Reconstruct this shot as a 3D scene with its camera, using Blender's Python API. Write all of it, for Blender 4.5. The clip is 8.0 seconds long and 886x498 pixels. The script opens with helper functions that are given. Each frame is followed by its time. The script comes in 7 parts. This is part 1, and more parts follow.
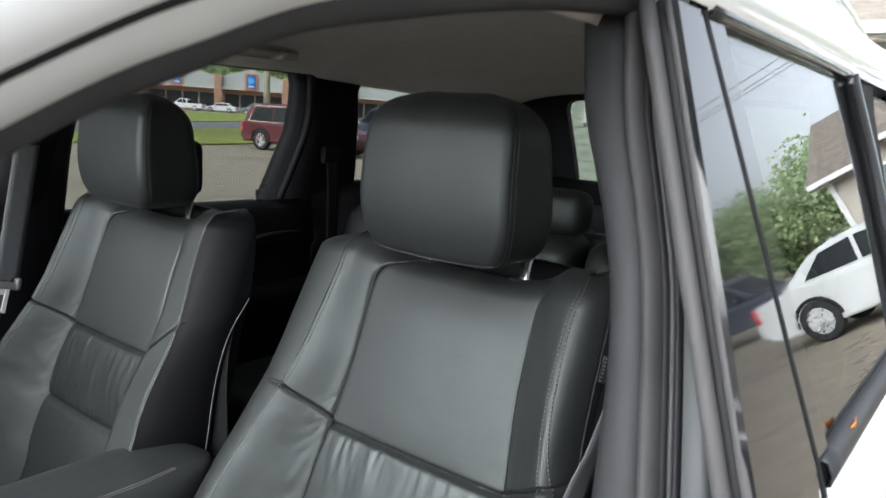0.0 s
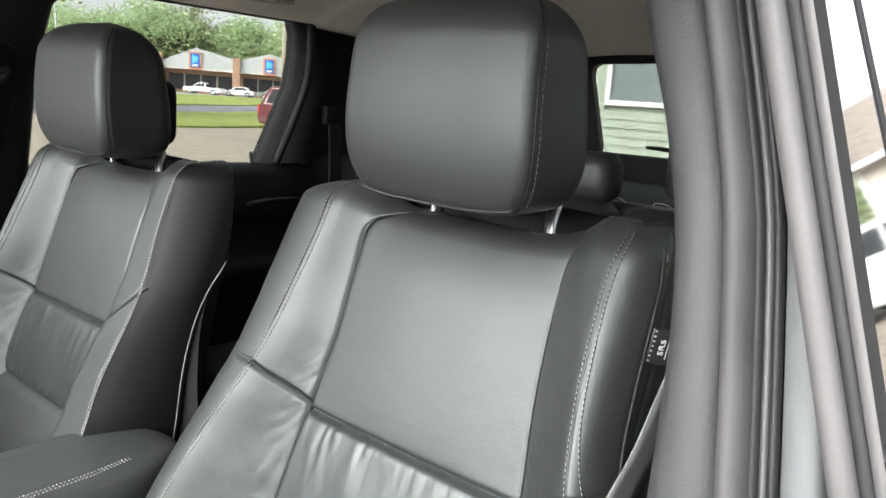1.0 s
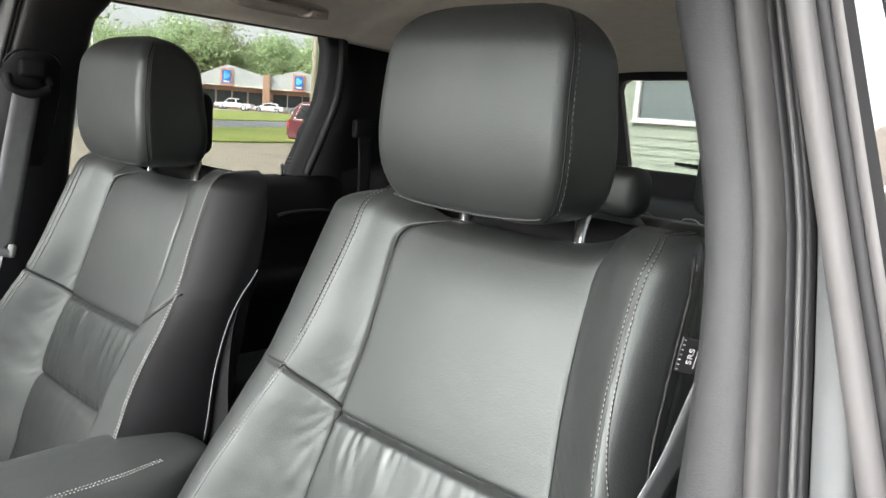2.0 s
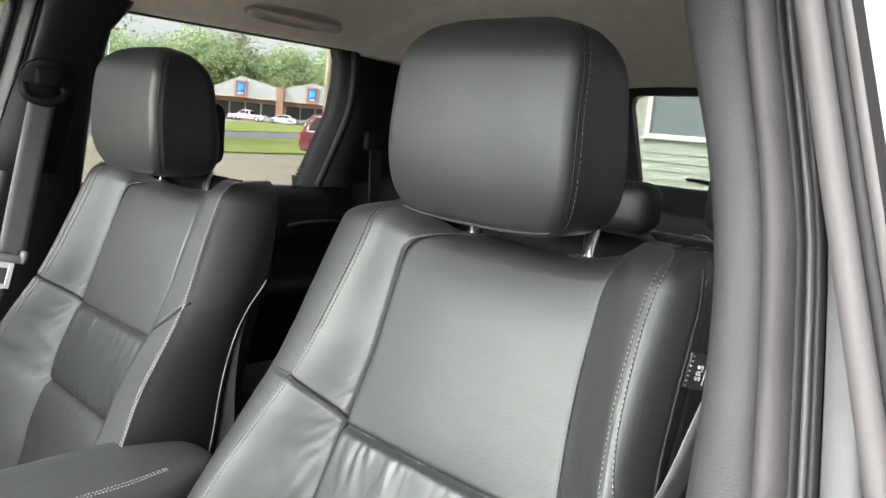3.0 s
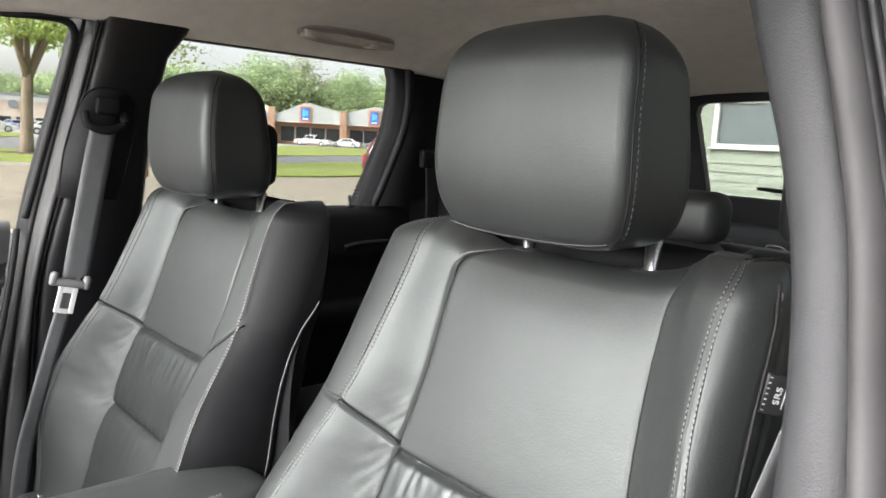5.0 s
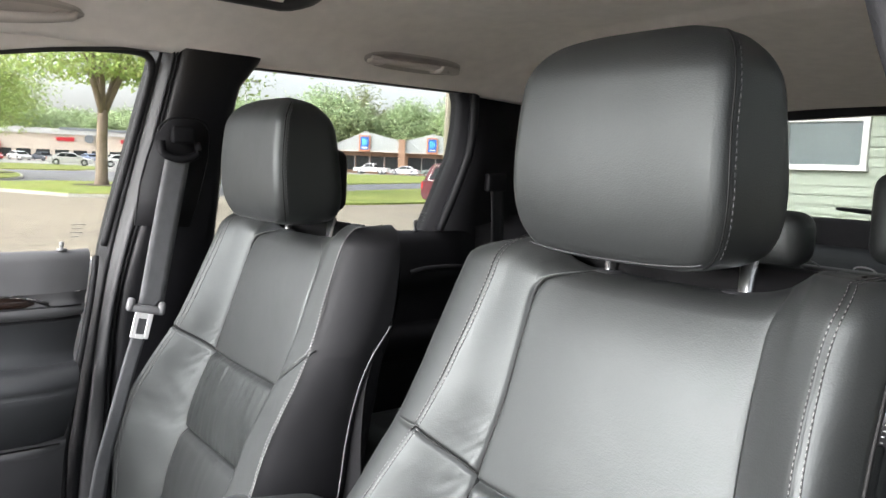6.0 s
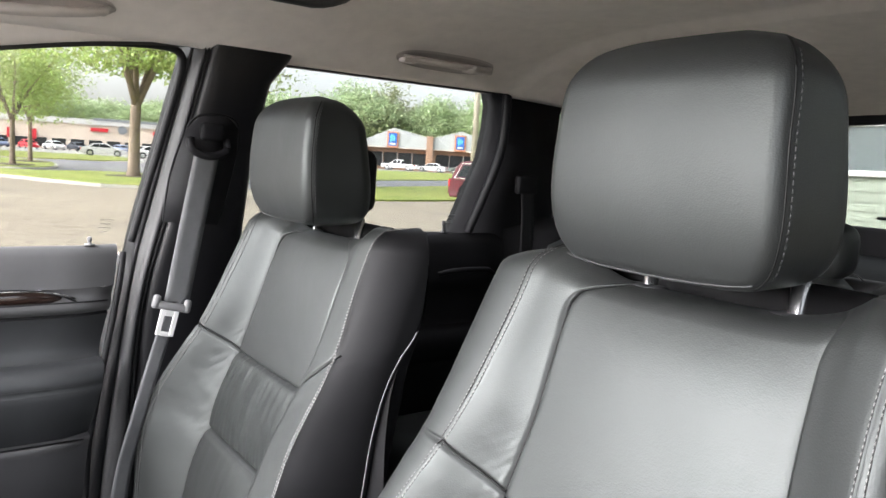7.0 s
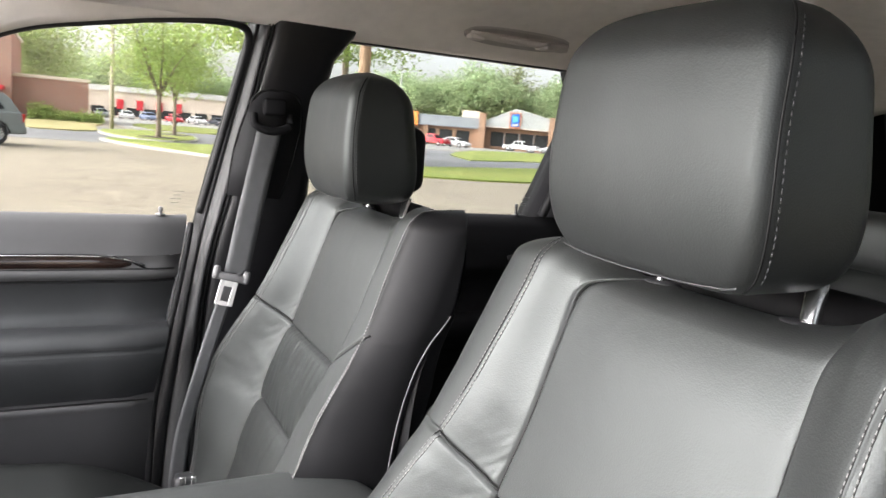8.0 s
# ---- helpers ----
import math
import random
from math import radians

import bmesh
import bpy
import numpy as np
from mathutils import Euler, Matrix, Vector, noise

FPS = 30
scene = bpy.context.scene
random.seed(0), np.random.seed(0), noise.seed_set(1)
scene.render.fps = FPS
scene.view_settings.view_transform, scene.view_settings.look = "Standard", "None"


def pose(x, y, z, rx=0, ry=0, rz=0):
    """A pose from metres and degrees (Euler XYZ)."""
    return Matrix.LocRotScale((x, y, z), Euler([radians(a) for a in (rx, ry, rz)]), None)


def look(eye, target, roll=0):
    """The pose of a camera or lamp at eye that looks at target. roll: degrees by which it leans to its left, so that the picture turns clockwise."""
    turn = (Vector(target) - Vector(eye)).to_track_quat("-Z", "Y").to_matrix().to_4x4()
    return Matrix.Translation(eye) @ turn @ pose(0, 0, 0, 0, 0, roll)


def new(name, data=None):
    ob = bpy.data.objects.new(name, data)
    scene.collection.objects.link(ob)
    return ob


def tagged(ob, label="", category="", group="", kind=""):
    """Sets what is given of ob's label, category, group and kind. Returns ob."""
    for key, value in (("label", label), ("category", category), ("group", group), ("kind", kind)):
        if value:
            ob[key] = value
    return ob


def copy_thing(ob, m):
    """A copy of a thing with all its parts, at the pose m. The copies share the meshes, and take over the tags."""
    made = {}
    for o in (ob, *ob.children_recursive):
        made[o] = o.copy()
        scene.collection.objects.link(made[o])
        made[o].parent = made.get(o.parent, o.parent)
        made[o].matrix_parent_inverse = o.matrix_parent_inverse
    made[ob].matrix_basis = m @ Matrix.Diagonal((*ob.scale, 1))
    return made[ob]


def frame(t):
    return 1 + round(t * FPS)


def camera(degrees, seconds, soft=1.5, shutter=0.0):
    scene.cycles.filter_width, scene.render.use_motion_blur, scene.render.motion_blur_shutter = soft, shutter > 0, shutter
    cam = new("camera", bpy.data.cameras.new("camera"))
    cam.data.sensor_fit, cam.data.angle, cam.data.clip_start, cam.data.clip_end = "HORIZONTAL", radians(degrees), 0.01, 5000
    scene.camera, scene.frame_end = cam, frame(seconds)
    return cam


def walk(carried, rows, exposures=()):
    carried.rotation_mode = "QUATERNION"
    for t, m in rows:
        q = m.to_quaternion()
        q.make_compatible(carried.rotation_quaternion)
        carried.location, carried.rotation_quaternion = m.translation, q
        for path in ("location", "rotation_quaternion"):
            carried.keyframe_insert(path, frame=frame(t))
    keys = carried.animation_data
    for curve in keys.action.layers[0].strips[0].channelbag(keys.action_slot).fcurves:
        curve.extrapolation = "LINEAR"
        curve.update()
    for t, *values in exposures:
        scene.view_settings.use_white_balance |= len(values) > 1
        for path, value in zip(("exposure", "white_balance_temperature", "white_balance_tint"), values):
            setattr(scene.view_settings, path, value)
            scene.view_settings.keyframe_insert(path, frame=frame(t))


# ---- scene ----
cam = camera(62.0, 8.0, shutter=0.2)
PATH = [
    (0, (0.935, -0.717, 1.44), (-0.265, 0.844, 1.09), 3.8),
    (0.5, (0.836, -0.602, 1.365), (-0.373, 0.944, 0.982), 4.1),
    (1, (0.836, -0.563, 1.364), (-0.392, 0.967, 0.977), 4.3),
    (1.5, (0.839, -0.576, 1.359), (-0.42, 0.932, 0.99), 4.4),
    (3, (0.842, -0.574, 1.356), (-0.472, 0.9, 1.04), 5.3),
    (3.5, (0.833, -0.569, 1.36), (-0.477, 0.911, 1.052), 5.4),
    (4, (0.834, -0.561, 1.36), (-0.479, 0.916, 1.052), 5.1),
    (4.5, (0.834, -0.54, 1.353), (-0.517, 0.904, 1.054), 4.3),
    (5, (0.827, -0.537, 1.349), (-0.618, 0.818, 1.07), 3.3),
    (6.5, (0.782, -0.54, 1.34), (-0.796, 0.67, 1.131), 2.6),
    (7, (0.771, -0.527, 1.35), (-0.826, 0.656, 1.123), 3.4),
    (7.5, (0.78, -0.496, 1.359), (-0.858, 0.622, 1.098), 4.2),
    (8, (0.804, -0.406, 1.356), (-0.951, 0.505, 1.057), 4.7),
]
walk(cam, [(t, look(eye, target, roll)) for t, eye, target, roll in PATH],
     exposures=[(0.0, 1.98, 6000, 8), (0.3, 2.2, 6100, 9), (0.6, 2.7, 6250, 9), (1.0, 3.06, 6350, 9), (4.5, 3.14, 6450, 11), (6.5, 3.32, 6250, 13.5), (8.0, 3.3, 6450, 14)])

# ---- light: bright overcast afternoon ----
world = bpy.data.worlds.new("overcast")
scene.world = world
world.use_nodes = True
wn, wl = world.node_tree.nodes, world.node_tree.links
sky = wn.new("ShaderNodeTexSky")
sky.sky_type, sky.sun_disc = "NISHITA", False
sky.sun_elevation, sky.sun_rotation = radians(28), radians(186)
sky.air_density, sky.dust_density, sky.ozone_density = 1.0, 4.0, 1.0
grey = wn.new("ShaderNodeHueSaturation")
grey.inputs["Saturation"].default_value = 0.18
wl.new(sky.outputs[0], grey.inputs["Color"])
wl.new(grey.outputs[0], wn["Background"].inputs["Color"])
wn["Background"].inputs["Strength"].default_value = 0.125
sun_data = bpy.data.lights.new("sun", "SUN")
sun_data.energy, sun_data.angle, sun_data.color = 1.8, radians(95), (1.0, 0.99, 0.97)
sun = new("sun", sun_data)
sun.matrix_world = look((-2.4, -22.9, 12.0), (0, 0, 0))


# ---- materials ----
def material(name, base, rough=0.5, metal=0.0, spread=0.0, scale=20.0, bump=0.0, bump_scale=200.0, second=None,
             second_scale=2.0, spec=0.5, coat=0.0, per_object=0.0, sheen=0.0):
    """A principled material with colour variation at two scales and a fine relief, in object space."""
    m = bpy.data.materials.new(name)
    m.use_nodes = True
    n, l = m.node_tree.nodes, m.node_tree.links
    b = n["Principled BSDF"]
    b.inputs["Roughness"].default_value, b.inputs["Metallic"].default_value = rough, metal
    b.inputs["Specular IOR Level"].default_value = spec
    b.inputs["Coat Weight"].default_value = coat
    b.inputs["Coat Roughness"].default_value = 0.05
    b.inputs["Sheen Weight"].default_value = sheen
    co = n.new("ShaderNodeTexCoord").outputs["Object"]
    colour = n.new("ShaderNodeRGB").outputs[0]
    colour.default_value = (*base, 1)

    def noise_at(size, detail=4.0):
        t = n.new("ShaderNodeTexNoise")
        t.inputs["Scale"].default_value, t.inputs["Detail"].default_value = size, detail
        l.new(co, t.inputs["Vector"])
        return t.outputs["Fac"]

    def mixed(fac, a, c, mode="MIX"):
        x = n.new("ShaderNodeMix")
        x.data_type, x.blend_type = "RGBA", mode
        l.new(fac, x.inputs[0]) if hasattr(fac, "links") else None
        l.new(a, x.inputs[6])
        if isinstance(c, tuple):
            x.inputs[7].default_value = (*c, 1)
        else:
            l.new(c, x.inputs[7])
        return x.outputs[2]

    def ramp(src, lo, hi):
        r = n.new("ShaderNodeMapRange")
        r.inputs["From Min"].default_value, r.inputs["From Max"].default_value = lo, hi
        l.new(src, r.inputs["Value"])
        return r.outputs[0]

    if second:
        colour = mixed(ramp(noise_at(second_scale), 0.40, 0.62), colour, second)
    if spread:
        dark = tuple(v * (1 - spread) for v in (1, 1, 1))
        colour = mixed(ramp(noise_at(scale, 6.0), 0.35, 0.7), colour, dark, "MULTIPLY")
        r = n.new("ShaderNodeMapRange")
        r.inputs["To Min"].default_value, r.inputs["To Max"].default_value = max(0.02, rough - 0.06), min(1, rough + 0.06)
        l.new(noise_at(scale * 0.6), r.inputs["Value"])
        l.new(r.outputs[0], b.inputs["Roughness"])
    if per_object:
        info = n.new("ShaderNodeObjectInfo")
        r = n.new("ShaderNodeMapRange")
        r.inputs["To Min"].default_value, r.inputs["To Max"].default_value = 1 - per_object, 1 + per_object
        l.new(info.outputs["Random"], r.inputs["Value"])
        v = n.new("ShaderNodeHueSaturation")
        l.new(r.outputs[0], v.inputs["Value"])
        l.new(colour, v.inputs["Color"])
        colour = v.outputs[0]
    l.new(colour, b.inputs["Base Color"])
    if bump:
        p = n.new("ShaderNodeBump")
        p.inputs["Strength"].default_value, p.inputs["Distance"].default_value = bump, 0.3 / bump_scale
        l.new(noise_at(bump_scale, 3.0), p.inputs["Height"])
        l.new(p.outputs[0], b.inputs["Normal"])
    return m


def leather_material(name, base, rough):
    """Black hide: pebble grain from cells, soft creases, uneven gloss."""
    m = material(name, base, rough, spread=0.25, scale=9.0, spec=0.46)
    m.node_tree.nodes["Principled BSDF"].inputs["Specular Tint"].default_value = (0.94, 1.0, 0.985, 1)
    n, l = m.node_tree.nodes, m.node_tree.links
    co = n.new("ShaderNodeTexCoord").outputs["Object"]
    cells = n.new("ShaderNodeTexVoronoi")
    cells.inputs["Scale"].default_value = 620
    soft = n.new("ShaderNodeTexNoise")
    soft.inputs["Scale"].default_value, soft.inputs["Detail"].default_value = 26, 5
    l.new(co, cells.inputs["Vector"])
    l.new(co, soft.inputs["Vector"])
    b1, b2 = n.new("ShaderNodeBump"), n.new("ShaderNodeBump")
    b1.inputs["Strength"].default_value, b1.inputs["Distance"].default_value = 0.22, 0.0005
    b2.inputs["Strength"].default_value, b2.inputs["Distance"].default_value = 0.13, 0.004
    l.new(soft.outputs["Fac"], b2.inputs["Height"])
    # broad dents of a padded, sat-on hide
    dents, b3 = n.new("ShaderNodeTexNoise"), n.new("ShaderNodeBump")
    dents.inputs["Scale"].default_value, dents.inputs["Detail"].default_value = 8.5, 2
    dents.inputs["Distortion"].default_value = 0.6
    b3.inputs["Strength"].default_value, b3.inputs["Distance"].default_value = 0.13, 0.014
    l.new(co, dents.inputs["Vector"])
    l.new(dents.outputs["Fac"], b3.inputs["Height"])
    l.new(b3.outputs[0], b2.inputs["Normal"])
    l.new(cells.outputs["Distance"], b1.inputs["Height"])
    l.new(b2.outputs[0], b1.inputs["Normal"])
    l.new(b1.outputs[0], n["Principled BSDF"].inputs["Normal"])
    return m


def glass_material(name, tint, clear_gloss=0.05):
    """A thin tinted pane: clear, with a mirror gloss that grows towards grazing angles."""
    m = bpy.data.materials.new(name)
    m.use_nodes = True
    n, l = m.node_tree.nodes, m.node_tree.links
    n.remove(n["Principled BSDF"])
    clear, shine, edge, mix = (n.new("ShaderNode" + k) for k in ("BsdfTransparent", "BsdfGlossy", "LayerWeight", "MixShader"))
    power, scale = n.new("ShaderNodeMath"), n.new("ShaderNodeMath")
    power.operation, scale.operation = "POWER", "MULTIPLY_ADD"
    edge.inputs["Blend"].default_value = 0.5
    power.inputs[1].default_value = 4.5
    scale.inputs[1].default_value, scale.inputs[2].default_value = 0.9, clear_gloss
    clear.inputs["Color"].default_value = (*tint, 1)
    shine.inputs["Roughness"].default_value = 0.01
    for p, q in ((edge.outputs["Facing"], power.inputs[0]), (power.outputs[0], scale.inputs[0]), (scale.outputs[0], mix.inputs[0]),
                 (clear.outputs[0], mix.inputs[1]), (shine.outputs[0], mix.inputs[2]), (mix.outputs[0], n["Material Output"].inputs["Surface"])):
        l.new(p, q)
    return m


def wave_material(name, a, c, scale, rough, coat=0.0, axis="Y", distortion=6.0):
    """Streaked grain along one axis, for wood."""
    m = material(name, a, rough, coat=coat)
    n, l = m.node_tree.nodes, m.node_tree.links
    co = n.new("ShaderNodeTexCoord").outputs["Object"]
    w = n.new("ShaderNodeTexWave")
    w.bands_direction = axis
    w.inputs["Scale"].default_value, w.inputs["Distortion"].default_value = scale, distortion
    w.inputs["Detail"].default_value, w.inputs["Detail Scale"].default_value = 4, 2
    l.new(co, w.inputs["Vector"])
    x = n.new("ShaderNodeMix")
    x.data_type = "RGBA"
    x.inputs[6].default_value, x.inputs[7].default_value = (*a, 1), (*c, 1)
    l.new(w.outputs["Fac"], x.inputs[0])
    l.new(x.outputs[2], n["Principled BSDF"].inputs["Base Color"])
    return m


LEATHER = leather_material("black_leather", (0.0100, 0.0107, 0.0105), 0.5)
LEATHER_SOFT = leather_material("black_leather_ruched", (0.0105, 0.0115, 0.0113), 0.42)
# Leather copy with a raised base: window light reflected by the lid is in it.
LID_LIT = leather_material("lit_armrest_lid_hide", (0.028, 0.030, 0.0295), 0.34)
# Darker, duller copy of the leather: shade on the seat sides is in its base.
SIDE_SHADED = material("shaded_black_leather", (0.0062, 0.0062, 0.0068), 0.55, spread=0.2, scale=12, bump=0.2, bump_scale=700, spec=0.17)
# Lighter copy of the leather: the light falling on the door is in its base.
DOOR_LEATHER_LIT = leather_material("lit_door_armrest_hide", (0.030, 0.031, 0.033), 0.5)
THREAD = material("grey_thread", (0.125, 0.122, 0.122), 0.7)
THREAD_DARK = material("dark_thread", (0.026, 0.026, 0.028), 0.7)
# Black for edge piping, and for tubes that stand in for crease shade.
SEAM_BLACK = material("black_seam_line", (0.006, 0.006, 0.006), 0.6, spec=0.2)
PLASTIC = material("black_plastic", (0.022, 0.022, 0.024), 0.5, spread=0.2, scale=12, bump=0.25, bump_scale=900)
PILLAR = material("grained_grey_plastic", (0.0195, 0.0195, 0.021), 0.55, spread=0.18, scale=15, bump=1.0, bump_scale=800, spec=0.36)
# Two darker twins of PILLAR; the cabin's shade is put into their bases.
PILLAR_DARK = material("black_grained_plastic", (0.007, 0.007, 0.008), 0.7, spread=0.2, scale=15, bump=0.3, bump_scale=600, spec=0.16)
PILLAR_SHADED = material("shaded_satin_plastic", (0.006, 0.006, 0.007), 0.42, spread=0.15, scale=15, bump=0.2, bump_scale=700, spec=0.32)
# Base also lifted for the light that falls on the door's inner face.
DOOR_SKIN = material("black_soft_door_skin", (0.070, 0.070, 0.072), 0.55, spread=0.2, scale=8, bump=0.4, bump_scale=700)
DOOR_LOWER = material("black_hard_door_skin", (0.040, 0.040, 0.042), 0.5, spread=0.2, scale=8, bump=0.5, bump_scale=800)
RUBBER = material("grey_rubber_seal", (0.044, 0.042, 0.0425), 0.7, spread=0.3, scale=14, bump=0.15, bump_scale=300, spec=0.3)
RUBBER_DARK = material("dark_grey_rubber_seal", (0.033, 0.033, 0.034), 0.6, spread=0.2, scale=14, bump=0.15, bump_scale=300)
# Pearl door edge in shade, with that shade put into a grey base.
EDGE_SHADED = material("shaded_pearl_edge", (0.064, 0.061, 0.061), 0.6, spread=0.12, scale=12, spec=0.3)
RUBBER_BLACK = material("black_rubber", (0.010, 0.010, 0.011), 0.6, spec=0.25)
JAMB = material("grey_jamb_coat", (0.065, 0.068, 0.069), 0.6, spread=0.15, scale=5, spec=0.3)
HEADLINER = material("grey_headliner_cloth", (0.84, 0.785, 0.735), 0.95, spread=0.08, scale=30, bump=0.35, bump_scale=1200, spec=0.1, sheen=0.2)
HANDLE = material("grey_beige_plastic", (0.53, 0.485, 0.45), 0.55, spread=0.1, scale=20)
# Darker copy of HANDLE that holds the recess's shade.
HANDLE_SHADE = material("shaded_beige_plastic", (0.43, 0.395, 0.365), 0.65, spread=0.1, scale=20)
CHROME = material("chrome", (0.86, 0.86, 0.86), 0.24, 1.0, spread=0.05, scale=60)
WEBBING = material("grey_seatbelt_webbing", (0.075, 0.077, 0.08), 0.6, spread=0.15, scale=60, bump=0.8, bump_scale=900)
LATCH_METAL = material("pale_zinc_latch", (0.55, 0.55, 0.54), 0.4, 0.3)
LATCH = material("grey_latch_plastic", (0.13, 0.13, 0.132), 0.45)
WOOD = wave_material("dark_wood_trim", (0.009, 0.005, 0.004), (0.020, 0.010, 0.007), 9, 0.2, coat=0.6, axis="Z")
GLASS = glass_material("side_glass", (0.625, 0.63, 0.612))
WINDSCREEN = glass_material("windscreen_glass", (0.975, 0.98, 0.975))
REAR_PRIVACY = glass_material("rear_privacy_glass", (0.475, 0.49, 0.475))
PRIVACY = glass_material("privacy_glass", (0.585, 0.597, 0.585))
PEARL = material("pearl_white_paint", (0.82, 0.81, 0.80), 0.22, spread=0.05, scale=3, coat=0.8)
GLOSS_BLACK = material("gloss_black_trim", (0.012, 0.012, 0.013), 0.04)
CARPET = material("black_carpet", (0.016, 0.016, 0.017), 0.95, spread=0.3, scale=60, bump=0.8, bump_scale=700)
LABEL_BLACK = material("black_label_cloth", (0.015, 0.015, 0.016), 0.6)
WHITE_INK = material("white_print", (0.45, 0.45, 0.45), 0.6)
LEAF_ORANGE = material("orange_leaf", (0.65, 0.22, 0.04), 0.6)


# ---- builders ----
def thing(name, label, category, at=(0, 0, 0), group="", kind=""):
    ob = new(name)
    ob.location = at
    return tagged(ob, label, category, group, kind)


def mesh_of(bm, mat, name="mesh", smooth=True):
    me = bpy.data.meshes.new(name)
    bm.to_mesh(me)
    bm.free()
    me.materials.append(mat)
    if smooth:
        for p in me.polygons:
            p.use_smooth = True
    return me


def part(name, bm, mat, parent=None, label="", smooth=True):
    """One mesh object under a thing or a part."""
    ob = new(name, mesh_of(bm, mat, name, smooth))
    if parent is not None:
        ob.parent = parent
        if parent.parent is None:
            ob.matrix_parent_inverse = Matrix.Translation(-parent.location)
    return tagged(ob, label)


def structure(name, bm, mat, label, category, smooth=True):
    return tagged(part(name, bm, mat, None, "", smooth), label, category, "", "structure")


def lerp(table, v):
    return float(np.interp(v, [a for a, _ in table], [c for _, c in table]))


def soft(table, v):
    """Smooth reading of a table of (place, value): cubic between its points, flat beyond its ends."""
    xs_, ys_ = [a for a, _ in table], [c for _, c in table]
    if v <= xs_[0] or v >= xs_[-1]:
        return ys_[0] if v <= xs_[0] else ys_[-1]
    i = max(k for k in range(len(xs_) - 1) if xs_[k] <= v)

    def slope(k):
        if k in (0, len(xs_) - 1):
            j = min(k, len(xs_) - 2)
            return (ys_[j + 1] - ys_[j]) / (xs_[j + 1] - xs_[j])
        return (ys_[k + 1] - ys_[k - 1]) / (xs_[k + 1] - xs_[k - 1])

    h = xs_[i + 1] - xs_[i]
    t = (v - xs_[i]) / h
    return ((2 * t ** 3 - 3 * t * t + 1) * ys_[i] + (t ** 3 - 2 * t * t + t) * h * slope(i) + (3 * t * t - 2 * t ** 3) * ys_[i + 1] + (t ** 3 - t * t) * h * slope(i + 1))


def box(size, at=(0, 0, 0), bevel=0.0, segs=2, turn=None):
    bm = bmesh.new()
    bmesh.ops.create_cube(bm, size=1, matrix=Matrix.Diagonal((*size, 1)))
    if bevel:
        bmesh.ops.bevel(bm, geom=bm.edges[:], offset=bevel, segments=segs, affect="EDGES", profile=0.5)
    m = Matrix.Translation(at) @ (turn if turn is not None else Matrix())
    bmesh.ops.transform(bm, matrix=m, verts=bm.verts[:])
    return bm


def merge(*meshes):
    """Joins bmeshes into the first."""
    first = meshes[0]
    for other in meshes[1:]:
        me = bpy.data.meshes.new("tmp")
        other.to_mesh(me)
        other.free()
        first.from_mesh(me)
        bpy.data.meshes.remove(me)
    return first


def tube(points, radius, sides=8, flat=1.0, normal=None, closed=False):
    """A round or flattened tube along points; radius may be a list."""
    bm = bmesh.new()
    pts = [Vector(p) for p in points]
    rad = radius if isinstance(radius, (list, tuple)) else [radius] * len(pts)
    rings = []
    for i, p in enumerate(pts):
        a, c = pts[max(i - 1, 0)], pts[min(i + 1, len(pts) - 1)]
        t = (c - a).normalized()
        ref = Vector(normal) if normal else (Vector((0, 0, 1)) if abs(t.z) < 0.9 else Vector((0, 1, 0)))
        u = t.cross(ref).normalized()
        w = u.cross(t).normalized()
        rings.append([bm.verts.new(p + rad[i] * (math.cos(q) * u + flat * math.sin(q) * w))
                      for q in (2 * math.pi * k / sides for k in range(sides))])
    for a, c in zip(rings, rings[1:]):
        for k in range(sides):
            bm.faces.new((a[k], a[(k + 1) % sides], c[(k + 1) % sides], c[k]))
    bm.faces.new(rings[0][::-1])
    bm.faces.new(rings[-1])
    return bm


def lathe(profile, sides=24, axis="Z", at=(0, 0, 0), caps=True):
    """A turned solid from (radius, height) pairs; ends are closed."""
    bm = bmesh.new()
    rings = [[bm.verts.new((r * math.cos(2 * math.pi * k / sides), r * math.sin(2 * math.pi * k / sides), h)) for k in range(sides)]
             for r, h in profile]
    for a, c in zip(rings, rings[1:]):
        for k in range(sides):
            bm.faces.new((a[k], a[(k + 1) % sides], c[(k + 1) % sides], c[k]))
    if caps:
        bm.faces.new(rings[0][::-1])
        bm.faces.new(rings[-1])
    turn = {"Z": Matrix(), "X": Matrix.Rotation(radians(90), 4, "Y"), "Y": Matrix.Rotation(radians(-90), 4, "X")}[axis]
    bmesh.ops.transform(bm, matrix=Matrix.Translation(at) @ turn, verts=bm.verts[:])
    return bm


def grid_mesh(rows, close=False):
    """Quads over rows of points."""
    bm = bmesh.new()
    vs = [[bm.verts.new(p) for p in row] for row in rows]
    for a, c in zip(vs, vs[1:]):
        n = len(a)
        for k in range(n if close else n - 1):
            bm.faces.new((a[k], a[(k + 1) % n], c[(k + 1) % n], c[k]))
    return bm


def thick(bm, amount):
    """Gives an open sheet a thickness."""
    bmesh.ops.recalc_face_normals(bm, faces=bm.faces[:])
    bmesh.ops.solidify(bm, geom=bm.faces[:] + bm.edges[:] + bm.verts[:], thickness=amount)
    return bm


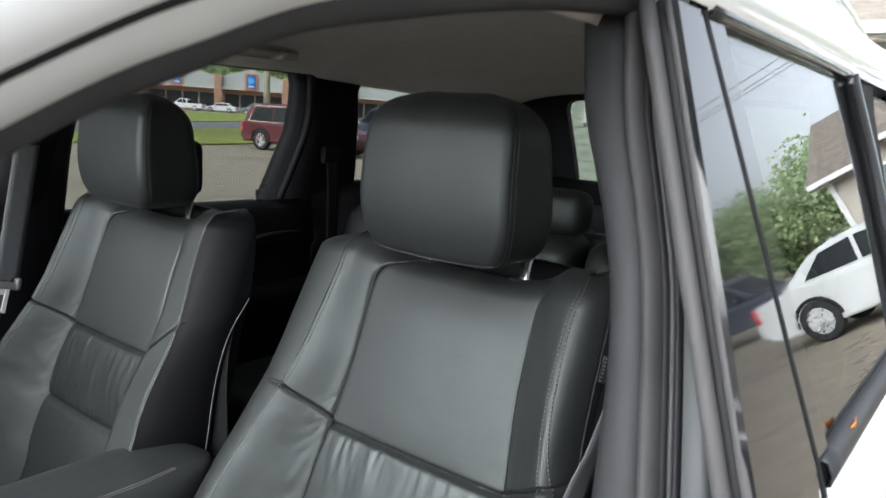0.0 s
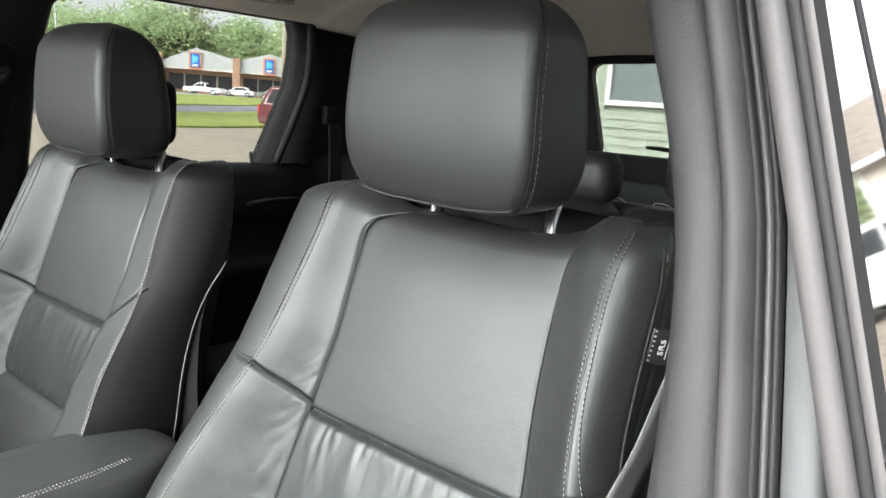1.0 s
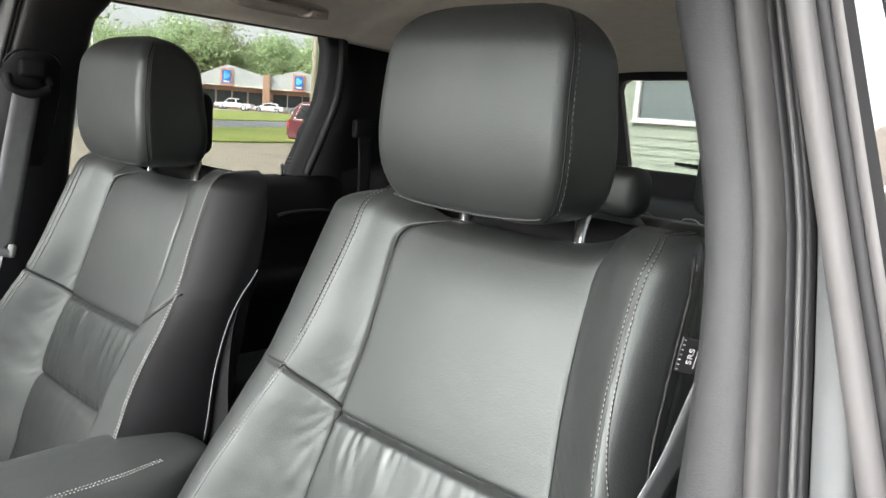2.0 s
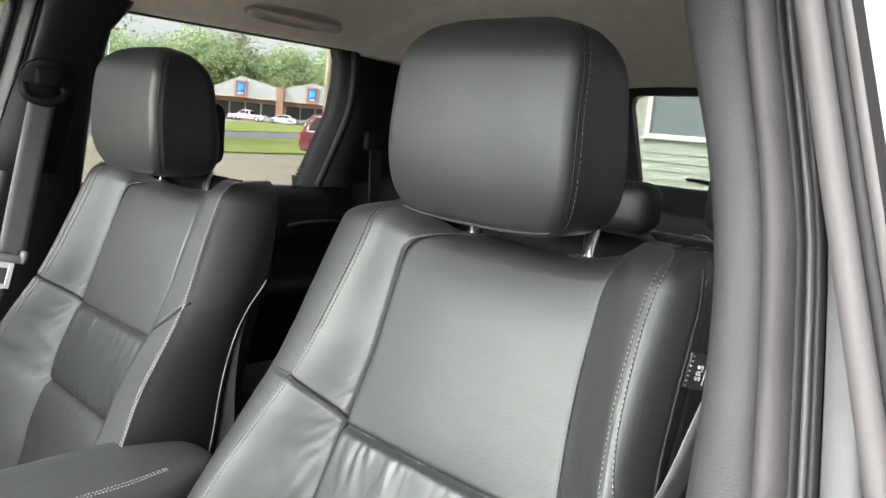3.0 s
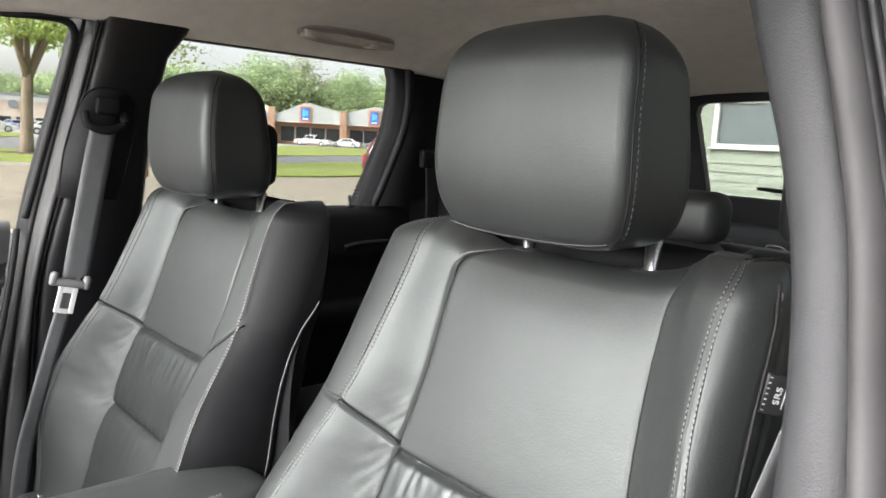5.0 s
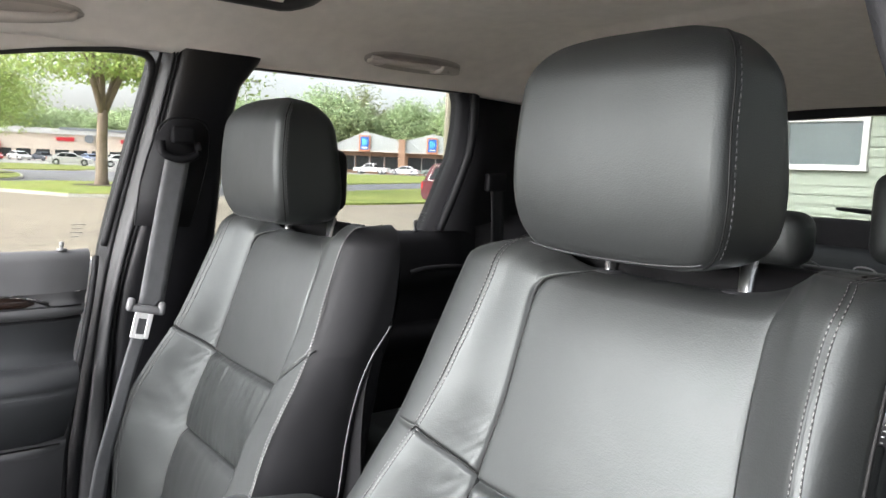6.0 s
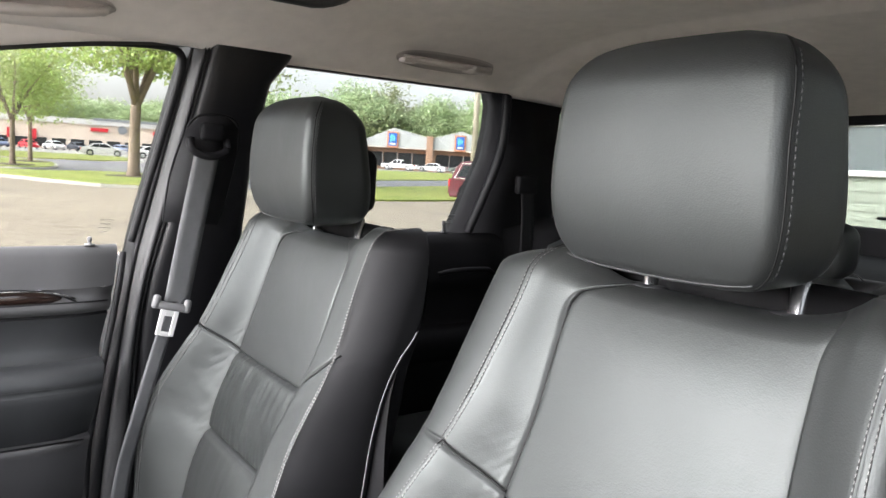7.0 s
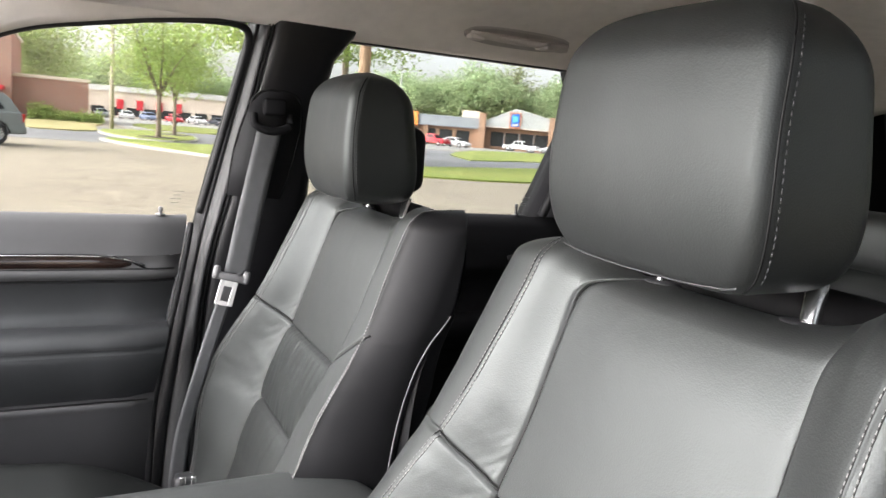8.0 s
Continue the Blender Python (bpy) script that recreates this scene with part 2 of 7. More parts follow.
def plate(poly, xof, thickness, side=1, cut=0.06):
    """A plate outlined in (y, z), bent so that x = side * xof(y, z); its thickness points outwards."""
    bm = bmesh.new()
    f = bm.faces.new([bm.verts.new((0, y, z)) for y, z in poly])
    lo, hi = min(z for _, z in poly), max(z for _, z in poly)
    k = lo + cut
    while k < hi:
        bmesh.ops.bisect_plane(bm, geom=bm.verts[:] + bm.edges[:] + bm.faces[:], plane_co=(0, 0, k), plane_no=(0, 0, 1))
        k += cut
    got = bmesh.ops.extrude_face_region(bm, geom=bm.faces[:])
    for v in got["geom"]:
        if isinstance(v, bmesh.types.BMVert):
            v.co.x = thickness
    for v in bm.verts:
        v.co.x = side * (xof(v.co.y, v.co.z) + v.co.x)
    bmesh.ops.recalc_face_normals(bm, faces=bm.faces[:])
    return bm


def prism(poly, half, at=(0, 0, 0), bevel=0.0, taper=None):
    """A solid with a side outline (s, z), from -half to half across; taper(z) narrows it."""
    bm = bmesh.new()
    lay = []
    for sgn in (-1, 1):
        lay.append([bm.verts.new((sgn * half * (taper(z) if taper else 1), s, z)) for s, z in poly])
    n = len(poly)
    bm.faces.new(lay[0])
    bm.faces.new(lay[1][::-1])
    for k in range(n):
        bm.faces.new((lay[0][k], lay[1][k], lay[1][(k + 1) % n], lay[0][(k + 1) % n]))
    bmesh.ops.recalc_face_normals(bm, faces=bm.faces[:])
    if bevel:
        bmesh.ops.bevel(bm, geom=bm.edges[:], offset=bevel, segments=3, affect="EDGES", profile=0.5, clamp_overlap=True)
    bmesh.ops.translate(bm, vec=at, verts=bm.verts[:])
    return bm


def along(points, step):
    """Points at even steps along a polyline."""
    pts = [Vector(p) for p in points]
    out, left = [], 0.0
    for a, c in zip(pts, pts[1:]):
        d = (c - a).length
        while left <= d and d > 0:
            out.append(a.lerp(c, left / d))
            left += step
        left -= d
    return out


def stitches(points, out, pitch=0.0048, length=0.0031, r=0.0005):
    """A run of single thread stitches along points, raised along out (one vector or one per point)."""
    bm = bmesh.new()
    mids = along(points, pitch)
    for a, c in zip(mids, mids[1:]):
        t = (c - a).normalized()
        up = Vector(out).normalized()
        s = t.cross(up).normalized()
        up = s.cross(t)
        e = a + t * length
        top = [a - s * r, a + s * r, e + s * r, e - s * r]
        vs = [bm.verts.new(p - up * 0.0006) for p in top] + [bm.verts.new(p + up * r + (t * 0.0006 if k < 2 else -t * 0.0006)) for k, p in enumerate(top)]
        for q in ((4, 5, 6, 7), (0, 1, 5, 4), (1, 2, 6, 5), (2, 3, 7, 6), (3, 0, 4, 7)):
            bm.faces.new([vs[k] for k in q])
    return bm


# ---- the vehicle's shell ----
MID = -0.01  # the centre line of the vehicle


def inner_x(y, z):
    """Half width of the trim at the side windows."""
    return 0.74 - 0.25 * max(0.0, z - 1.17)


def pillar_x(z):
    """Half width at the inner corner of the centre pillar."""
    return soft([(0.90, 0.705), (1.0, 0.70), (1.07, 0.690), (1.16, 0.674), (1.25, 0.658), (1.32, 0.645), (1.40, 0.622), (1.46, 0.604), (1.55, 0.588)], z)


PILLAR_FRONT = [(0.40, -0.158), (0.70, -0.156), (0.93, -0.152), (1.08, -0.138), (1.25, -0.103), (1.43, -0.077), (1.54, -0.058)]
PILLAR_SLIM = [(0.60, 0.700), (0.90, 0.690), (1.00, 0.684), (1.10, 0.678), (1.19, 0.6725), (1.24, 0.668), (1.295, 0.659), (1.36, 0.640), (1.40, 0.624), (1.46, 0.600), (1.55, 0.582)]
PILLAR_REAR = [(0.40, 0.06), (1.147, 0.042), (1.20, 0.045), (1.35, 0.052), (1.44, 0.06), (1.497, 0.072), (1.535, 0.11)]


def pillar_sections(side, shape):
    rows = []
    for k in range(40):
        z = 0.40 + (1.545 - 0.40) * k / 39
        xi, yf, yr = pillar_x(z), soft(PILLAR_FRONT, z), soft(PILLAR_REAR, z)
        slim = soft(PILLAR_SLIM, z) - xi if side > 0 else 0.0
        rows.append([(MID + side * (xi + dx + slim * max(0.0, 1 - dx / 0.03)), (yf + dy) if at == "f" else (yr + dy), z) for at, dx, dy in shape])
    return rows


def pillar(side):
    """Centre pillar: moulded trim, bulb seal, painted jamb and outer seal."""
    p = thing("pillar_trim", "black grained plastic centre pillar trim with rubber seals", "pillar", (MID + side * 0.70, -0.05, 0.40), kind="structure")
    g = 0.0095 if side > 0 else 0.0
    trim = grid_mesh(pillar_sections(side, [("r", 0.09, 0.0), ("r", 0.02, -0.003), ("r", 0.006, -0.012), ("r", 0.0, -0.03), ("f", 0.0, 0.03), ("f", 0.001, 0.014),
                                            ("f", 0.005, 0.004), ("f", 0.012, -0.001), ("f", 0.024, -0.003), ("f", 0.037 + g, -0.004), ("f", 0.040 + g, 0.006)]))
    bmesh.ops.recalc_face_normals(trim, faces=trim.faces[:])
    # The passenger side takes a twin darkened for the shade there.
    part("trim_cover", trim, PILLAR if side > 0 else PILLAR_SHADED, p)
    q = [math.pi * (0.95 - k * 1.15 / 8) for k in range(9)]
    bulb = grid_mesh(pillar_sections(side, [("f", 0.0525 + 0.6 * g + (0.0125 - 0.3 * g) * math.cos(a), -0.004 - 0.019 * math.sin(a)) for a in q]))
    part("seal", bulb, RUBBER if side > 0 else RUBBER_DARK, p, "grey rubber door seal or shaded door edge")
    gap = grid_mesh(pillar_sections(side, [("f", 0.060 + g / 2, 0.0), ("f", 0.064 + g / 2, 0.012), ("f", 0.070 + g, 0.012), ("f", 0.073 + g, -0.004)]))
    part("seal_lip", gap, RUBBER_BLACK, p)
    lip = grid_mesh(pillar_sections(side, [("f", 0.068 + 0.004 * math.cos(a), -0.001 - 0.006 * math.sin(a)) for a in [math.pi * k / 6 for k in range(7)]]))
    part("seal_lip", lip, RUBBER_BLACK, p)
    if side > 0:
        lip = grid_mesh(pillar_sections(side, [("f", 0.0742 + 0.0030 * math.cos(a), 0.001 - 0.0055 * math.sin(a)) for a in [math.pi * k / 6 for k in range(7)]]))
        part("seal_lip", lip, RUBBER_DARK, p)
        lip = grid_mesh(pillar_sections(side, [("f", 0.0800 + 0.0030 * math.cos(a), -0.001 - 0.006 * math.sin(a)) for a in [math.pi * k / 6 for k in range(7)]]))
        part("seal_lip", lip, RUBBER_BLACK, p)
    jamb = grid_mesh(pillar_sections(side, [("f", 0.072 + 1.15 * g, 0.002), ("f", 0.075 + 1.15 * g, -0.006), ("f", 0.086 + 0.8 * g, -0.008), ("f", 0.098 + g / 2, -0.010), ("f", 0.103 + g / 2, -0.006), ("f", 0.104 + g / 2, 0.02)]))
    part("jamb", jamb, JAMB, p, "grey painted door jamb")
    return p


pillar(-1)
pillar(1)

# headliner with a step behind the sunroof
def roof_z(x, y):
    a = min(1.0, abs(x - MID) / 0.61)
    z = 1.645 - 0.112 * a ** 4
    front = max(0.0, -0.30 - y)
    z -= 0.16 * front ** 1.3 * (1 - 0.2 * a)
    if y > 0.70:
        z -= (0.012 + 0.075 * min(1.0, (y - 0.70) / 0.85)) * (1 - 0.55 * a ** 4)
    return z


ys = [-0.62 + 0.04 * k for k in range(33)] + [0.685, 0.705, 0.72] + [0.76 + 0.06 * k for k in range(16)]
ys = sorted(y for y in ys if y < 0.67 or y > 0.68)
xs = [MID + 0.665 * math.sin(math.pi / 2 * (-1 + 2 * k / 60)) for k in range(61)]
hole = (MID - 0.43, MID + 0.43, -0.42, 0.095)
bm = bmesh.new()
grid = [[bm.verts.new((x, y, roof_z(x, y))) for x in xs] for y in ys]
for r in range(len(ys) - 1):
    for c in range(len(xs) - 1):
        mx, my = (xs[c] + xs[c + 1]) / 2, (ys[r] + ys[r + 1]) / 2
        if not (hole[0] < mx < hole[1] and hole[2] < my < hole[3]) and not (abs(mx - MID) > 0.605 and my < -0.06):
            bm.faces.new((grid[r][c], grid[r][c + 1], grid[r + 1][c + 1], grid[r + 1][c]))
bmesh.ops.recalc_face_normals(bm, faces=bm.faces[:])
bmesh.ops.solidify(bm, geom=bm.faces[:] + bm.verts[:] + bm.edges[:], thickness=-0.02)
structure("headliner", bm, HEADLINER, "grey-beige cloth headliner with a step behind the sunroof", "ceiling")

sunroof = thing("sunroof", "closed sunroof with a dark frame in the headliner", "sunroof", (MID, -0.15, 1.64))
sy0, sy1, sx = hole[2], hole[3], 0.43
ring = [(MID - sx, sy0), (MID + sx, sy0), (MID + sx, sy1 - 0.03), (MID + sx - 0.03, sy1), (MID - sx + 0.03, sy1), (MID - sx, sy1 - 0.03), (MID - sx, sy0)]
part("frame", tube([(v.x, v.y, roof_z(v.x, v.y)) for v in along([(a, c, 0) for a, c in ring], 0.02)], 0.011, 8), PLASTIC, sunroof, "black sunroof surround")
part("sunshade", thick(grid_mesh([[(MID - 0.45 + 0.9 * c / 10, sy0 - 0.03 + (sy1 - sy0 + 0.06) * r / 10, roof_z(0, sy0 + (sy1 - sy0) * r / 10) + 0.03) for c in range(11)]
                                  for r in range(11)]), 0.008), HEADLINER, sunroof, "grey cloth sunshade")


def window(name, poly, side, mat, label, xof=None):
    ob = tagged(part(name, plate(poly, xof or (lambda y, z: inner_x(y, z) + 0.028 + side * MID), 0.004, side), mat, None, "", False), label, "window", "", "structure")
    ob.visible_shadow = False
    return ob


def rail_path(side):
    """Edge of the front door opening from the centre pillar's top forward and down the windscreen pillar."""
    pts = [(-0.05, 1.545), (-0.10, 1.544), (-0.248, 1.526), (-0.37, 1.503), (-0.457, 1.483), (-0.522, 1.457), (-0.573, 1.434), (-0.66, 1.385), (-0.80, 1.30), (-0.98, 1.18), (-1.12, 1.08)]
    return [(MID + side * (0.63 + 0.10 * max(0, -y - 0.6)), y, z) for y, z in pts]


def smooth_path(pts, n=60):
    """A rounded path through points (Catmull-Rom)."""
    p = [Vector(q) for q in pts]
    out = []
    for k in range(n + 1):
        u = k / n * (len(p) - 1)
        i = min(int(u), len(p) - 2)
        f = u - i
        a, b, c, d = p[max(i - 1, 0)], p[i], p[i + 1], p[min(i + 2, len(p) - 1)]
        out.append(0.5 * (2 * b + (c - a) * f + (2 * a - 5 * b + 4 * c - d) * f * f + (3 * b - a - 3 * c + d) * f ** 3))
    return out


def roof_rail(side):
    """The roof side above the front door: inner seal, door gutter, painted outer rail."""
    path = smooth_path(rail_path(side), 80)
    p = thing("roof_rail", "pearl white roof rail and windscreen pillar with a grey door seal", "roof rail", (MID + side * 0.66, -0.4, 1.5), kind="structure")

    def strip(offsets, mat, name, label=""):
        rows = []
        for v in path:
            rows.append([(v.x + side * dx, v.y - dy, v.z + dz) for dx, dz, dy in offsets])
        bm = grid_mesh(rows)
        bmesh.ops.recalc_face_normals(bm, faces=bm.faces[:])
        part(name, bm, mat, p, label)

    strip([(-0.03, 0.05, 0), (-0.02, 0.012, 0), (-0.012, 0.003, 0), (0.0, 0.0, 0), (0.006, 0.004, 0)], HEADLINER if side < 0 else PILLAR, "inner_trim")
    strip([(0.000, 0.003, 0), (0.004, -0.004, 0), (0.012, -0.006, 0), (0.022, -0.001, 0), (0.027, 0.010, 0)], RUBBER, "seal", "grey rubber door seal or shaded door edge")
    strip([(0.026, 0.009, 0), (0.036, 0.015, 0), (0.046, 0.024, 0), (0.052, 0.031, 0)], PEARL if side > 0 else JAMB, "gutter", "painted door gutter")
    strip([(0.0515, 0.030, 0), (0.0535, 0.031, 0), (0.0545, 0.0345, 0)], RUBBER_BLACK, "outer_seal", "thin black seal")
    strip([(0.054, 0.034, 0), (0.062, 0.042, 0.0), (0.066, 0.056, 0.0), (0.060, 0.085, 0.0), (0.03, 0.115, 0.0), (-0.02, 0.13, 0.0), (-0.05, 0.135, 0)], PEARL, "outer_panel", "pearl white painted rail")


roof_rail(1)
roof_rail(-1)


# ---- passenger side: doors, windows, rear pillars ----
def door_skin(name, profile, y_front, rear_edge, mat, parent, label="", side=-1, step=0.05):
    """A moulded strip along a door: profile of (half width, z), from y_front to rear_edge(z)."""
    rows = []
    for x, z in profile:
        r = rear_edge(z)
        n = max(4, int((r - y_front) / step))
        row = []
        for k in range(n + 1):
            f = k / n
            y = y_front + (r - y_front) * f
            lip = 0.02 * max(0.0, (f * n - n + 1)) ** 2
            row.append((MID + side * (x + lip), y, z))
        rows.append(row)
    m = min(len(r) for r in rows)
    rows = [[r[round(k * (len(r) - 1) / (m - 1))] for k in range(m)] for r in rows]
    bm = grid_mesh(rows)
    bmesh.ops.recalc_face_normals(bm, faces=bm.faces[:])
    return part(name, bm, mat, parent, label)


front_rear = lambda z: lerp([(0.40, -0.27), (0.775, -0.252), (0.929, -0.227), (1.155, -0.186)], z)
front_door = thing("front_door", "closed black front passenger door with wood trim strip and armrest", "car door", (MID - 0.78, -0.65, 0.40))
YF = -1.15
door_skin("upper_skin", [(0.765, 1.150), (0.757, 1.1555), (0.745, 1.157), (0.730, 1.152), (0.718, 1.14), (0.708, 1.11), (0.702, 1.088), (0.700, 1.082)], YF, front_rear, DOOR_SKIN, front_door)
door_skin("wood_strip", [(0.700, 1.081), (0.696, 1.074), (0.696, 1.062), (0.700, 1.057)], YF, lambda z: -0.284 if z > 1.078 else -0.262, WOOD, front_door, "dark polished wood trim strip")
part("chrome_line", tube([(MID - 0.699, y, z) for y, z in ((YF, 1.0825), (-0.42, 1.0825), (-0.34, 1.081), (-0.30, 1.074), (-0.27, 1.064))], 0.0022, 6), CHROME, front_door, "thin chrome line")
door_skin("strip_end", [(0.7005, 1.0835), (0.7045, 1.072), (0.7045, 1.064), (0.7005, 1.0565)], -0.32, front_rear, DOOR_SKIN, front_door, step=0.02)
door_skin("trim_ledge", [(0.700, 1.058), (0.694, 1.052), (0.694, 1.042), (0.700, 1.037), (0.703, 1.034)], YF, front_rear, DOOR_SKIN, front_door)
door_skin("groove", [(0.703, 1.035), (0.712, 1.032), (0.703, 1.028)], YF, front_rear, RUBBER_BLACK, front_door)
door_skin("middle_skin", [(0.703, 1.028), (0.709, 1.015), (0.714, 0.99), (0.716, 0.97), (0.712, 0.953), (0.700, 0.945)], YF, front_rear, DOOR_LEATHER_LIT, front_door)
arm = door_skin("armrest", [(0.700, 0.946), (0.672, 0.944), (0.655, 0.940), (0.646, 0.932), (0.642, 0.922), (0.642, 0.9125), (0.6445, 0.909), (0.642, 0.905), (0.643, 0.89), (0.650, 0.865), (0.662, 0.838), (0.674, 0.815), (0.682, 0.803)], YF, front_rear, DOOR_LEATHER_LIT, front_door, "black leather door armrest")
for dz in (-0.004, 0.007):
    part("stitching", stitches([(MID - 0.6415, YF + 0.1, 0.9085 + dz), (MID - 0.6415, -0.26, 0.9065 + dz)], (1, 0, 0)), THREAD_DARK, arm)
door_skin("pocket_lip", [(0.684, 0.804), (0.666, 0.803), (0.661, 0.799), (0.660, 0.792), (0.662, 0.785)], YF, front_rear, DOOR_LOWER, front_door)
door_skin("lower_skin", [(0.662, 0.786), (0.668, 0.74), (0.676, 0.69), (0.692, 0.63), (0.70, 0.50), (0.71, 0.40)], YF, front_rear, DOOR_LOWER, front_door)
# Paths of black tubes that stand in for the shade in the panel joints.
GAPS = (
    [(0.6985, YF, 1.0845), (0.6985, -0.44, 1.0845), (0.6985, -0.36, 1.0835), (0.6985, -0.315, 1.078), (0.6990, -0.288, 1.068), (0.6995, -0.268, 1.0575)],
    [(0.6975, YF, 1.0555), (0.6975, -0.40, 1.0555), (0.6985, -0.262, 1.0563), (0.7020, -0.214, 1.0570)],
    [(0.6645, YF, 0.8035), (0.6645, -0.50, 0.8035), (0.6650, -0.262, 0.8035)],
)
for run in GAPS:
    part("panel_gap", tube([(MID - x, y, z) for x, y, z in run], 0.0019, 6), RUBBER_BLACK, front_door)
# Black tube in place of the shaded gap behind the door skin.
part("edge_seal", tube([(MID - soft([(0.45, 0.706), (0.90, 0.706), (1.05, 0.706), (1.14, 0.722), (1.165, 0.748)], z), front_rear(z) + 0.006, z) for z in [0.45 + 0.695 * k / 40 for k in range(41)]], 0.0065, 8), RUBBER_BLACK, front_door, "black strip for the dark gap at the door's rear edge")
pin = lathe([(0.0095, 0.0), (0.0095, 0.003), (0.0032, 0.004), (0.0032, 0.007), (0.0044, 0.009), (0.0044, 0.015), (0.002, 0.017)], 14, "Z", (MID - 0.743, -0.238, 1.157))
part("lock_pin", pin, LATCH, front_door, "grey door lock pin")
EDGE = [(0.40, -0.27), (0.70, -0.244), (0.93, -0.206), (1.16, -0.163), (1.371, -0.121), (1.54, -0.088)]


def frame_strip(shape):
    """Rows between the window's rear edge and the centre pillar; shape lists (share of the way, offset inwards)."""
    rows = []
    for k in range(44):
        z = 0.45 + 1.095 * k / 43
        a = Vector((soft([(0.45, 0.720), (0.90, 0.728), (1.05, 0.738), (1.17, 0.745), (1.30, 0.7195), (1.54, 0.6595)], z), soft(EDGE, z), z))
        b = Vector((pillar_x(z) + 0.016, soft(PILLAR_FRONT, z) - 0.002, z))
        rows.append([(MID - (a.lerp(b, f).x - d), a.lerp(b, f).y, z) for f, d in shape])
    bm = grid_mesh(rows)
    bmesh.ops.recalc_face_normals(bm, faces=bm.faces[:])
    return bm


part("window_channel", frame_strip([(-0.1, -0.03), (0.0, 0.0), (0.10, 0.010), (0.26, 0.011), (0.30, 0.002)]), RUBBER_BLACK, front_door, "black window channel")
part("door_gap", frame_strip([(0.26, 0.0), (0.6, -0.003), (1.0, -0.005), (1.15, -0.006)]), RUBBER_BLACK, front_door)
corner = smooth_path([(-0.738, -0.164, 1.165), (-0.712, -0.137, 1.29), (-0.680, -0.116, 1.40), (-0.660, -0.101, 1.475), (-0.652, -0.097, 1.508), (-0.648, -0.104, 1.527), (-0.646, -0.130, 1.535), (-0.645, -0.20, 1.532), (-0.643, -0.28, 1.521), (-0.641, -0.40, 1.498)], 60)
part("corner_seal", tube([p + Vector((MID, 0, 0)) for p in corner], 0.0075, 10), RUBBER_BLACK, front_door, "black rubber seal round the window's corner")
part("seal", frame_strip([(0.28, 0.0), (0.32, 0.012), (0.42, 0.020), (0.56, 0.023), (0.70, 0.020), (0.80, 0.010), (0.83, 0.0)]), RUBBER_DARK, front_door, "grey rubber door seal or shaded door edge")
part("seal_lip", frame_strip([(0.80, 0.0), (0.84, 0.009), (0.92, 0.009), (1.0, 0.0), (1.1, -0.004)]), RUBBER_BLACK, front_door)
front_glass = [(-1.12, 1.14), (-0.12, 1.14), (-0.055, 1.55), (-0.25, 1.545), (-0.375, 1.525), (-0.505, 1.50), (-0.62, 1.43), (-0.80, 1.32)]
window("front_window", front_glass, -1, GLASS, "clear front passenger window with a small etched mark")
for k, w in enumerate((0.026, 0.018, 0.023, 0.014)):
    z = 1.205 - 0.008 * k
    mark = box((0.0008, w, 0.0009), (MID - inner_x(0, z) - 0.025, -0.205 - 0.002 * k, z))
    tagged(part("glass_mark", mark, JAMB, None, "", False), "small grey etched maker's mark on window", "glass mark", "glass marks")

rear_edge_door = lambda z: 0.80
rear_door = thing("rear_door", "closed black rear passenger door", "car door", (MID - 0.78, 0.42, 0.40))
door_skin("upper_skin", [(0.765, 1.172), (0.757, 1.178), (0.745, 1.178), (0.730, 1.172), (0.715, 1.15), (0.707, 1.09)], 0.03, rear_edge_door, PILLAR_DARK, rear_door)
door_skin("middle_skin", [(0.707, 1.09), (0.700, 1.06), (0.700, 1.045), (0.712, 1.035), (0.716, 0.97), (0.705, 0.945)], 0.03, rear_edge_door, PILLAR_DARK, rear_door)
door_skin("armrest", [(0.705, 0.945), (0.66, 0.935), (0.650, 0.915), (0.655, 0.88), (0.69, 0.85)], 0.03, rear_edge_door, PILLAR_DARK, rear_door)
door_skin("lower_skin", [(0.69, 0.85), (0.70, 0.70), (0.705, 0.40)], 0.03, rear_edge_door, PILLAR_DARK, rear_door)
part("door_handle", tube(smooth_path([(MID - 0.70, 0.56, 1.075), (MID - 0.685, 0.60, 1.085), (MID - 0.685, 0.70, 1.085), (MID - 0.70, 0.74, 1.07)], 14), 0.007, 8), PILLAR_DARK, rear_door, "black inner door handle")
pin = lathe([(0.0095, 0.0), (0.0095, 0.003), (0.0032, 0.004), (0.0032, 0.018), (0.0042, 0.020), (0.0042, 0.029), (0.002, 0.031)], 14, "Z", (MID - 0.742, 0.598, 1.176))
part("lock_pin", pin, PLASTIC, rear_door, "black door lock pin")
rear_glass = [(0.03, 1.13), (0.70, 1.16), (0.71, 1.27), (0.71, 1.41), (0.70, 1.55), (0.09, 1.55), (0.05, 1.45)]
window("rear_window", rear_glass, -1, PRIVACY, "tinted rear passenger window with a small etched mark")
for k, w in enumerate((0.030, 0.022, 0.028)):
    z = 1.222 - 0.010 * k
    mark = box((0.0008, w, 0.0014), (MID - inner_x(0, z) - 0.025, 0.632, z))
    tagged(part("glass_mark", mark, JAMB, None, "", False), "small grey etched maker's mark on window", "glass mark", "glass marks")


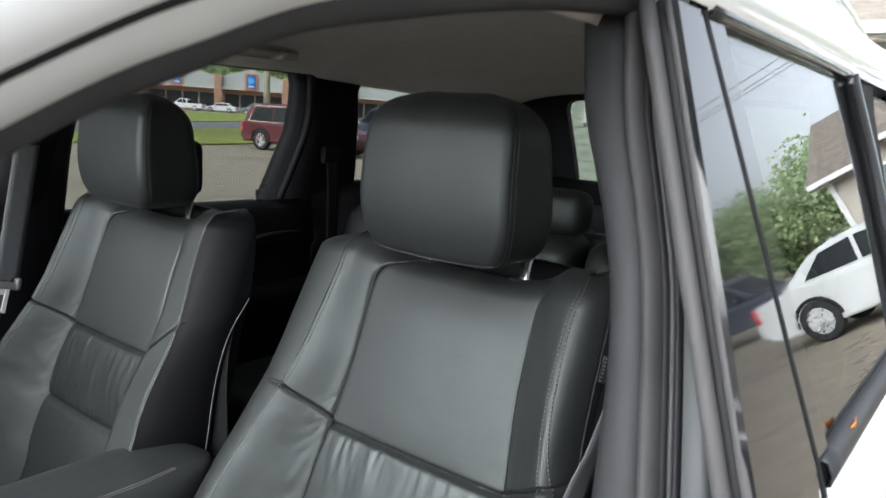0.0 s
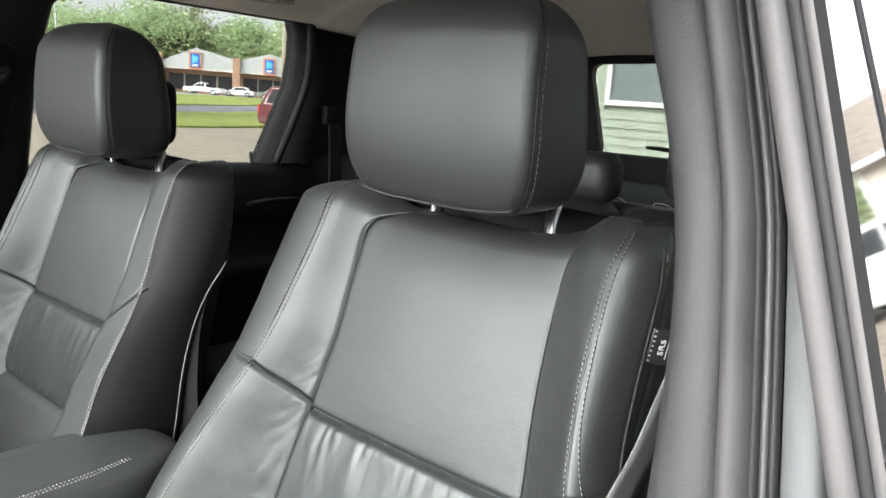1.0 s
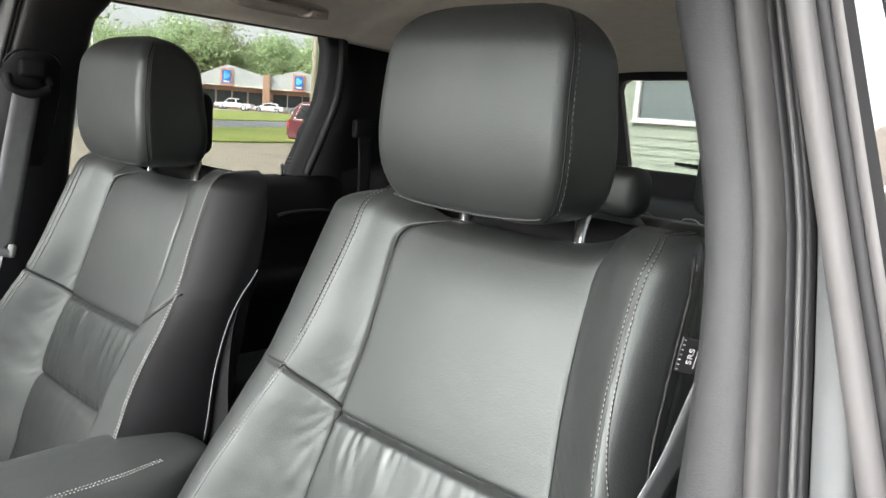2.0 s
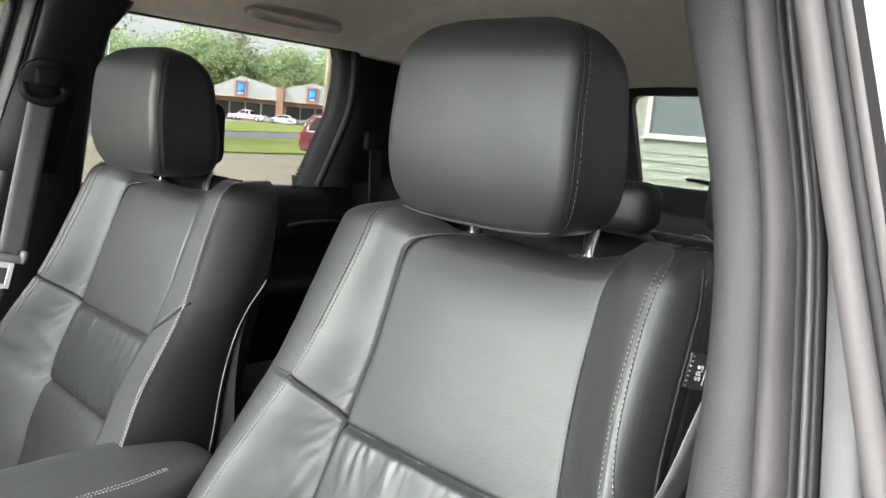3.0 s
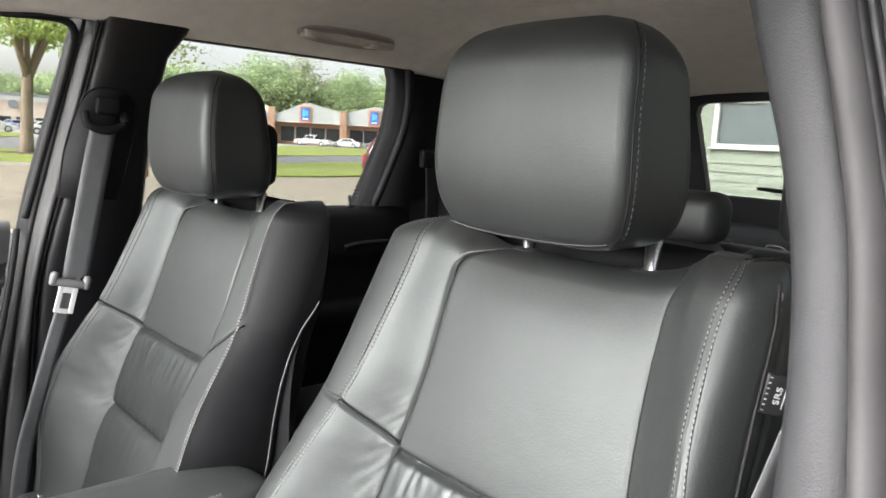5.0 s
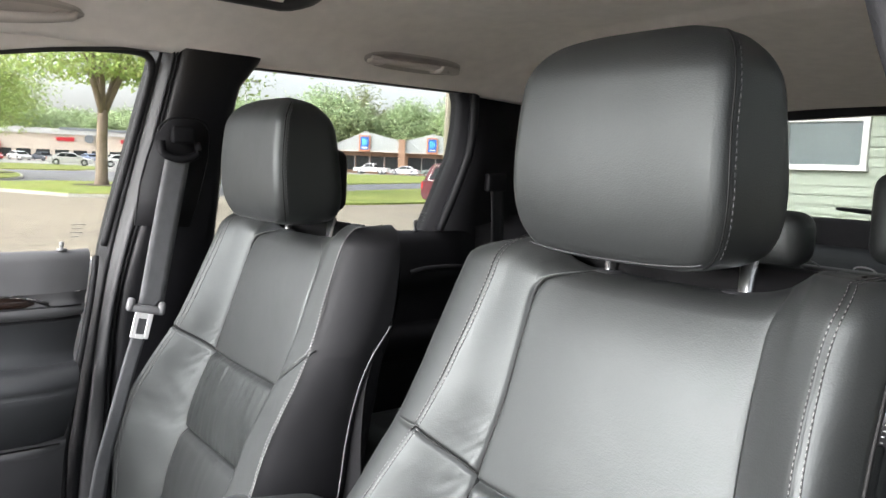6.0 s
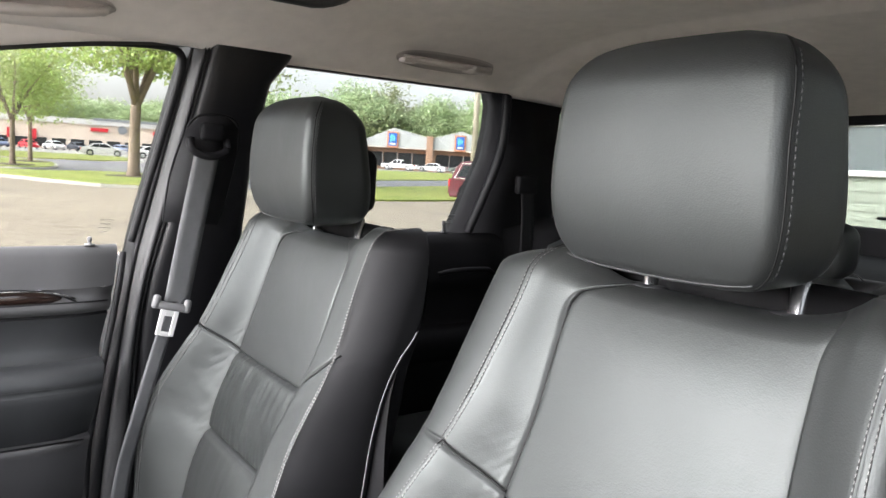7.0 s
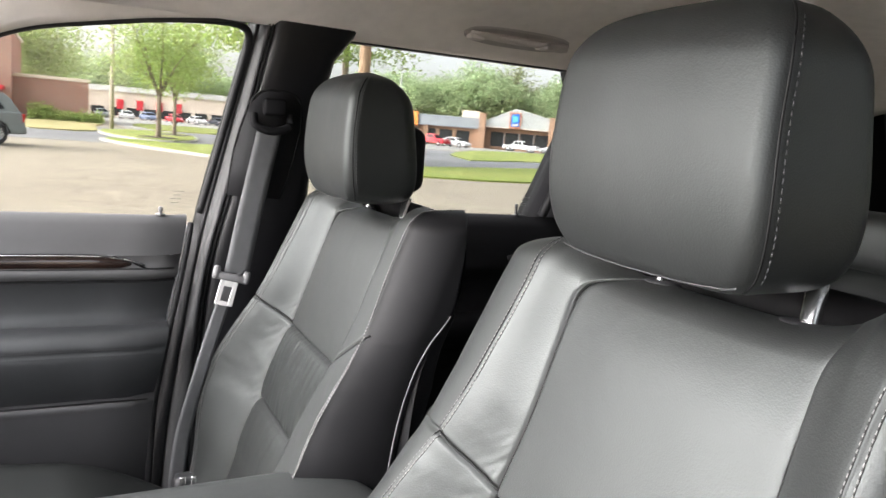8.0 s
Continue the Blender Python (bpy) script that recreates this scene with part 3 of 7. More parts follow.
# rear pillar with the window's curved corner, quarter panel and rear corner pillar
for side in (-1, 1):
    xo = lambda y, z, s=side: inner_x(y, z) + s * MID
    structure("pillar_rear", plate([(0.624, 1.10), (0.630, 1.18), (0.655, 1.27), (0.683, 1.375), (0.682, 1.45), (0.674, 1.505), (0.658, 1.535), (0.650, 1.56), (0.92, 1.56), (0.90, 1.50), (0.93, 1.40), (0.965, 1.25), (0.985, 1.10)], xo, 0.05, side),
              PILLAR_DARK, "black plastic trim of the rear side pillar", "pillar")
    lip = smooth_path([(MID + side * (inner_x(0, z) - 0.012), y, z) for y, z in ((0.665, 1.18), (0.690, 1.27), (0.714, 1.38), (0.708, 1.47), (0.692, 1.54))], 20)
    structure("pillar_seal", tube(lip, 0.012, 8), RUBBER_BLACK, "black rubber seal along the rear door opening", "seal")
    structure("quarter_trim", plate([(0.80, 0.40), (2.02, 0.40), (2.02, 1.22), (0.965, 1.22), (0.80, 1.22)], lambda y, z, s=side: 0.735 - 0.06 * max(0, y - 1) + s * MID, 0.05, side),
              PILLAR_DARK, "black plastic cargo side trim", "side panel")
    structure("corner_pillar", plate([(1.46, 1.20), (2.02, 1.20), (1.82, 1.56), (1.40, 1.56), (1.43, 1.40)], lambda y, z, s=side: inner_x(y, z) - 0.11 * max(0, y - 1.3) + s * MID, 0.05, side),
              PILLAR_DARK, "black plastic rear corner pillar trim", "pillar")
    structure("window_header", plate([(0.04, 1.531), (1.80, 1.531), (1.80, 1.60), (0.04, 1.60)], lambda y, z, s=side: 0.655 - 0.11 * max(0, y - 1.3) + s * MID, 0.03, side),
              RUBBER_BLACK, "black seal above the rear side windows", "seal")
    window("quarter_window", [(0.88, 1.22), (1.50, 1.22), (1.45, 1.54), (0.88, 1.54)], side, PRIVACY, "tinted rear quarter window")

# ---- tailgate ----
def gate_y(z):
    return 2.0 - (z - 1.20) * 0.70


gate = thing("tailgate", "closed black-trimmed tailgate with a wide rear window", "tailgate", (MID, 2.0, 0.40))


def gate_plate(poly, mat, name, label="", off=0.0, d=0.03):
    bm = bmesh.new()
    bm.faces.new([bm.verts.new((MID + x, gate_y(z) + off, z)) for x, z in poly])
    got = bmesh.ops.extrude_face_region(bm, geom=bm.faces[:])
    bmesh.ops.translate(bm, vec=(0, d, 0), verts=[v for v in got["geom"] if isinstance(v, bmesh.types.BMVert)])
    bmesh.ops.recalc_face_normals(bm, faces=bm.faces[:])
    return part(name, bm, mat, gate, label, False)


GX = 0.47
gate_plate([(-0.70, 1.20), (-GX - 0.03, 1.20), (-GX, 1.235), (-GX + 0.005, 1.27), (-GX + 0.03, 1.50), (-GX + 0.045, 1.525), (-GX + 0.07, 1.535), (-0.05, 1.545), (-0.05, 1.60), (-0.70, 1.60)], PLASTIC, "window_surround")
gate_plate([(0.70, 1.20), (GX + 0.03, 1.20), (GX, 1.235), (GX - 0.005, 1.27), (GX - 0.03, 1.50), (GX - 0.045, 1.525), (GX - 0.07, 1.535), (-0.05, 1.545), (-0.05, 1.60), (0.70, 1.60)][::-1], PLASTIC, "window_surround")
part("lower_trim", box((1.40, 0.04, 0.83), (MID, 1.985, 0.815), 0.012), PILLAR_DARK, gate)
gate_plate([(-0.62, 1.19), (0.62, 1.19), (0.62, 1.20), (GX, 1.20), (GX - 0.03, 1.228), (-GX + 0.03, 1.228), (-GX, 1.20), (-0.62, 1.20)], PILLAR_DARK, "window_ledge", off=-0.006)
glass = gate_plate([(-0.55, 1.21), (0.55, 1.21), (0.52, 1.56), (-0.52, 1.56)], REAR_PRIVACY, "rear_glass", "tinted rear window", off=0.022, d=0.004)
glass.visible_shadow = False
wiper = part("rear_wiper", tube([(MID + 0.02, gate_y(1.25) + 0.045, 1.245), (MID - 0.10, gate_y(1.256) + 0.045, 1.252), (MID - 0.30, gate_y(1.262) + 0.045, 1.262)], [0.014, 0.011, 0.006], 8), RUBBER_BLACK, gate, "black rear wiper")
part("wiper_pivot", lathe([(0.03, 0), (0.03, 0.03), (0.018, 0.045)], 16, "Y", (MID + 0.05, gate_y(1.24) + 0.02, 1.24)), RUBBER_BLACK, gate)

# rear windows' edge seal at belt height, floor, dashboard, windscreen
structure("floor", box((1.46, 3.30, 0.05), (MID, 0.40, 0.395)), CARPET, "black carpet floor of the vehicle", "floor")


# ---- front seats ----
SEAM = [(0.55, 0.15), (0.85, 0.152), (1.0, 0.143), (1.1, 0.131), (1.2, 0.126), (1.28, 0.126)]
CREST = [(0.55, 0.26), (0.70, 0.278), (0.80, 0.283), (0.88, 0.276), (0.96, 0.254), (1.06, 0.218), (1.107, 0.205), (1.184, 0.191), (1.235, 0.186), (1.275, 0.192)]
WIDTH = [(0.55, 0.295), (0.75, 0.308), (0.85, 0.302), (0.95, 0.278), (1.07, 0.246), (1.136, 0.238), (1.194, 0.232), (1.239, 0.226), (1.275, 0.220)]
WOUT = [(0.55, 0.285), (0.75, 0.298), (0.85, 0.288), (0.95, 0.258), (1.0, 0.242), (1.07, 0.224), (1.136, 0.2195), (1.194, 0.2185), (1.239, 0.2175), (1.275, 0.217)]
RISE = [(0.55, 0.085), (0.80, 0.085), (0.90, 0.073), (1.0, 0.055), (1.06, 0.043), (1.15, 0.033), (1.22, 0.025), (1.275, 0.018)]
BACK = [(0.55, -0.06), (0.85, 0.014), (0.96, 0.03), (1.03, 0.048), (1.08, 0.072), (1.115, 0.10), (1.14, 0.113), (1.20, 0.122), (1.25, 0.122), (1.28, 0.122)]
PROUD = [(0.55, -0.050), (0.68, -0.040), (0.77, -0.017), (0.86, 0.011), (0.95, 0.026), (1.05, 0.027), (1.20, 0.023), (1.275, 0.018)]  # how far the passenger seat's door side is set further forward to fit the camera's view
TOP = 1.268


def gauss(d, w):
    return math.exp(-(d / w) ** 2)


OUT = [1]  # the side of the seat that faces its door


def panel_x(x, z):
    """Half width of the middle panels."""
    return soft(SEAM, z) - 0.026 * waist(x, z) + ((0.008 + 0.006 * min(1.0, max(0.0, (z - 1.1) / 0.1))) if x * OUT[0] < 0 else 0.0)


def seam_x(x, z):
    """The panel's side seam, which turns inwards over the top."""
    return panel_x(x, z) - (-0.012 if x > 0 and OUT[0] > 0 else 0.055) * max(0.0, (z - 1.213) / 0.055) ** 2.2


def edge_x(x, z):
    return soft(WOUT if x * OUT[0] > 0 else WIDTH, z)


def flare(x, z):
    """0 to 1 over the upper part of the passenger seat's side towards the middle of the vehicle, made flatter and wider
    to fit the camera's view.
    """
    if x * OUT[0] >= 0 or OUT[0] > 0:
        return 0.0
    u = min(1.0, max(0.0, (z - 0.93) / 0.2))
    return u * u * (3 - 2 * u)


SIDE = [(0.55, 0.258), (1.05, 0.262), (1.10, 0.262), (1.194, 0.252), (1.239, 0.246), (1.275, 0.240)]


def waist(x, z):
    """0 to 1 over the lower part of the passenger seat's side beside the console, made slimmer to fit the camera's
    view.
    """
    if not x > 0 > OUT[0]:
        return 0.0
    u = min(1.0, max(0.0, (1.08 - z) / 0.16))
    return u * u * (3 - 2 * u)


def cross_z(x):
    """Height of the seam that crosses the bolsters."""
    return 1.008 + (0.9 if x > 0 > OUT[0] else 0.52) * (abs(x) - 0.143)


def crest_x(x, z):
    return soft(CREST, z) + 0.017 * flare(x, z) - 0.032 * waist(x, z)


def seat_front(x, z):
    """y of the seat back's front at x from its middle, at a height."""
    a, s, c, w = abs(x), seam_x(x, z), crest_x(x, z), edge_x(x, z)
    r = max(0.006, soft(RISE, z) - 0.017 * flare(x, z) - 0.016 * waist(x, z))
    if OUT[0] < 0 and x < 0:
        r += soft(PROUD, z)
    base = -0.024 + 0.30 * (z - 1.008) - 0.05 * max(0.0, 1.03 - z) ** 1.2
    p = panel_x(x, z)
    if a <= s:
        f = 0.002 * (1 - (a / s) ** 2)
        if z > 1.004:
            u = min(1.0, (z - 1.004) / 0.236)
            low, high = min(1.0, u / 0.20), max(0.0, (u - 0.62) / 0.38)
            f += 0.004 * (1 - (a / p) ** 2.2) * math.sqrt(max(0.0, 1 - (1 - low) ** 2)) * (1 - 0.8 * high ** 2) - 0.006 * high ** 2
        f -= 0.0065 * gauss(z - 1.004, 0.0042) + 0.0065 * gauss(z - 0.862, 0.005)
        if 0.862 < z < 1.004:
            u = (z - 0.862) / 0.142
            f += (0.006 if OUT[0] > 0 else 0.010) * math.sin(math.pi * u) ** 0.6
            far = 1.0 if OUT[0] > 0 else 1.9
            pull = math.exp(-(1.004 - z) / (0.038 * far)) * (0.55 + 0.9 * abs(noise.noise(Vector((x * 14, 2.0, 1.0))))) + 0.4 * math.exp(-(z - 0.862) / 0.035)
            fan = x * (1 + 0.35 * u) / 0.0155
            f += 0.0027 * pull * noise.noise(Vector((1.1 * fan + 1.4 * math.sin(21 * z + 9 * x), 17 * z, 5.0))) + 0.0014 * pull * noise.noise(Vector((2.6 * fan, 30 * z, 8.0)))
            f += 0.0012 * noise.noise(Vector((x * 30, z * 14, 3.1)))
        elif z < 0.862:
            f += 0.006
            if OUT[0] < 0:
                u = min(1.0, (0.862 - z) / 0.11)
                f += 0.006 * math.sin(math.pi * u) ** 0.7
                f += 0.0022 * math.exp(-(0.862 - z) / 0.05) * noise.noise(Vector((x / 0.013, 15 * z, 2.0)))
    elif a <= c:
        u = max(0.0, a - p) / (c - p)
        if x > 0 > OUT[0]:
            f = (r - 0.003 * flare(x, z)) * math.sin(math.pi / 2 * min(1.0, u / 0.42))
        else:
            f = r * (0.72 * u + 0.28 * u * u * (3 - 2 * u))
        f += 0.0015 * noise.noise(Vector((x * 16, z * 16, 7.0)))
        # creases pulled in by the panel seam
        pull = math.exp(-u / 0.35) * gauss(z - 0.95, 0.12) * min(1.0, u / 0.08)
        f += 0.0024 * pull * noise.noise(Vector((7.0 * u, (z + 0.10 * u) / 0.011, 4.0)))
        f += 0.0010 * noise.noise(Vector((x * 34, (z - 0.4 * a) * 46, 2.0))) * gauss(z - 0.98, 0.16)
    else:
        u = (a - c) / (w - c)
        f = r * (1 - 0.72 * u * u) - 0.008 * u * u
    f -= (0.0014 if x * OUT[0] > 0 else 0.0024) * gauss(a - s, 0.0024)
    if a > s - 0.002:
        f -= 0.0055 * gauss(z - cross_z(x), 0.0030)
    f -= 0.0012 * gauss(a - c, 0.0035)
    return base - f


def spaced(lo, hi, n):
    """Steps from lo to hi, closer together at the ends."""
    return [lo + (hi - lo) * (0.5 - 0.5 * math.cos(math.pi * k / n)) for k in range(n + 1)]


DRIFT = [(0.90, -0.012), (1.0, -0.018), (1.10, -0.014), (1.18, -0.006), (1.275, 0.005)]


def seat_point(x, z, drop):
    """A place on the rounded front or top of the seat back."""
    over = max(0.0, z - (TOP - 0.030)) / 0.030
    c = math.sqrt(max(0.0, 1 - over * over))
    y = seat_front(x, min(z, TOP - 0.004)) + 0.034 * (1 - c)
    a, w = abs(x), edge_x(x, z)
    s, t = seam_x(x, z), crest_x(x, z)
    if x * OUT[0] > 0:
        near = (a - panel_x(x, z)) / (t - panel_x(x, z)) if a < t else (w - a) / max(1e-4, w - t)
        shift = soft(DRIFT, z) * max(0.0, min(1.0, near))
    else:
        shift = 0.0
    mask = max(0.0, 1 - (a / (panel_x(x, z) + 0.030)) ** 5) * drop
    y -= 0.006 * (1 - c) * mask
    xx = math.copysign(a + shift, x) * (1 - (1 - c) * 0.085)
    return Vector((xx, y, z - mask * (0.016 + 0.012 * over)))


heights = sorted(set([round(v, 4) for v in spaced(0.56, 0.862, 44) + spaced(0.862, 1.004, 34) + spaced(1.004, TOP - 0.032, 48) + [1.0 + 0.0016 * k for k in range(50)]] +
                     [TOP - 0.030 + 0.030 * math.sin(math.pi / 2 * k / 10) for k in range(11)]))


def seat_rows(lo, hi):
    return [z for z in heights if lo - 1e-6 <= z <= hi + 1e-6]


def seat_drop(z):
    return min(1.0, max(0.0, (z - 1.10) / 0.14)) ** 2


def seat_patch(zs, across):
    """Rows of points for one upholstery panel; across(z) lists its x values."""
    return [[seat_point(x, z, seat_drop(z)) for x in across(z)] for z in zs]


def front_seat(xc, dy, dz, out, label, group="front seats"):
    """A leather front seat; out: the side on which the vehicle's door is."""
    OUT[0] = out
    seat = thing("front_seat", label, "car seat", (xc, -0.20, 0.42), group)
    move = Matrix.Translation((xc, dy, dz))

    def add(name, bm, mat, label="", parent=None, smooth=True):
        bmesh.ops.transform(bm, matrix=move, verts=bm.verts[:])
        return part(name, bm, mat, parent or seat, label, smooth)

    def up(bm):
        bmesh.ops.recalc_face_normals(bm, faces=bm.faces[:])
        return bm

    mid = lambda z: [-x for x in spaced(0, seam_x(-1, z), 22)[::-1]] + spaced(0, seam_x(1, z), 22)[1:]
    add("back_panel_upper", grid_mesh(seat_patch(seat_rows(1.004, TOP), mid)), LEATHER)
    add("back_panel_middle", grid_mesh(seat_patch(seat_rows(0.862, 1.004), lambda z: [seam_x(k - 50, z) * (-1 + k / 50) for k in range(101)])), LEATHER_SOFT, "gathered soft black leather panel")
    add("back_panel_lower", grid_mesh(seat_patch(seat_rows(0.56, 0.862), mid)), LEATHER)
    for s in (-1, 1):
        inner = lambda z: [s * x for x in spaced(seam_x(s, z), crest_x(s, z), 40)]
        add("bolster", grid_mesh(seat_patch(heights, inner)), LEATHER)
        rows = []
        for z in heights:
            front = [seat_point(s * x, z, seat_drop(z)) for x in spaced(crest_x(s, z), edge_x(s, z), 12)]
            over = max(0.0, z - (TOP - 0.030)) / 0.030
            c = math.sqrt(max(0.0, 1 - over * over))
            yb = soft(BACK, z) - 0.03 * (1 - c)
            side = []
            if s != out:
                e = front[0]
                reach = ((soft(WIDTH, z) + 0.038 if out > 0 else soft(SIDE, z)) - crest_x(s, z)) * (1 - 1.7 * (1 - c))
                deep = (0.045 if out > 0 else 0.075) + 0.25 * max(0.0, 1.08 - z)
                dent = 0.0065 * gauss(z - cross_z(s * crest_x(s, z)), 0.0038)
                front = [Vector((e.x + s * reach * u, e.y - dent * (min(1.0, u / 0.06) if out < 0 else u) + (deep * (1 - max(0.0, 1 - u ** 2.5) ** 0.4) if out > 0 else deep * (0.4 * u + 0.6 * (1 - math.sqrt(max(0.0, 1 - u * u))))), z)) for u in [math.sin(math.pi / 2 * k / 20) for k in range(21)]]
            e = front[-1]
            for k in range(1, 25):
                u = k / 24
                r = 0.003 * math.sin(math.pi / 2 * min(1, u / 0.2)) if s == out else 0.0
                tuck = 0.012 * max(0, (u - 0.7) / 0.3) ** 2 * min(1.0, max(0.0, (z - 1.10) / 0.05))
                if s == out:
                    tuck += 0.004 * gauss(u - 0.30, 0.03)
                side.append(Vector((e.x + s * (r - tuck) * (0.35 + 0.65 * c), e.y + max(0.0, yb - e.y) * u, z)))
            rows.append(front + side)
        # The passenger seat's console side gets the copy with shade in its colour.
        add("side_bolster", grid_mesh(rows), SIDE_SHADED if s != out and out < 0 else LEATHER)
        # double rows of stitching down the crest, and the edge stitching
        for d in (-0.0033, 0.0033):
            inset = 0.011 if s == out and out < 0 else 0.0
            pts = [seat_point(s * (crest_x(s, z) - inset + d), z, seat_drop(z)) for z in heights if z < TOP - 0.001]
            pts += [pts[-1] + Vector((s * 0.0022 * k, 0.008 * k, 0.0009 * k)) for k in range(1, 6)]
            add("stitching", stitches([v + Vector((0, -0.0006, 0.0002)) for v in pts], (0, -1, 0.4), 0.0050, 0.0033, 0.00032 if s == out or out > 0 else 0.0005), THREAD, "grey double stitching")
            # Dark tube under the thread, in place of the stitch groove's shade.
            add("stitch_seam", tube([v + Vector((0, 0.0002, 0)) for v in pts], 0.0008, 6), SEAM_BLACK)
        pts = [seat_point(s * seam_x(s, z), z, seat_drop(z)) for z in heights if z < TOP - 0.004]
        # Black tube along the panel seam; the crease's shade is drawn with it.
        add("seam_piping", tube([v + Vector((0, -0.0004, 0)) for v in pts], 0.0007 if s == out else 0.0011, 6), SEAM_BLACK)
        x0 = seam_x(s, 1.008)
        xs_s = [x0 + (crest_x(s, 1.06) + 0.004 - x0) * k / 30 for k in range(31)]
        # The cross seam's crease shade, drawn the same way.
        add("cross_seam", tube([seat_point(s * x, cross_z(s * x), 0) + Vector((0, -0.0024, 0)) for x in xs_s], 0.0013, 6), SEAM_BLACK)
        edge = [Vector((s * (soft(WOUT, z) - 0.018 if s == out else (soft(WIDTH, z) + 0.036 if out > 0 else soft(SIDE, z) + 0.0005)), soft(BACK, z) - 0.006, z)) for z in heights if z < 1.125]
        add("piping", tube(edge, 0.0012, 6), THREAD, "thin pale piping along the back shell")
    # top closing strip, back and hard shell
    rows = []
    last = heights[-1]
    xs_top = [-x for x in spaced(0, crest_x(-1, last), 40)[::-1]] + spaced(0, crest_x(1, last), 40)[1:]
    fronts = [seat_point(x, last, seat_drop(last)) for x in xs_top]
    for k in range(9):
        u = k / 8
        rows.append([Vector((p.x * (1 + 0.02 * math.sin(math.pi * u)), p.y + (soft(BACK, last) - 0.03 - p.y) * u, p.z + 0.003 * math.sin(math.pi * u) - 0.010 * u * max(0.0, 1 - (abs(p.x) / 0.15) ** 4))) for p in fronts])
    add("back_top", up(grid_mesh(rows)), LEATHER)
    rows = []
    for z in heights[::3] + [heights[-1]]:
        over = max(0.0, z - (TOP - 0.030)) / 0.030
        c = math.sqrt(max(0.0, 1 - over * over))
        ends = [out * -1 * (soft(WIDTH, z) + 0.016), out * (soft(WOUT, z) - 0.02)]
        rows.append([Vector(((ends[0] + (ends[1] - ends[0]) * k / 24) * (1 - 0.28 * (1 - c)), soft(BACK, z) - 0.03 * (1 - c) + 0.012 * (1 - (-1 + k / 12) ** 4), z)) for k in range(25)])
    # Backs use the same shade-darkened copy.
    add("back_cover", up(grid_mesh(rows)), SIDE_SHADED)
    shell = []
    for z in [0.56 + 0.56 * k / 20 for k in range(21)]:
        w = soft(WIDTH, z) + 0.016 if out > 0 else soft(SIDE, z) - 0.006
        d = 0.045 * min(1, max(0.0, (1.125 - z) / 0.12)) ** 0.6
        shell.append([Vector((w * math.sin(math.pi / 2 * (-1 + k / 14)), soft(BACK, z) + d * (1 - abs(-1 + k / 14) ** 16) + 0.001, z)) for k in range(29)])
    add("back_shell", up(grid_mesh(shell)), PILLAR_DARK, "hard black plastic seat back shell")

    # seat cushion with bolsters, base and rails
    rows = []
    for k in range(40):
        u = k / 39
        y = -0.66 + 0.56 * u
        z0 = 0.70 - 0.06 * u
        fr = min(1, u / 0.12)
        row = []
        for j in range(61):
            x = 0.29 * (-1 + 2 * j / 60)
            a = abs(x) / 0.29
            z = z0 + 0.058 * max(0, (a - 0.55) / 0.3 if a < 0.85 else 1 - ((a - 0.85) / 0.15) ** 2 * 1.6) - 0.01 * gauss(abs(x) - 0.155, 0.006) - 0.05 * (1 - math.sin(math.pi / 2 * fr))
            z -= 0.085 * max(0.0, (u - 0.45) / 0.4) ** 1.6 * min(1.0, max(0.0, (a - 0.45) / 0.3))
            row.append((x, y, max(0.56, z)))
        rows.append([(-0.29, y, 0.55)] + row + [(0.29, y, 0.55)])
    add("cushion", up(grid_mesh(rows)), LEATHER)
    add("base", box((0.50, 0.50, 0.14), (0, -0.38, 0.51), 0.02), PLASTIC)
    for s in (-1, 1):
        add("rail", box((0.05, 0.55, 0.03), (s * 0.2, -0.36, 0.4355), 0.005), CHROME)

    # head restraint: a padded box with crisp seams at its front corners
    HW = [(1.262, 0.066), (1.2645, 0.080), (1.271, 0.095), (1.283, 0.1065), (1.305, 0.1145), (1.335, 0.1175), (1.385, 0.1155), (1.42, 0.1135), (1.438, 0.109), (1.453, 0.0995), (1.463, 0.085), (1.471, 0.052)]
    FR = [(1.262, 0.008), (1.267, -0.010), (1.280, -0.020), (1.305, -0.028), (1.34, -0.032), (1.38, -0.0315), (1.42, -0.0275), (1.471, -0.020)]
    BK = [(1.262, 0.082), (1.27, 0.099), (1.29, 0.105), (1.33, 0.103), (1.40, 0.094), (1.471, 0.082)]
    zs = [1.262 + 0.209 * (0.5 - 0.5 * math.cos(math.pi * k / 64)) for k in range(65)]

    def crown(z, start):
        return math.sqrt(max(0.0, 1 - max(0.0, (z - start) / (1.4712 - start)) ** 2))

    def head_section(z):
        """Half width, front and rear of the head restraint at a height."""
        f, b = soft(FR, z), soft(BK, z)
        cf, cb = crown(z, 1.424), crown(z, 1.415)
        return soft(HW, z), f + (0.022 - f) * (1 - cf), b + (0.030 - b) * (1 - cb)

    def front_y(x, z):
        w, f, b = head_section(z)
        return f + min(0.005, 0.2 * (b - f)) * min(1.0, abs(x) / w) ** 2.6

    head = {"front": [], "l": [], "r": [], "back": []}
    for z in zs:
        w, f, b = head_section(z)
        rc, rb = min(0.015, 0.3 * (b - f)), min(0.030, 0.4 * (b - f))
        flat = w - rc
        xs_f = [flat * math.sin(math.pi / 2 * (-1 + k / 18)) for k in range(37)]
        arc = [math.pi / 2 * 0.8 * k / 6 for k in range(1, 7)]
        half = [Vector((flat + rc * math.sin(q), front_y(flat, z) + rc * (1 - math.cos(q)), z)) for q in arc]
        mirror = lambda v: Vector((-v.x, v.y, v.z))
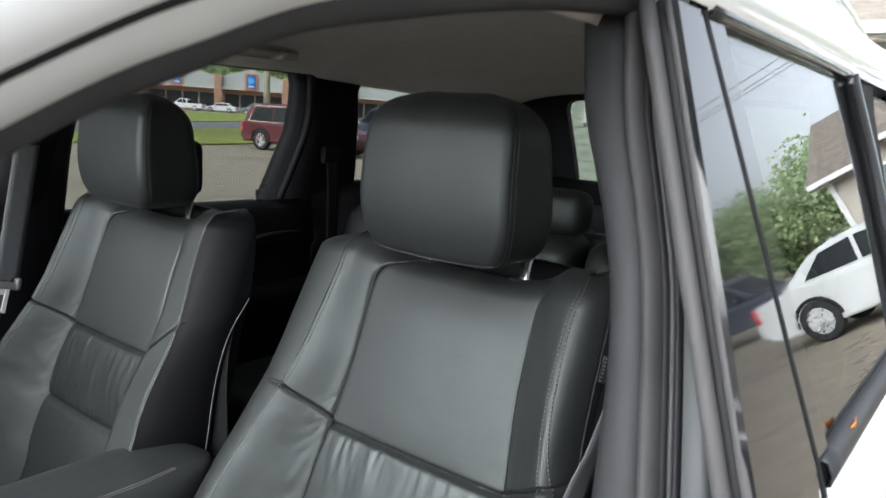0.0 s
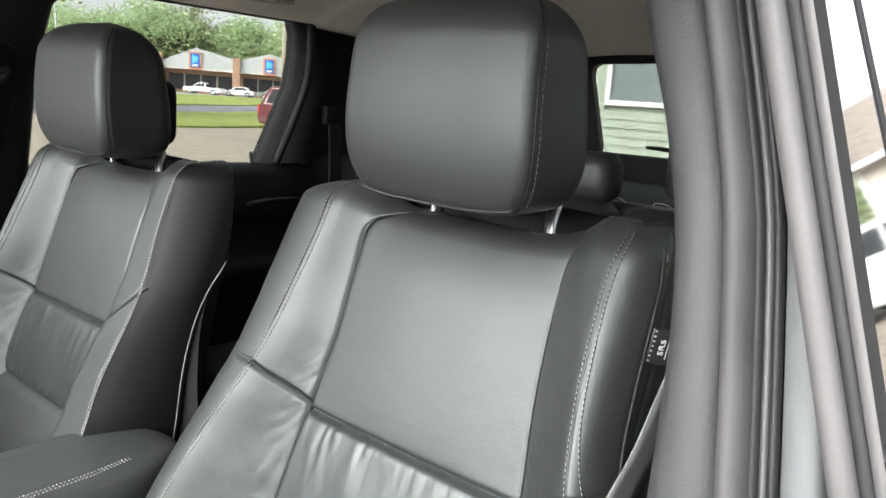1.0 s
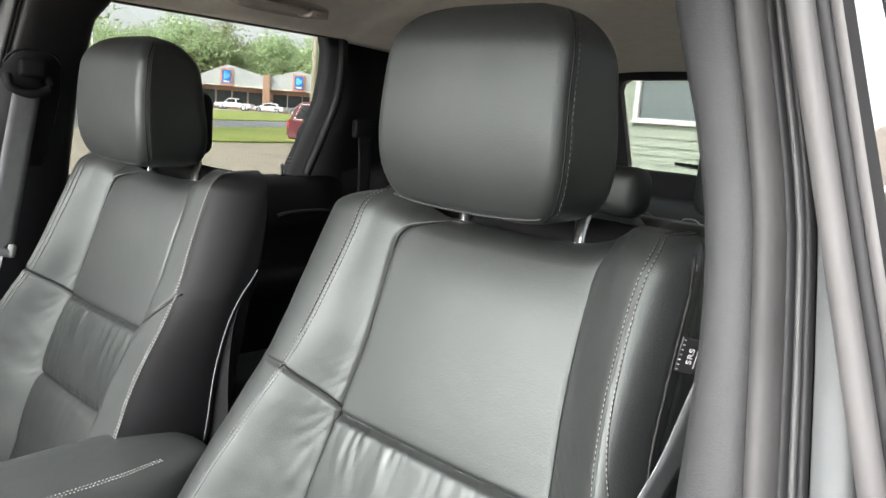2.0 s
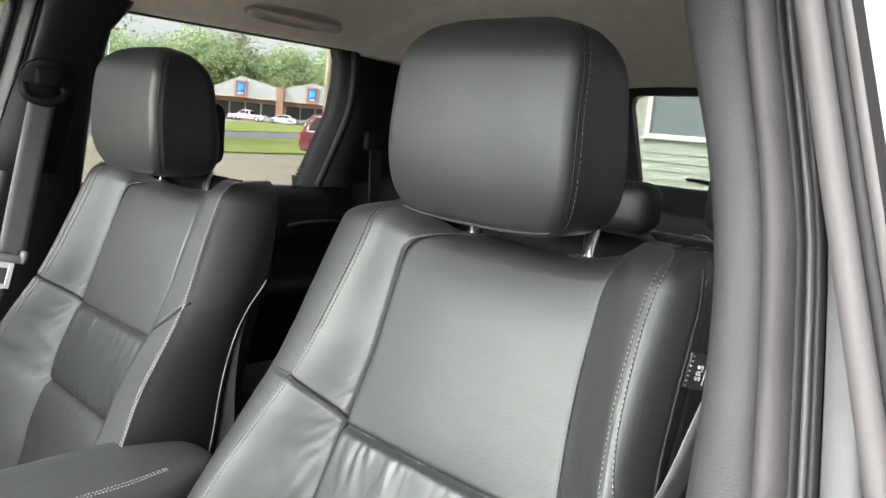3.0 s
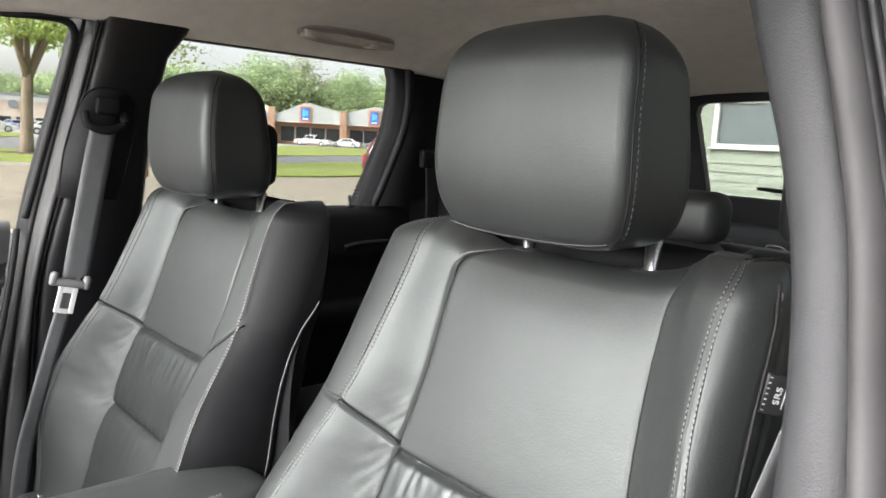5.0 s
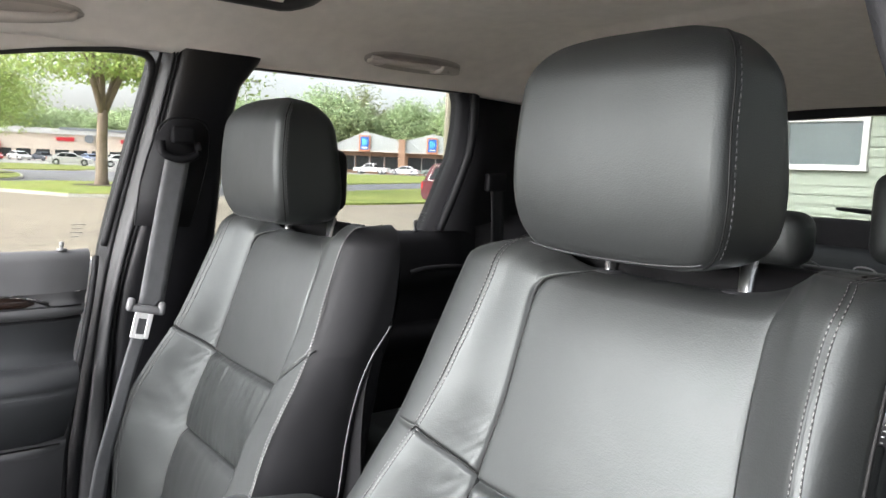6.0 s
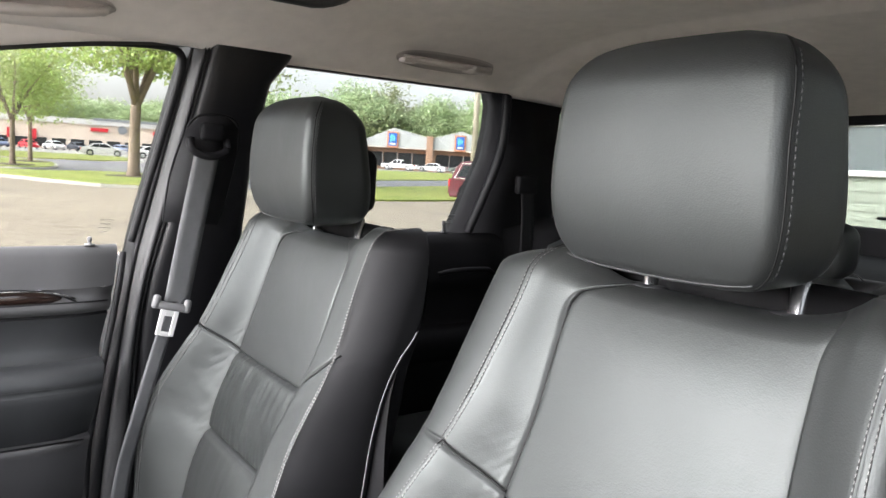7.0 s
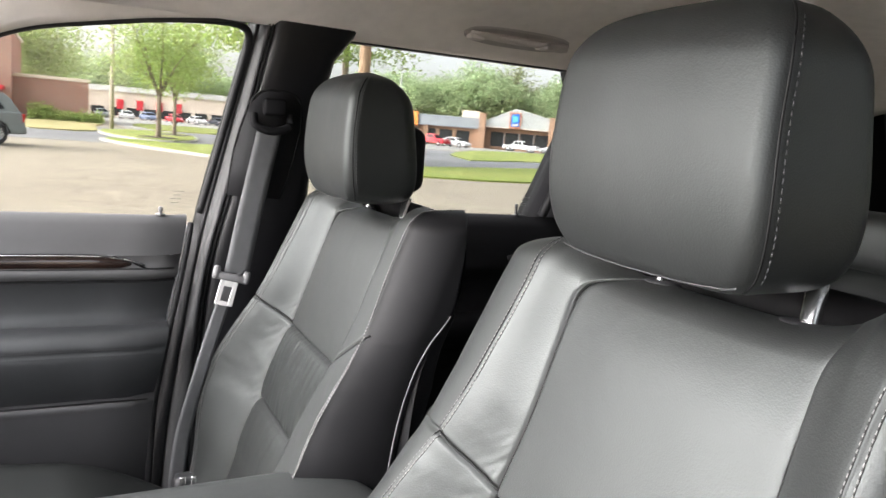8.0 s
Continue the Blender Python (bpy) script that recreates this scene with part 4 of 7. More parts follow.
        head["front"].append([mirror(v) for v in half[::-1]] + [Vector((x, front_y(x, z), z)) for x in xs_f] + half)
        e = half[-1]
        back_w = 0.98 * w
        side = [e, e + Vector((-0.0006, 0.0011, 0)), e + Vector((0.0004, 0.0024, 0)), e + Vector((0.0016, 0.0045, 0))]
        y1 = max(side[-1].y, b - rb)
        side += [Vector((side[3].x + (back_w - side[3].x) * math.sin(math.pi / 2 * u), side[3].y + (y1 - side[3].y) * u, z)) for u in [k / 10 for k in range(1, 11)]]
        side += [Vector((back_w - rb * (1 - math.cos(q)), y1 + (b - y1) * math.sin(q), z)) for q in [math.pi / 2 * k / 8 for k in range(1, 9)]]
        head["r"].append(side)
        head["l"].append([mirror(v) for v in side])
        end = side[-1].x
        head["back"].append([Vector((end * (-1 + k / 12), b, z)) for k in range(25)])
    rest = add("head_restraint", up(grid_mesh(head["front"])), LEATHER, "black leather head restraint on chrome posts")
    for key in ("l", "r"):
        add("side_cover", up(grid_mesh(head[key])), LEATHER, "", rest)
    add("rear_cover", up(grid_mesh(head["back"])), LEATHER, "", rest)
    for zi, lift in ((0, -0.003), (-1, 0.001)):
        rim_f, rim_b = head["front"][zi], head["back"][zi]
        n = len(rim_f) - 1
        cap = [[rim_f[k].lerp(Vector((rim_b[0].x + (rim_b[-1].x - rim_b[0].x) * k / n, rim_b[0].y, rim_b[0].z)), u) + Vector((0, 0, lift * math.sin(math.pi * u))) for k in range(n + 1)] for u in [j / 8 for j in range(9)]]
        add("cap", up(grid_mesh(cap)), LEATHER, "", rest)
    def hem_point(x):
        z = 1.275 - 0.009 * math.sqrt(max(0.0, 1 - (x / 0.098) ** 2))
        return Vector((x, front_y(x, z) - 0.0006, z))
    hem = [hem_point(0.096 * math.sin(math.pi / 2 * (-1 + k / 24))) for k in range(49)]
    add("piping", tube(hem, 0.0006, 6), THREAD_DARK, "thin pale piping", rest)
    for s in (-1, 1):
        edge = head["r"] if s > 0 else head["l"]
        pts = [row[0] for row in edge if 1.268 < row[0].z < 1.463]
        # Black tube that draws the shade in the corner seam.
        add("seam_piping", tube([v + Vector((0, 0.0008, 0)) for v in pts], 0.0011, 6), SEAM_BLACK, "", rest)
        pts = [row[3] + Vector((s * 0.0004, 0.002, 0)) for row in edge if 1.275 < row[0].z < 1.455]
        if s > 0:
            add("stitching", stitches(pts, (s, -0.4, 0), 0.0060, 0.0043, 0.00045), THREAD_DARK, "", rest)
        add("post", tube([(s * 0.077, 0.086, 1.17), (s * 0.077, 0.0965, 1.275)], 0.008, 16), CHROME, "chrome head restraint post", rest)
        guide = lathe([(0.013, -0.004), (0.0165, 0.0), (0.0155, 0.004), (0.011, 0.006), (0.010, 0.006)], 20)
        bmesh.ops.transform(guide, matrix=Matrix.Translation((s * 0.077, 0.088, 1.2370)) @ Matrix.Diagonal((1.5, 0.85, 0.7, 1)), verts=guide.verts[:])
        add("post_guide", guide, PLASTIC, "black plastic post guide", rest)

    add("rear_shell", box((0.180, 0.050, 0.108), (0, 0.100, 1.337), 0.022, 4), PILLAR_DARK, "black plastic cover behind the head restraint", rest)

    # airbag label sewn into the door side, with its edge seam
    zt = 1.168
    seam_y = lambda z: seat_front(out * soft(WOUT, z), min(z, 1.225)) + 0.006
    sx = lambda z: out * (soft(WOUT, z) + 0.002)
    for off in (0.0, 0.007):
        pts = [Vector((sx(z), seam_y(z) + off, z)) for z in [0.80 + 0.458 * k / 40 for k in range(41)]]
        add("edge_piping" if off == 0 else "stitching", tube(pts, 0.0018, 6) if off == 0 else stitches(pts, (out, 0, 0), 0.012, 0.007), SEAM_BLACK if off == 0 else THREAD)
    tag = box((0.003, 0.027, 0.032), (0, 0, 0), 0.001)
    tm = Matrix.Translation((sx(zt) + out * 0.005, seam_y(zt) + 0.016, zt)) @ Matrix.Rotation(radians(-18 * out), 4, "Z") @ Matrix.Rotation(radians(-15), 4, "X")
    bmesh.ops.transform(tag, matrix=tm, verts=tag.verts[:])
    tag = add("airbag_label", tag, LABEL_BLACK, "small black cloth label with white letters", smooth=False)
    letters = bpy.data.curves.new("letters", "FONT")
    letters.body, letters.size, letters.extrude, letters.align_x, letters.align_y = "SRS", 0.0098, 0.0003, "CENTER", "CENTER"
    tmp = new("tmp", letters)
    bpy.context.view_layer.update()
    me = bpy.data.meshes.new_from_object(tmp.evaluated_get(bpy.context.evaluated_depsgraph_get()))
    bpy.data.objects.remove(tmp)
    lb = bmesh.new()
    lb.from_mesh(me)
    # reads upwards along the label, seen from the front
    face = Matrix(((0, 0, 1, 0), (0, -1, 0, 0), (1, 0, 0, 0), (0, 0, 0, 1))) if out > 0 else Matrix(((0, 0, -1, 0), (0, 1, 0, 0), (1, 0, 0, 0), (0, 0, 0, 1)))
    bmesh.ops.transform(lb, matrix=tm @ Matrix.Translation((out * 0.0018, 0.0025, 0)) @ face, verts=lb.verts[:])
    add("label_letters", lb, WHITE_INK, "white letters SRS", tag, False)
    bar = box((0.0006, 0.0010, 0.020), (out * 0.0018, 0.0102, 0))
    bmesh.ops.transform(bar, matrix=tm, verts=bar.verts[:])
    add("label_line", bar, WHITE_INK, "", tag, False)
    for k in range(7):
        st = box((0.0008, 0.0024, 0.0010), (out * 0.0018, -0.0108, -0.0132 + 0.0044 * k))
        bmesh.ops.transform(st, matrix=tm, verts=st.verts[:])
        add("label_stitch", st, WHITE_INK, "", tag, False)
    return seat


front_seat(0.373, 0.0, 0.0, 1, "black leather driver's seat with gathered lumbar panel and pale stitching")
front_seat(-0.385, 0.0, -0.023, -1, "black leather passenger seat with gathered lumbar panel and pale stitching")

# ---- centre console ----
console = thing("center_console", "black leather-topped centre armrest console with double stitching", "console", (-0.09, -0.30, 0.42))
rows = []
for k in range(61):
    u = k / 60
    y = -0.72 + 0.705 * (u if u < 0.8 else 0.8 + 0.2 * math.sin(math.pi / 2 * (u - 0.8) / 0.2))
    end = max(0.0, (y + 0.15) / 0.1352)
    c = math.sqrt(max(0.0, 1 - end * end))
    row = []
    for j in range(33):
        q = math.pi * (1 - j / 32)
        ex = 0.24
        x = math.copysign(abs(math.cos(q)) ** ex, math.cos(q)) * 0.104 * max(0.04, c)
        z = 0.775 + abs(math.sin(q)) ** 0.46 * 0.095 * (0.80 + 0.20 * c)
        row.append((-0.088 + x, y, z - 0.006 * (1 - u)))
    rows.append(row)
bm = grid_mesh(rows)
bmesh.ops.recalc_face_normals(bm, faces=bm.faces[:])
lid = part("armrest_lid", bm, LID_LIT, console)
for d in (0.0, 0.007):
    part("stitching", stitches([(-0.036 + d, -0.70, 0.8648), (-0.036 + d, -0.16, 0.8692), (-0.044 + d * 0.7, -0.10, 0.8690)], (0, 0, 1)), THREAD, lid)
part("box", box((0.20, 0.72, 0.36), (-0.088, -0.37, 0.60), 0.02), PLASTIC, console)


# ---- belts, handles ----
def strap(points, width, across, mat, parent, name="webbing", label="", d=0.0014):
    """A flat band through points; across: the direction of its width."""
    w = Vector(across).normalized() * width / 2
    pts = smooth_path(points, 40)
    bm = grid_mesh([[p - w, p - w * 0.5, p, p + w * 0.5, p + w] for p in pts])
    bmesh.ops.recalc_face_normals(bm, faces=bm.faces[:])
    bmesh.ops.solidify(bm, geom=bm.faces[:] + bm.edges[:] + bm.verts[:], thickness=d)
    return part(name, bm, mat, parent, label)


def front_belt(side):
    belt = thing("seat_belt", "grey front seat belt hanging from a black pillar loop", "seat belt", (MID + side * 0.66, -0.08, 0.45), "front seat belts")
    X = lambda v: MID + side * v
    if side > 0:
        strap([(X(0.69), 0.03, 1.34), (X(0.672), 0.005, 1.25), (X(0.655), -0.010, 1.18), (X(0.640), -0.022, 1.11), (X(0.624), -0.042, 1.04), (X(0.628), -0.07, 0.92), (X(0.66), -0.08, 0.75), (X(0.69), -0.08, 0.45)], 0.044, (0.25, 1, 0.1), WEBBING, belt)
        part("guide_loop", tube(smooth_path([(X(0.695), 0.0, 1.36), (X(0.688), 0.03, 1.335), (X(0.695), 0.06, 1.36)], 12), 0.009, 8), PLASTIC, belt)
        return belt
    strap([(X(0.628), -0.055, 1.345), (X(0.616), -0.086, 1.20), (X(0.615), -0.111, 1.062)], 0.047, (0, 1, -0.12), WEBBING, belt, "upper_webbing")
    strap([(X(0.615), -0.111, 1.062), (X(0.615), -0.135, 1.0), (X(0.622), -0.172, 0.86), (X(0.65), -0.20, 0.70), (X(0.68), -0.21, 0.45)], 0.036, (0, 1, 0.5), WEBBING, belt, "lower_webbing")
    rec = [(-0.125, 1.21), (-0.118, 1.30), (-0.098, 1.385), (-0.072, 1.415), (-0.02, 1.415), (0.002, 1.395), (0.006, 1.34), (-0.008, 1.25), (-0.022, 1.205)]
    ring = [(X(pillar_x(z) - 0.002), y, z) for y, z in rec]
    part("slot_rim", tube(smooth_path(ring, 60), 0.0022, 8), PILLAR_DARK, belt, "black height adjuster rim")
    part("slot_plate", plate(rec, lambda y, z: pillar_x(z) - 0.004 + side * MID, 0.006, side), RUBBER_BLACK, belt)
    loop = box((0.018, 0.046, 0.034), (X(pillar_x(1.385) - 0.010), -0.050, 1.386), 0.008, 3)
    part("loop_cover", loop, PILLAR_DARK, belt, "black plastic loop cover")
    arc = smooth_path([(X(0.626), -0.088, 1.372), (X(0.618), -0.085, 1.350), (X(0.614), -0.055, 1.340), (X(0.618), -0.022, 1.350), (X(0.626), -0.018, 1.374)], 24)
    part("guide_loop", tube(arc, 0.008, 10), PILLAR_DARK, belt, "black plastic belt guide")
    head = merge(box((0.012, 0.060, 0.015), (0, 0, -0.002), 0.005, 3), *[box((0.014, 0.014, 0.026), (0, e * 0.029, 0.003), 0.006, 3) for e in (-1, 1)])
    hang = Matrix.Translation((X(0.609), -0.122, 1.058)) @ Matrix.Rotation(radians(-13), 4, "X")
    bmesh.ops.transform(head, matrix=hang, verts=head.verts[:])
    tongue = part("tongue_grip", head, LATCH, belt, "grey plastic belt tongue")
    bars = [((0, -0.0125, -0.033), 0.009, 0.050), ((0, 0.0125, -0.033), 0.009, 0.050), ((0, 0, -0.0545), 0.0162, 0.009), ((0, 0, -0.0145), 0.0162, 0.012)]
    blade = merge(*[box((0.003, wy, wz), at_, 0.0008, 1) for at_, wy, wz in bars])
    bmesh.ops.transform(blade, matrix=hang, verts=blade.verts[:])
    part("latch_blade", blade, LATCH_METAL, tongue, "pale metal latch blade", False)
    return belt


front_belt(-1)
front_belt(1)

anchor = thing("belt_anchor", "black belt anchor cover beside the passenger seat base", "belt anchor", (MID - 0.64, -0.16, 0.60))
part("cover", box((0.04, 0.10, 0.05), (MID - 0.63, -0.165, 0.628), 0.012), PLASTIC, anchor)
for k in range(4):
    part("rib", box((0.008, 0.012, 0.054), (MID - 0.609, -0.20 + 0.022 * k, 0.630), 0.002), CHROME, anchor)


def grab_handle(x, y0, y1, hook, proud, label):
    """A folded grip lying in a shallow recess of the headliner's side; the recess follows the roof."""
    L = y1 - y0
    m = (y0 + y1) / 2
    h = thing("grab_handle", label, "grab handle", (x, m, roof_z(x, m)), "grab handles")
    down = Vector((0.35, 0, -1)).normalized()

    def at(u, v, lift):
        """u along the handle, v across it from its window side, lift off the headliner."""
        px, py = x + v, m + u * L / 2
        return Vector((px, py, roof_z(px, py))) + down * lift

    rim, bowl = [], []
    for k in range(33):
        u = -1.06 + 2.12 * k / 32
        w = 0.027 * math.sqrt(max(0.0, 1 - abs(u / 1.06) ** 3)) + 0.0015
        rim.append([at(u, w * v, 0.0008 + 0.0024 * (1 - v * v)) for v in [-1 + j / 5 for j in range(11)]])
        bowl.append([at(u, w * v * 0.86, 0.0040 - 0.0015 * (1 - v * v)) for v in [-1 + j / 5 for j in range(11)]])
    part("bezel", grid_mesh(rim), HANDLE, h, "grey-beige recess rim")
    # Thin sheet with the hollow's shade put into its colour.
    part("recess", grid_mesh(bowl), HANDLE_SHADE, h, "hollow behind the grip, its shade in the colour")
    grip = [at(-0.96 + 1.92 * k / 32, 0.008, 0.006 + proud * math.sin(math.pi * k / 32) ** 0.4) for k in range(33)]
    part("grip", tube(grip, [0.005 + (0.0055 + 0.12 * proud) * math.sin(math.pi * k / 32) ** 0.35 for k in range(33)], 12, 0.7), HANDLE, h)
    for u in (-0.84, 0.84):
        part("pivot_cap", box((0.026, 0.034, 0.012), at(u, 0.0, 0.010), 0.005, 3), HANDLE, h)
    if hook:
        part("coat_hook", tube(smooth_path([at(0.40, -0.004, 0.010), at(0.42, 0.012, 0.022), at(0.45, 0.022, 0.026), at(0.50, 0.020, 0.018)], 12), 0.0055, 8), HANDLE, h, "small coat hook")
        part("hook_base", box((0.022, 0.024, 0.010), at(0.55, 0.006, 0.016), 0.004, 3), HANDLE, h)
    return h


grab_handle(MID - 0.548, 0.315, 0.560, True, 0.006, "grey-beige folded grab handle with coat hook on headliner")
grab_handle(MID - 0.548, -0.52, -0.245, False, 0.022, "grey-beige folded grab handle on headliner")

# ---- rear seats ----
rear = thing("rear_seat", "black leather rear bench seat with low head restraints", "car seat", (MID, 0.85, 0.42))
for x, w in ((-0.40, 0.50), (0.0, 0.26), (0.40, 0.50)):
    rows = []
    for k in range(24):
        u = k / 23
        z = 0.55 + 0.63 * u
        c = math.sqrt(max(0.0, 1 - max(0.0, (u - 0.93) / 0.07) ** 2))
        f = 0.80 + 0.28 * (z - 1.0)
        ring = []
        for j in range(40):
            q = 2 * math.pi * j / 40
            px = math.copysign(abs(math.cos(q)) ** 0.35, math.cos(q)) * (w / 2 - 0.005) * (0.85 + 0.15 * c)
            py = math.copysign(abs(math.sin(q)) ** 0.5, math.sin(q)) * 0.075 * (0.3 + 0.7 * c)
            ring.append((MID + x + px, f + 0.075 + py, z))
        rows.append(ring)
    bm = grid_mesh(rows, close=True)
    bm.verts.ensure_lookup_table()
    bm.faces.new(list(bm.verts)[-40:])
    part("backrest", bm, LEATHER, rear)
for x, w, z0, h in ((-0.38, 0.27, 1.20, 0.17), (0.005, 0.25, 1.175, 0.11), (0.38, 0.27, 1.20, 0.17)):
    bm = box((w, 0.10, h), (MID + x, 0.915, z0 + h / 2), 0.035, 4)
    part("head_restraint", bm, LEATHER, rear)
    for s in (-1, 1):
        part("post", tube([(MID + x + s * 0.06, 0.92, 1.10), (MID + x + s * 0.06, 0.92, z0 + 0.02)], 0.006, 10), CHROME, rear)
part("cushion", box((1.30, 0.52, 0.20), (MID, 0.58, 0.66), 0.05, 4), LEATHER, rear)
part("base", box((1.20, 0.45, 0.14), (MID, 0.60, 0.49), 0.02), PLASTIC, rear)
belt2 = thing("seat_belt", "black rear seat belt hanging along the rear pillar", "seat belt", (MID - 0.66, 0.84, 0.5), "rear seat belts")
strap([(MID - 0.655, 0.80, 1.30), (MID - 0.66, 0.815, 1.15), (MID - 0.66, 0.82, 0.60)], 0.045, (0, 1, 0.1), RUBBER_BLACK, belt2)
part("guide_loop", box((0.02, 0.07, 0.05), (MID - 0.66, 0.80, 1.31), 0.008), PILLAR_DARK, belt2)
cover = thing("cargo_cover", "black cargo cover behind the rear seat with two pull loops", "cargo cover", (MID, 1.45, 1.12))
part("blind", box((1.22, 0.86, 0.012), (MID, 1.47, 1.14), 0.004), PILLAR_DARK, cover)
part("housing", box((1.26, 0.07, 0.06), (MID, 1.03, 1.14), 0.02), PLASTIC, cover)
for x in (0.06, 0.17):
    part("pull_loop", tube(smooth_path([(x, 1.0, 1.172), (x + 0.01, 0.99, 1.182), (x + 0.035, 0.99, 1.182), (x + 0.045, 1.0, 1.172)], 10), 0.0018, 6), LATCH, cover)

# ---- front end of the cabin ----
# Unseen; set low and far forward so that more light reaches the seats.
dash = thing("dashboard", "black soft dashboard below the windscreen", "dashboard", (MID, -1.2, 0.42))
part("top_pad", prism([(-1.55, 0.96), (-1.50, 0.99), (-1.20, 1.01), (-1.08, 0.98), (-1.05, 0.90), (-1.08, 0.75), (-1.16, 0.60), (-1.55, 0.60)], 0.74, (MID, 0, 0), 0.015), PLASTIC, dash)
part("footwell", box((1.46, 0.05, 0.34), (MID, -1.52, 0.47)), CARPET, dash)
screen = part("windscreen", thick(grid_mesh([[(MID + 0.70 * (1 - 0.12 * r / 8) * (-1 + c / 8), -1.55 + 0.93 * r / 8 + 0.06 * ((-1 + c / 8) ** 2), 1.03 + 0.56 * (r / 8) ** 0.9) for c in range(17)] for r in range(9)]), 0.005), WINDSCREEN, None, "", True)
tagged(screen, "clear laminated windscreen", "window", "", "structure")
screen.visible_shadow = False

# ---- outer body ----
def ext_x(y, z):
    d = 1.13 - z
    return 0.83 + 0.33 * d if d < 0 else 0.83 + 0.33 * d - 0.62 * d * d if d < 0.266 else 0.874 - 0.08 * max(0.0, d - 0.45)


body = thing("suv_body", "pearl white painted body of a parked SUV on its wheels", "car body", (MID, 0.2, 0.0))
for side in (-1, 1):
    xo = lambda y, z, s=side: ext_x(y, z) + s * MID
    if side < 0:
        part("front_door_skin", plate([(-1.14, 0.42), (-0.155, 0.42), (-0.155, 1.125), (-1.14, 1.10)], xo, 0.012, side), PEARL, body)
    part("sill", plate([(-1.20, 0.28), (0.72, 0.28), (0.72, 0.415), (-1.20, 0.415)], lambda y, z, s=side: 0.84 + s * MID, 0.03, side), PLASTIC, body)
    part("quarter_panel", plate([(0.90, 0.60), (1.0, 0.78), (1.17, 0.84), (1.36, 0.78), (1.50, 0.62), (1.60, 0.42), (2.16, 0.45), (2.18, 0.95), (2.05, 1.125), (0.865, 1.125), (0.865, 0.60)], xo, 0.012, side), PEARL, body)
    part("quarter_pillar", plate([(1.50, 1.125), (2.05, 1.125), (1.78, 1.60), (1.42, 1.60)], lambda y, z, s=side: ext_x(y, z) - 0.10 * max(0, y - 1.3) + s * MID, 0.012, side), PEARL, body)
    part("front_fender", plate([(-1.155, 0.42), (-1.155, 1.10), (-1.60, 1.06), (-2.35, 0.98), (-2.50, 0.80), (-2.50, 0.50), (-2.20, 0.50), (-2.12, 0.72), (-1.95, 0.84), (-1.75, 0.87), (-1.55, 0.84), (-1.38, 0.72), (-1.30, 0.42)], xo, 0.012, side), PEARL, body)
    rail = smooth_path([(MID + side * 0.60, -0.55, 1.645), (MID + side * 0.625, 0.0, 1.70), (MID + side * 0.625, 0.8, 1.70), (MID + side * 0.58, 1.60, 1.66)], 30)
    part("roof_rack_rail", tube(rail, 0.016, 8), CHROME, body, "silver roof rack rail")
hood = grid_mesh([[(MID + 0.82 * (-1 + c / 8), -1.50 - 1.0 * r / 10, 1.075 - 0.10 * (r / 10) ** 2 - 0.04 * ((-1 + c / 8) ** 4)) for c in range(17)] for r in range(11)])
part("hood", thick(hood, 0.01), PEARL, body)
part("front_bumper", box((1.78, 0.22, 0.50), (MID, -2.52, 0.62), 0.08, 4), PEARL, body)
part("rear_bumper", box((1.76, 0.20, 0.34), (MID, 2.22, 0.56), 0.07, 4), PEARL, body)
part("tailgate_skin", thick(grid_mesh([[(MID + 0.74 * (-1 + c / 4), 2.12 - 0.02 * r, 0.72 + 0.48 * r / 4) for c in range(9)] for r in range(5)]), 0.012), PEARL, body)
roof_rows = []
for r in range(25):
    y = -0.62 + 2.36 * r / 24
    roof_rows.append([(MID + 0.62 * math.sin(math.pi / 2 * (-1 + c / 12)), y, 1.70 - 0.055 * abs(math.sin(math.pi / 2 * (-1 + c / 12))) ** 3 - 0.12 * max(0, -0.25 - y) ** 1.3 - 0.05 * max(0, (y - 0.9)) ** 1.5) for c in range(25)])
part("roof_panel", thick(grid_mesh(roof_rows), 0.006), PEARL, body)

TYRE = material("tyre_rubber", (0.012, 0.012, 0.013), 0.85, spread=0.3, scale=25)
ALLOY = material("silver_alloy", (0.55, 0.56, 0.57), 0.28, 0.9, spread=0.08, scale=30)


def wheel(parent, at, r, w, outward, spokes=10):
    """Tyre with rounded shoulders, and a spoked rim under it; outward: the sign of x that it faces."""
    t = part("wheel", lathe([(r * 0.64, -w / 2), (r * 0.90, -w / 2), (r * 0.985, -w * 0.38), (r, -w * 0.2), (r, w * 0.2), (r * 0.985, w * 0.38), (r * 0.90, w / 2), (r * 0.64, w / 2), (r * 0.63, 0.0), (r * 0.64, -w / 2)], 28, "X", at, False), TYRE, parent)
    rim = lathe([(r * 0.64, -w * 0.3), (r * 0.655, w * 0.42), (r * 0.60, w * 0.42), (r * 0.58, w * 0.05)], 28, "X")
    hub = lathe([(r * 0.13, w * 0.0), (r * 0.13, w * 0.38), (r * 0.08, w * 0.42)], 14, "X")
    bits = [rim, hub]
    for k in range(spokes):
        bar_ = box((w * 0.16, r * 0.075, r * 0.52), (w * 0.34, 0, r * 0.36), r * 0.012, 1)
        bmesh.ops.transform(bar_, matrix=Matrix.Rotation(2 * math.pi * k / spokes, 4, "X"), verts=bar_.verts[:])
        bits.append(bar_)
    bm = merge(*bits)
    bmesh.ops.transform(bm, matrix=Matrix.Translation(at) @ Matrix.Diagonal((outward, 1, 1, 1)), verts=bm.verts[:])
    bmesh.ops.recalc_face_normals(bm, faces=bm.faces[:])
    part("rim", bm, ALLOY, t, "silver spoked alloy rim", False)
    return t


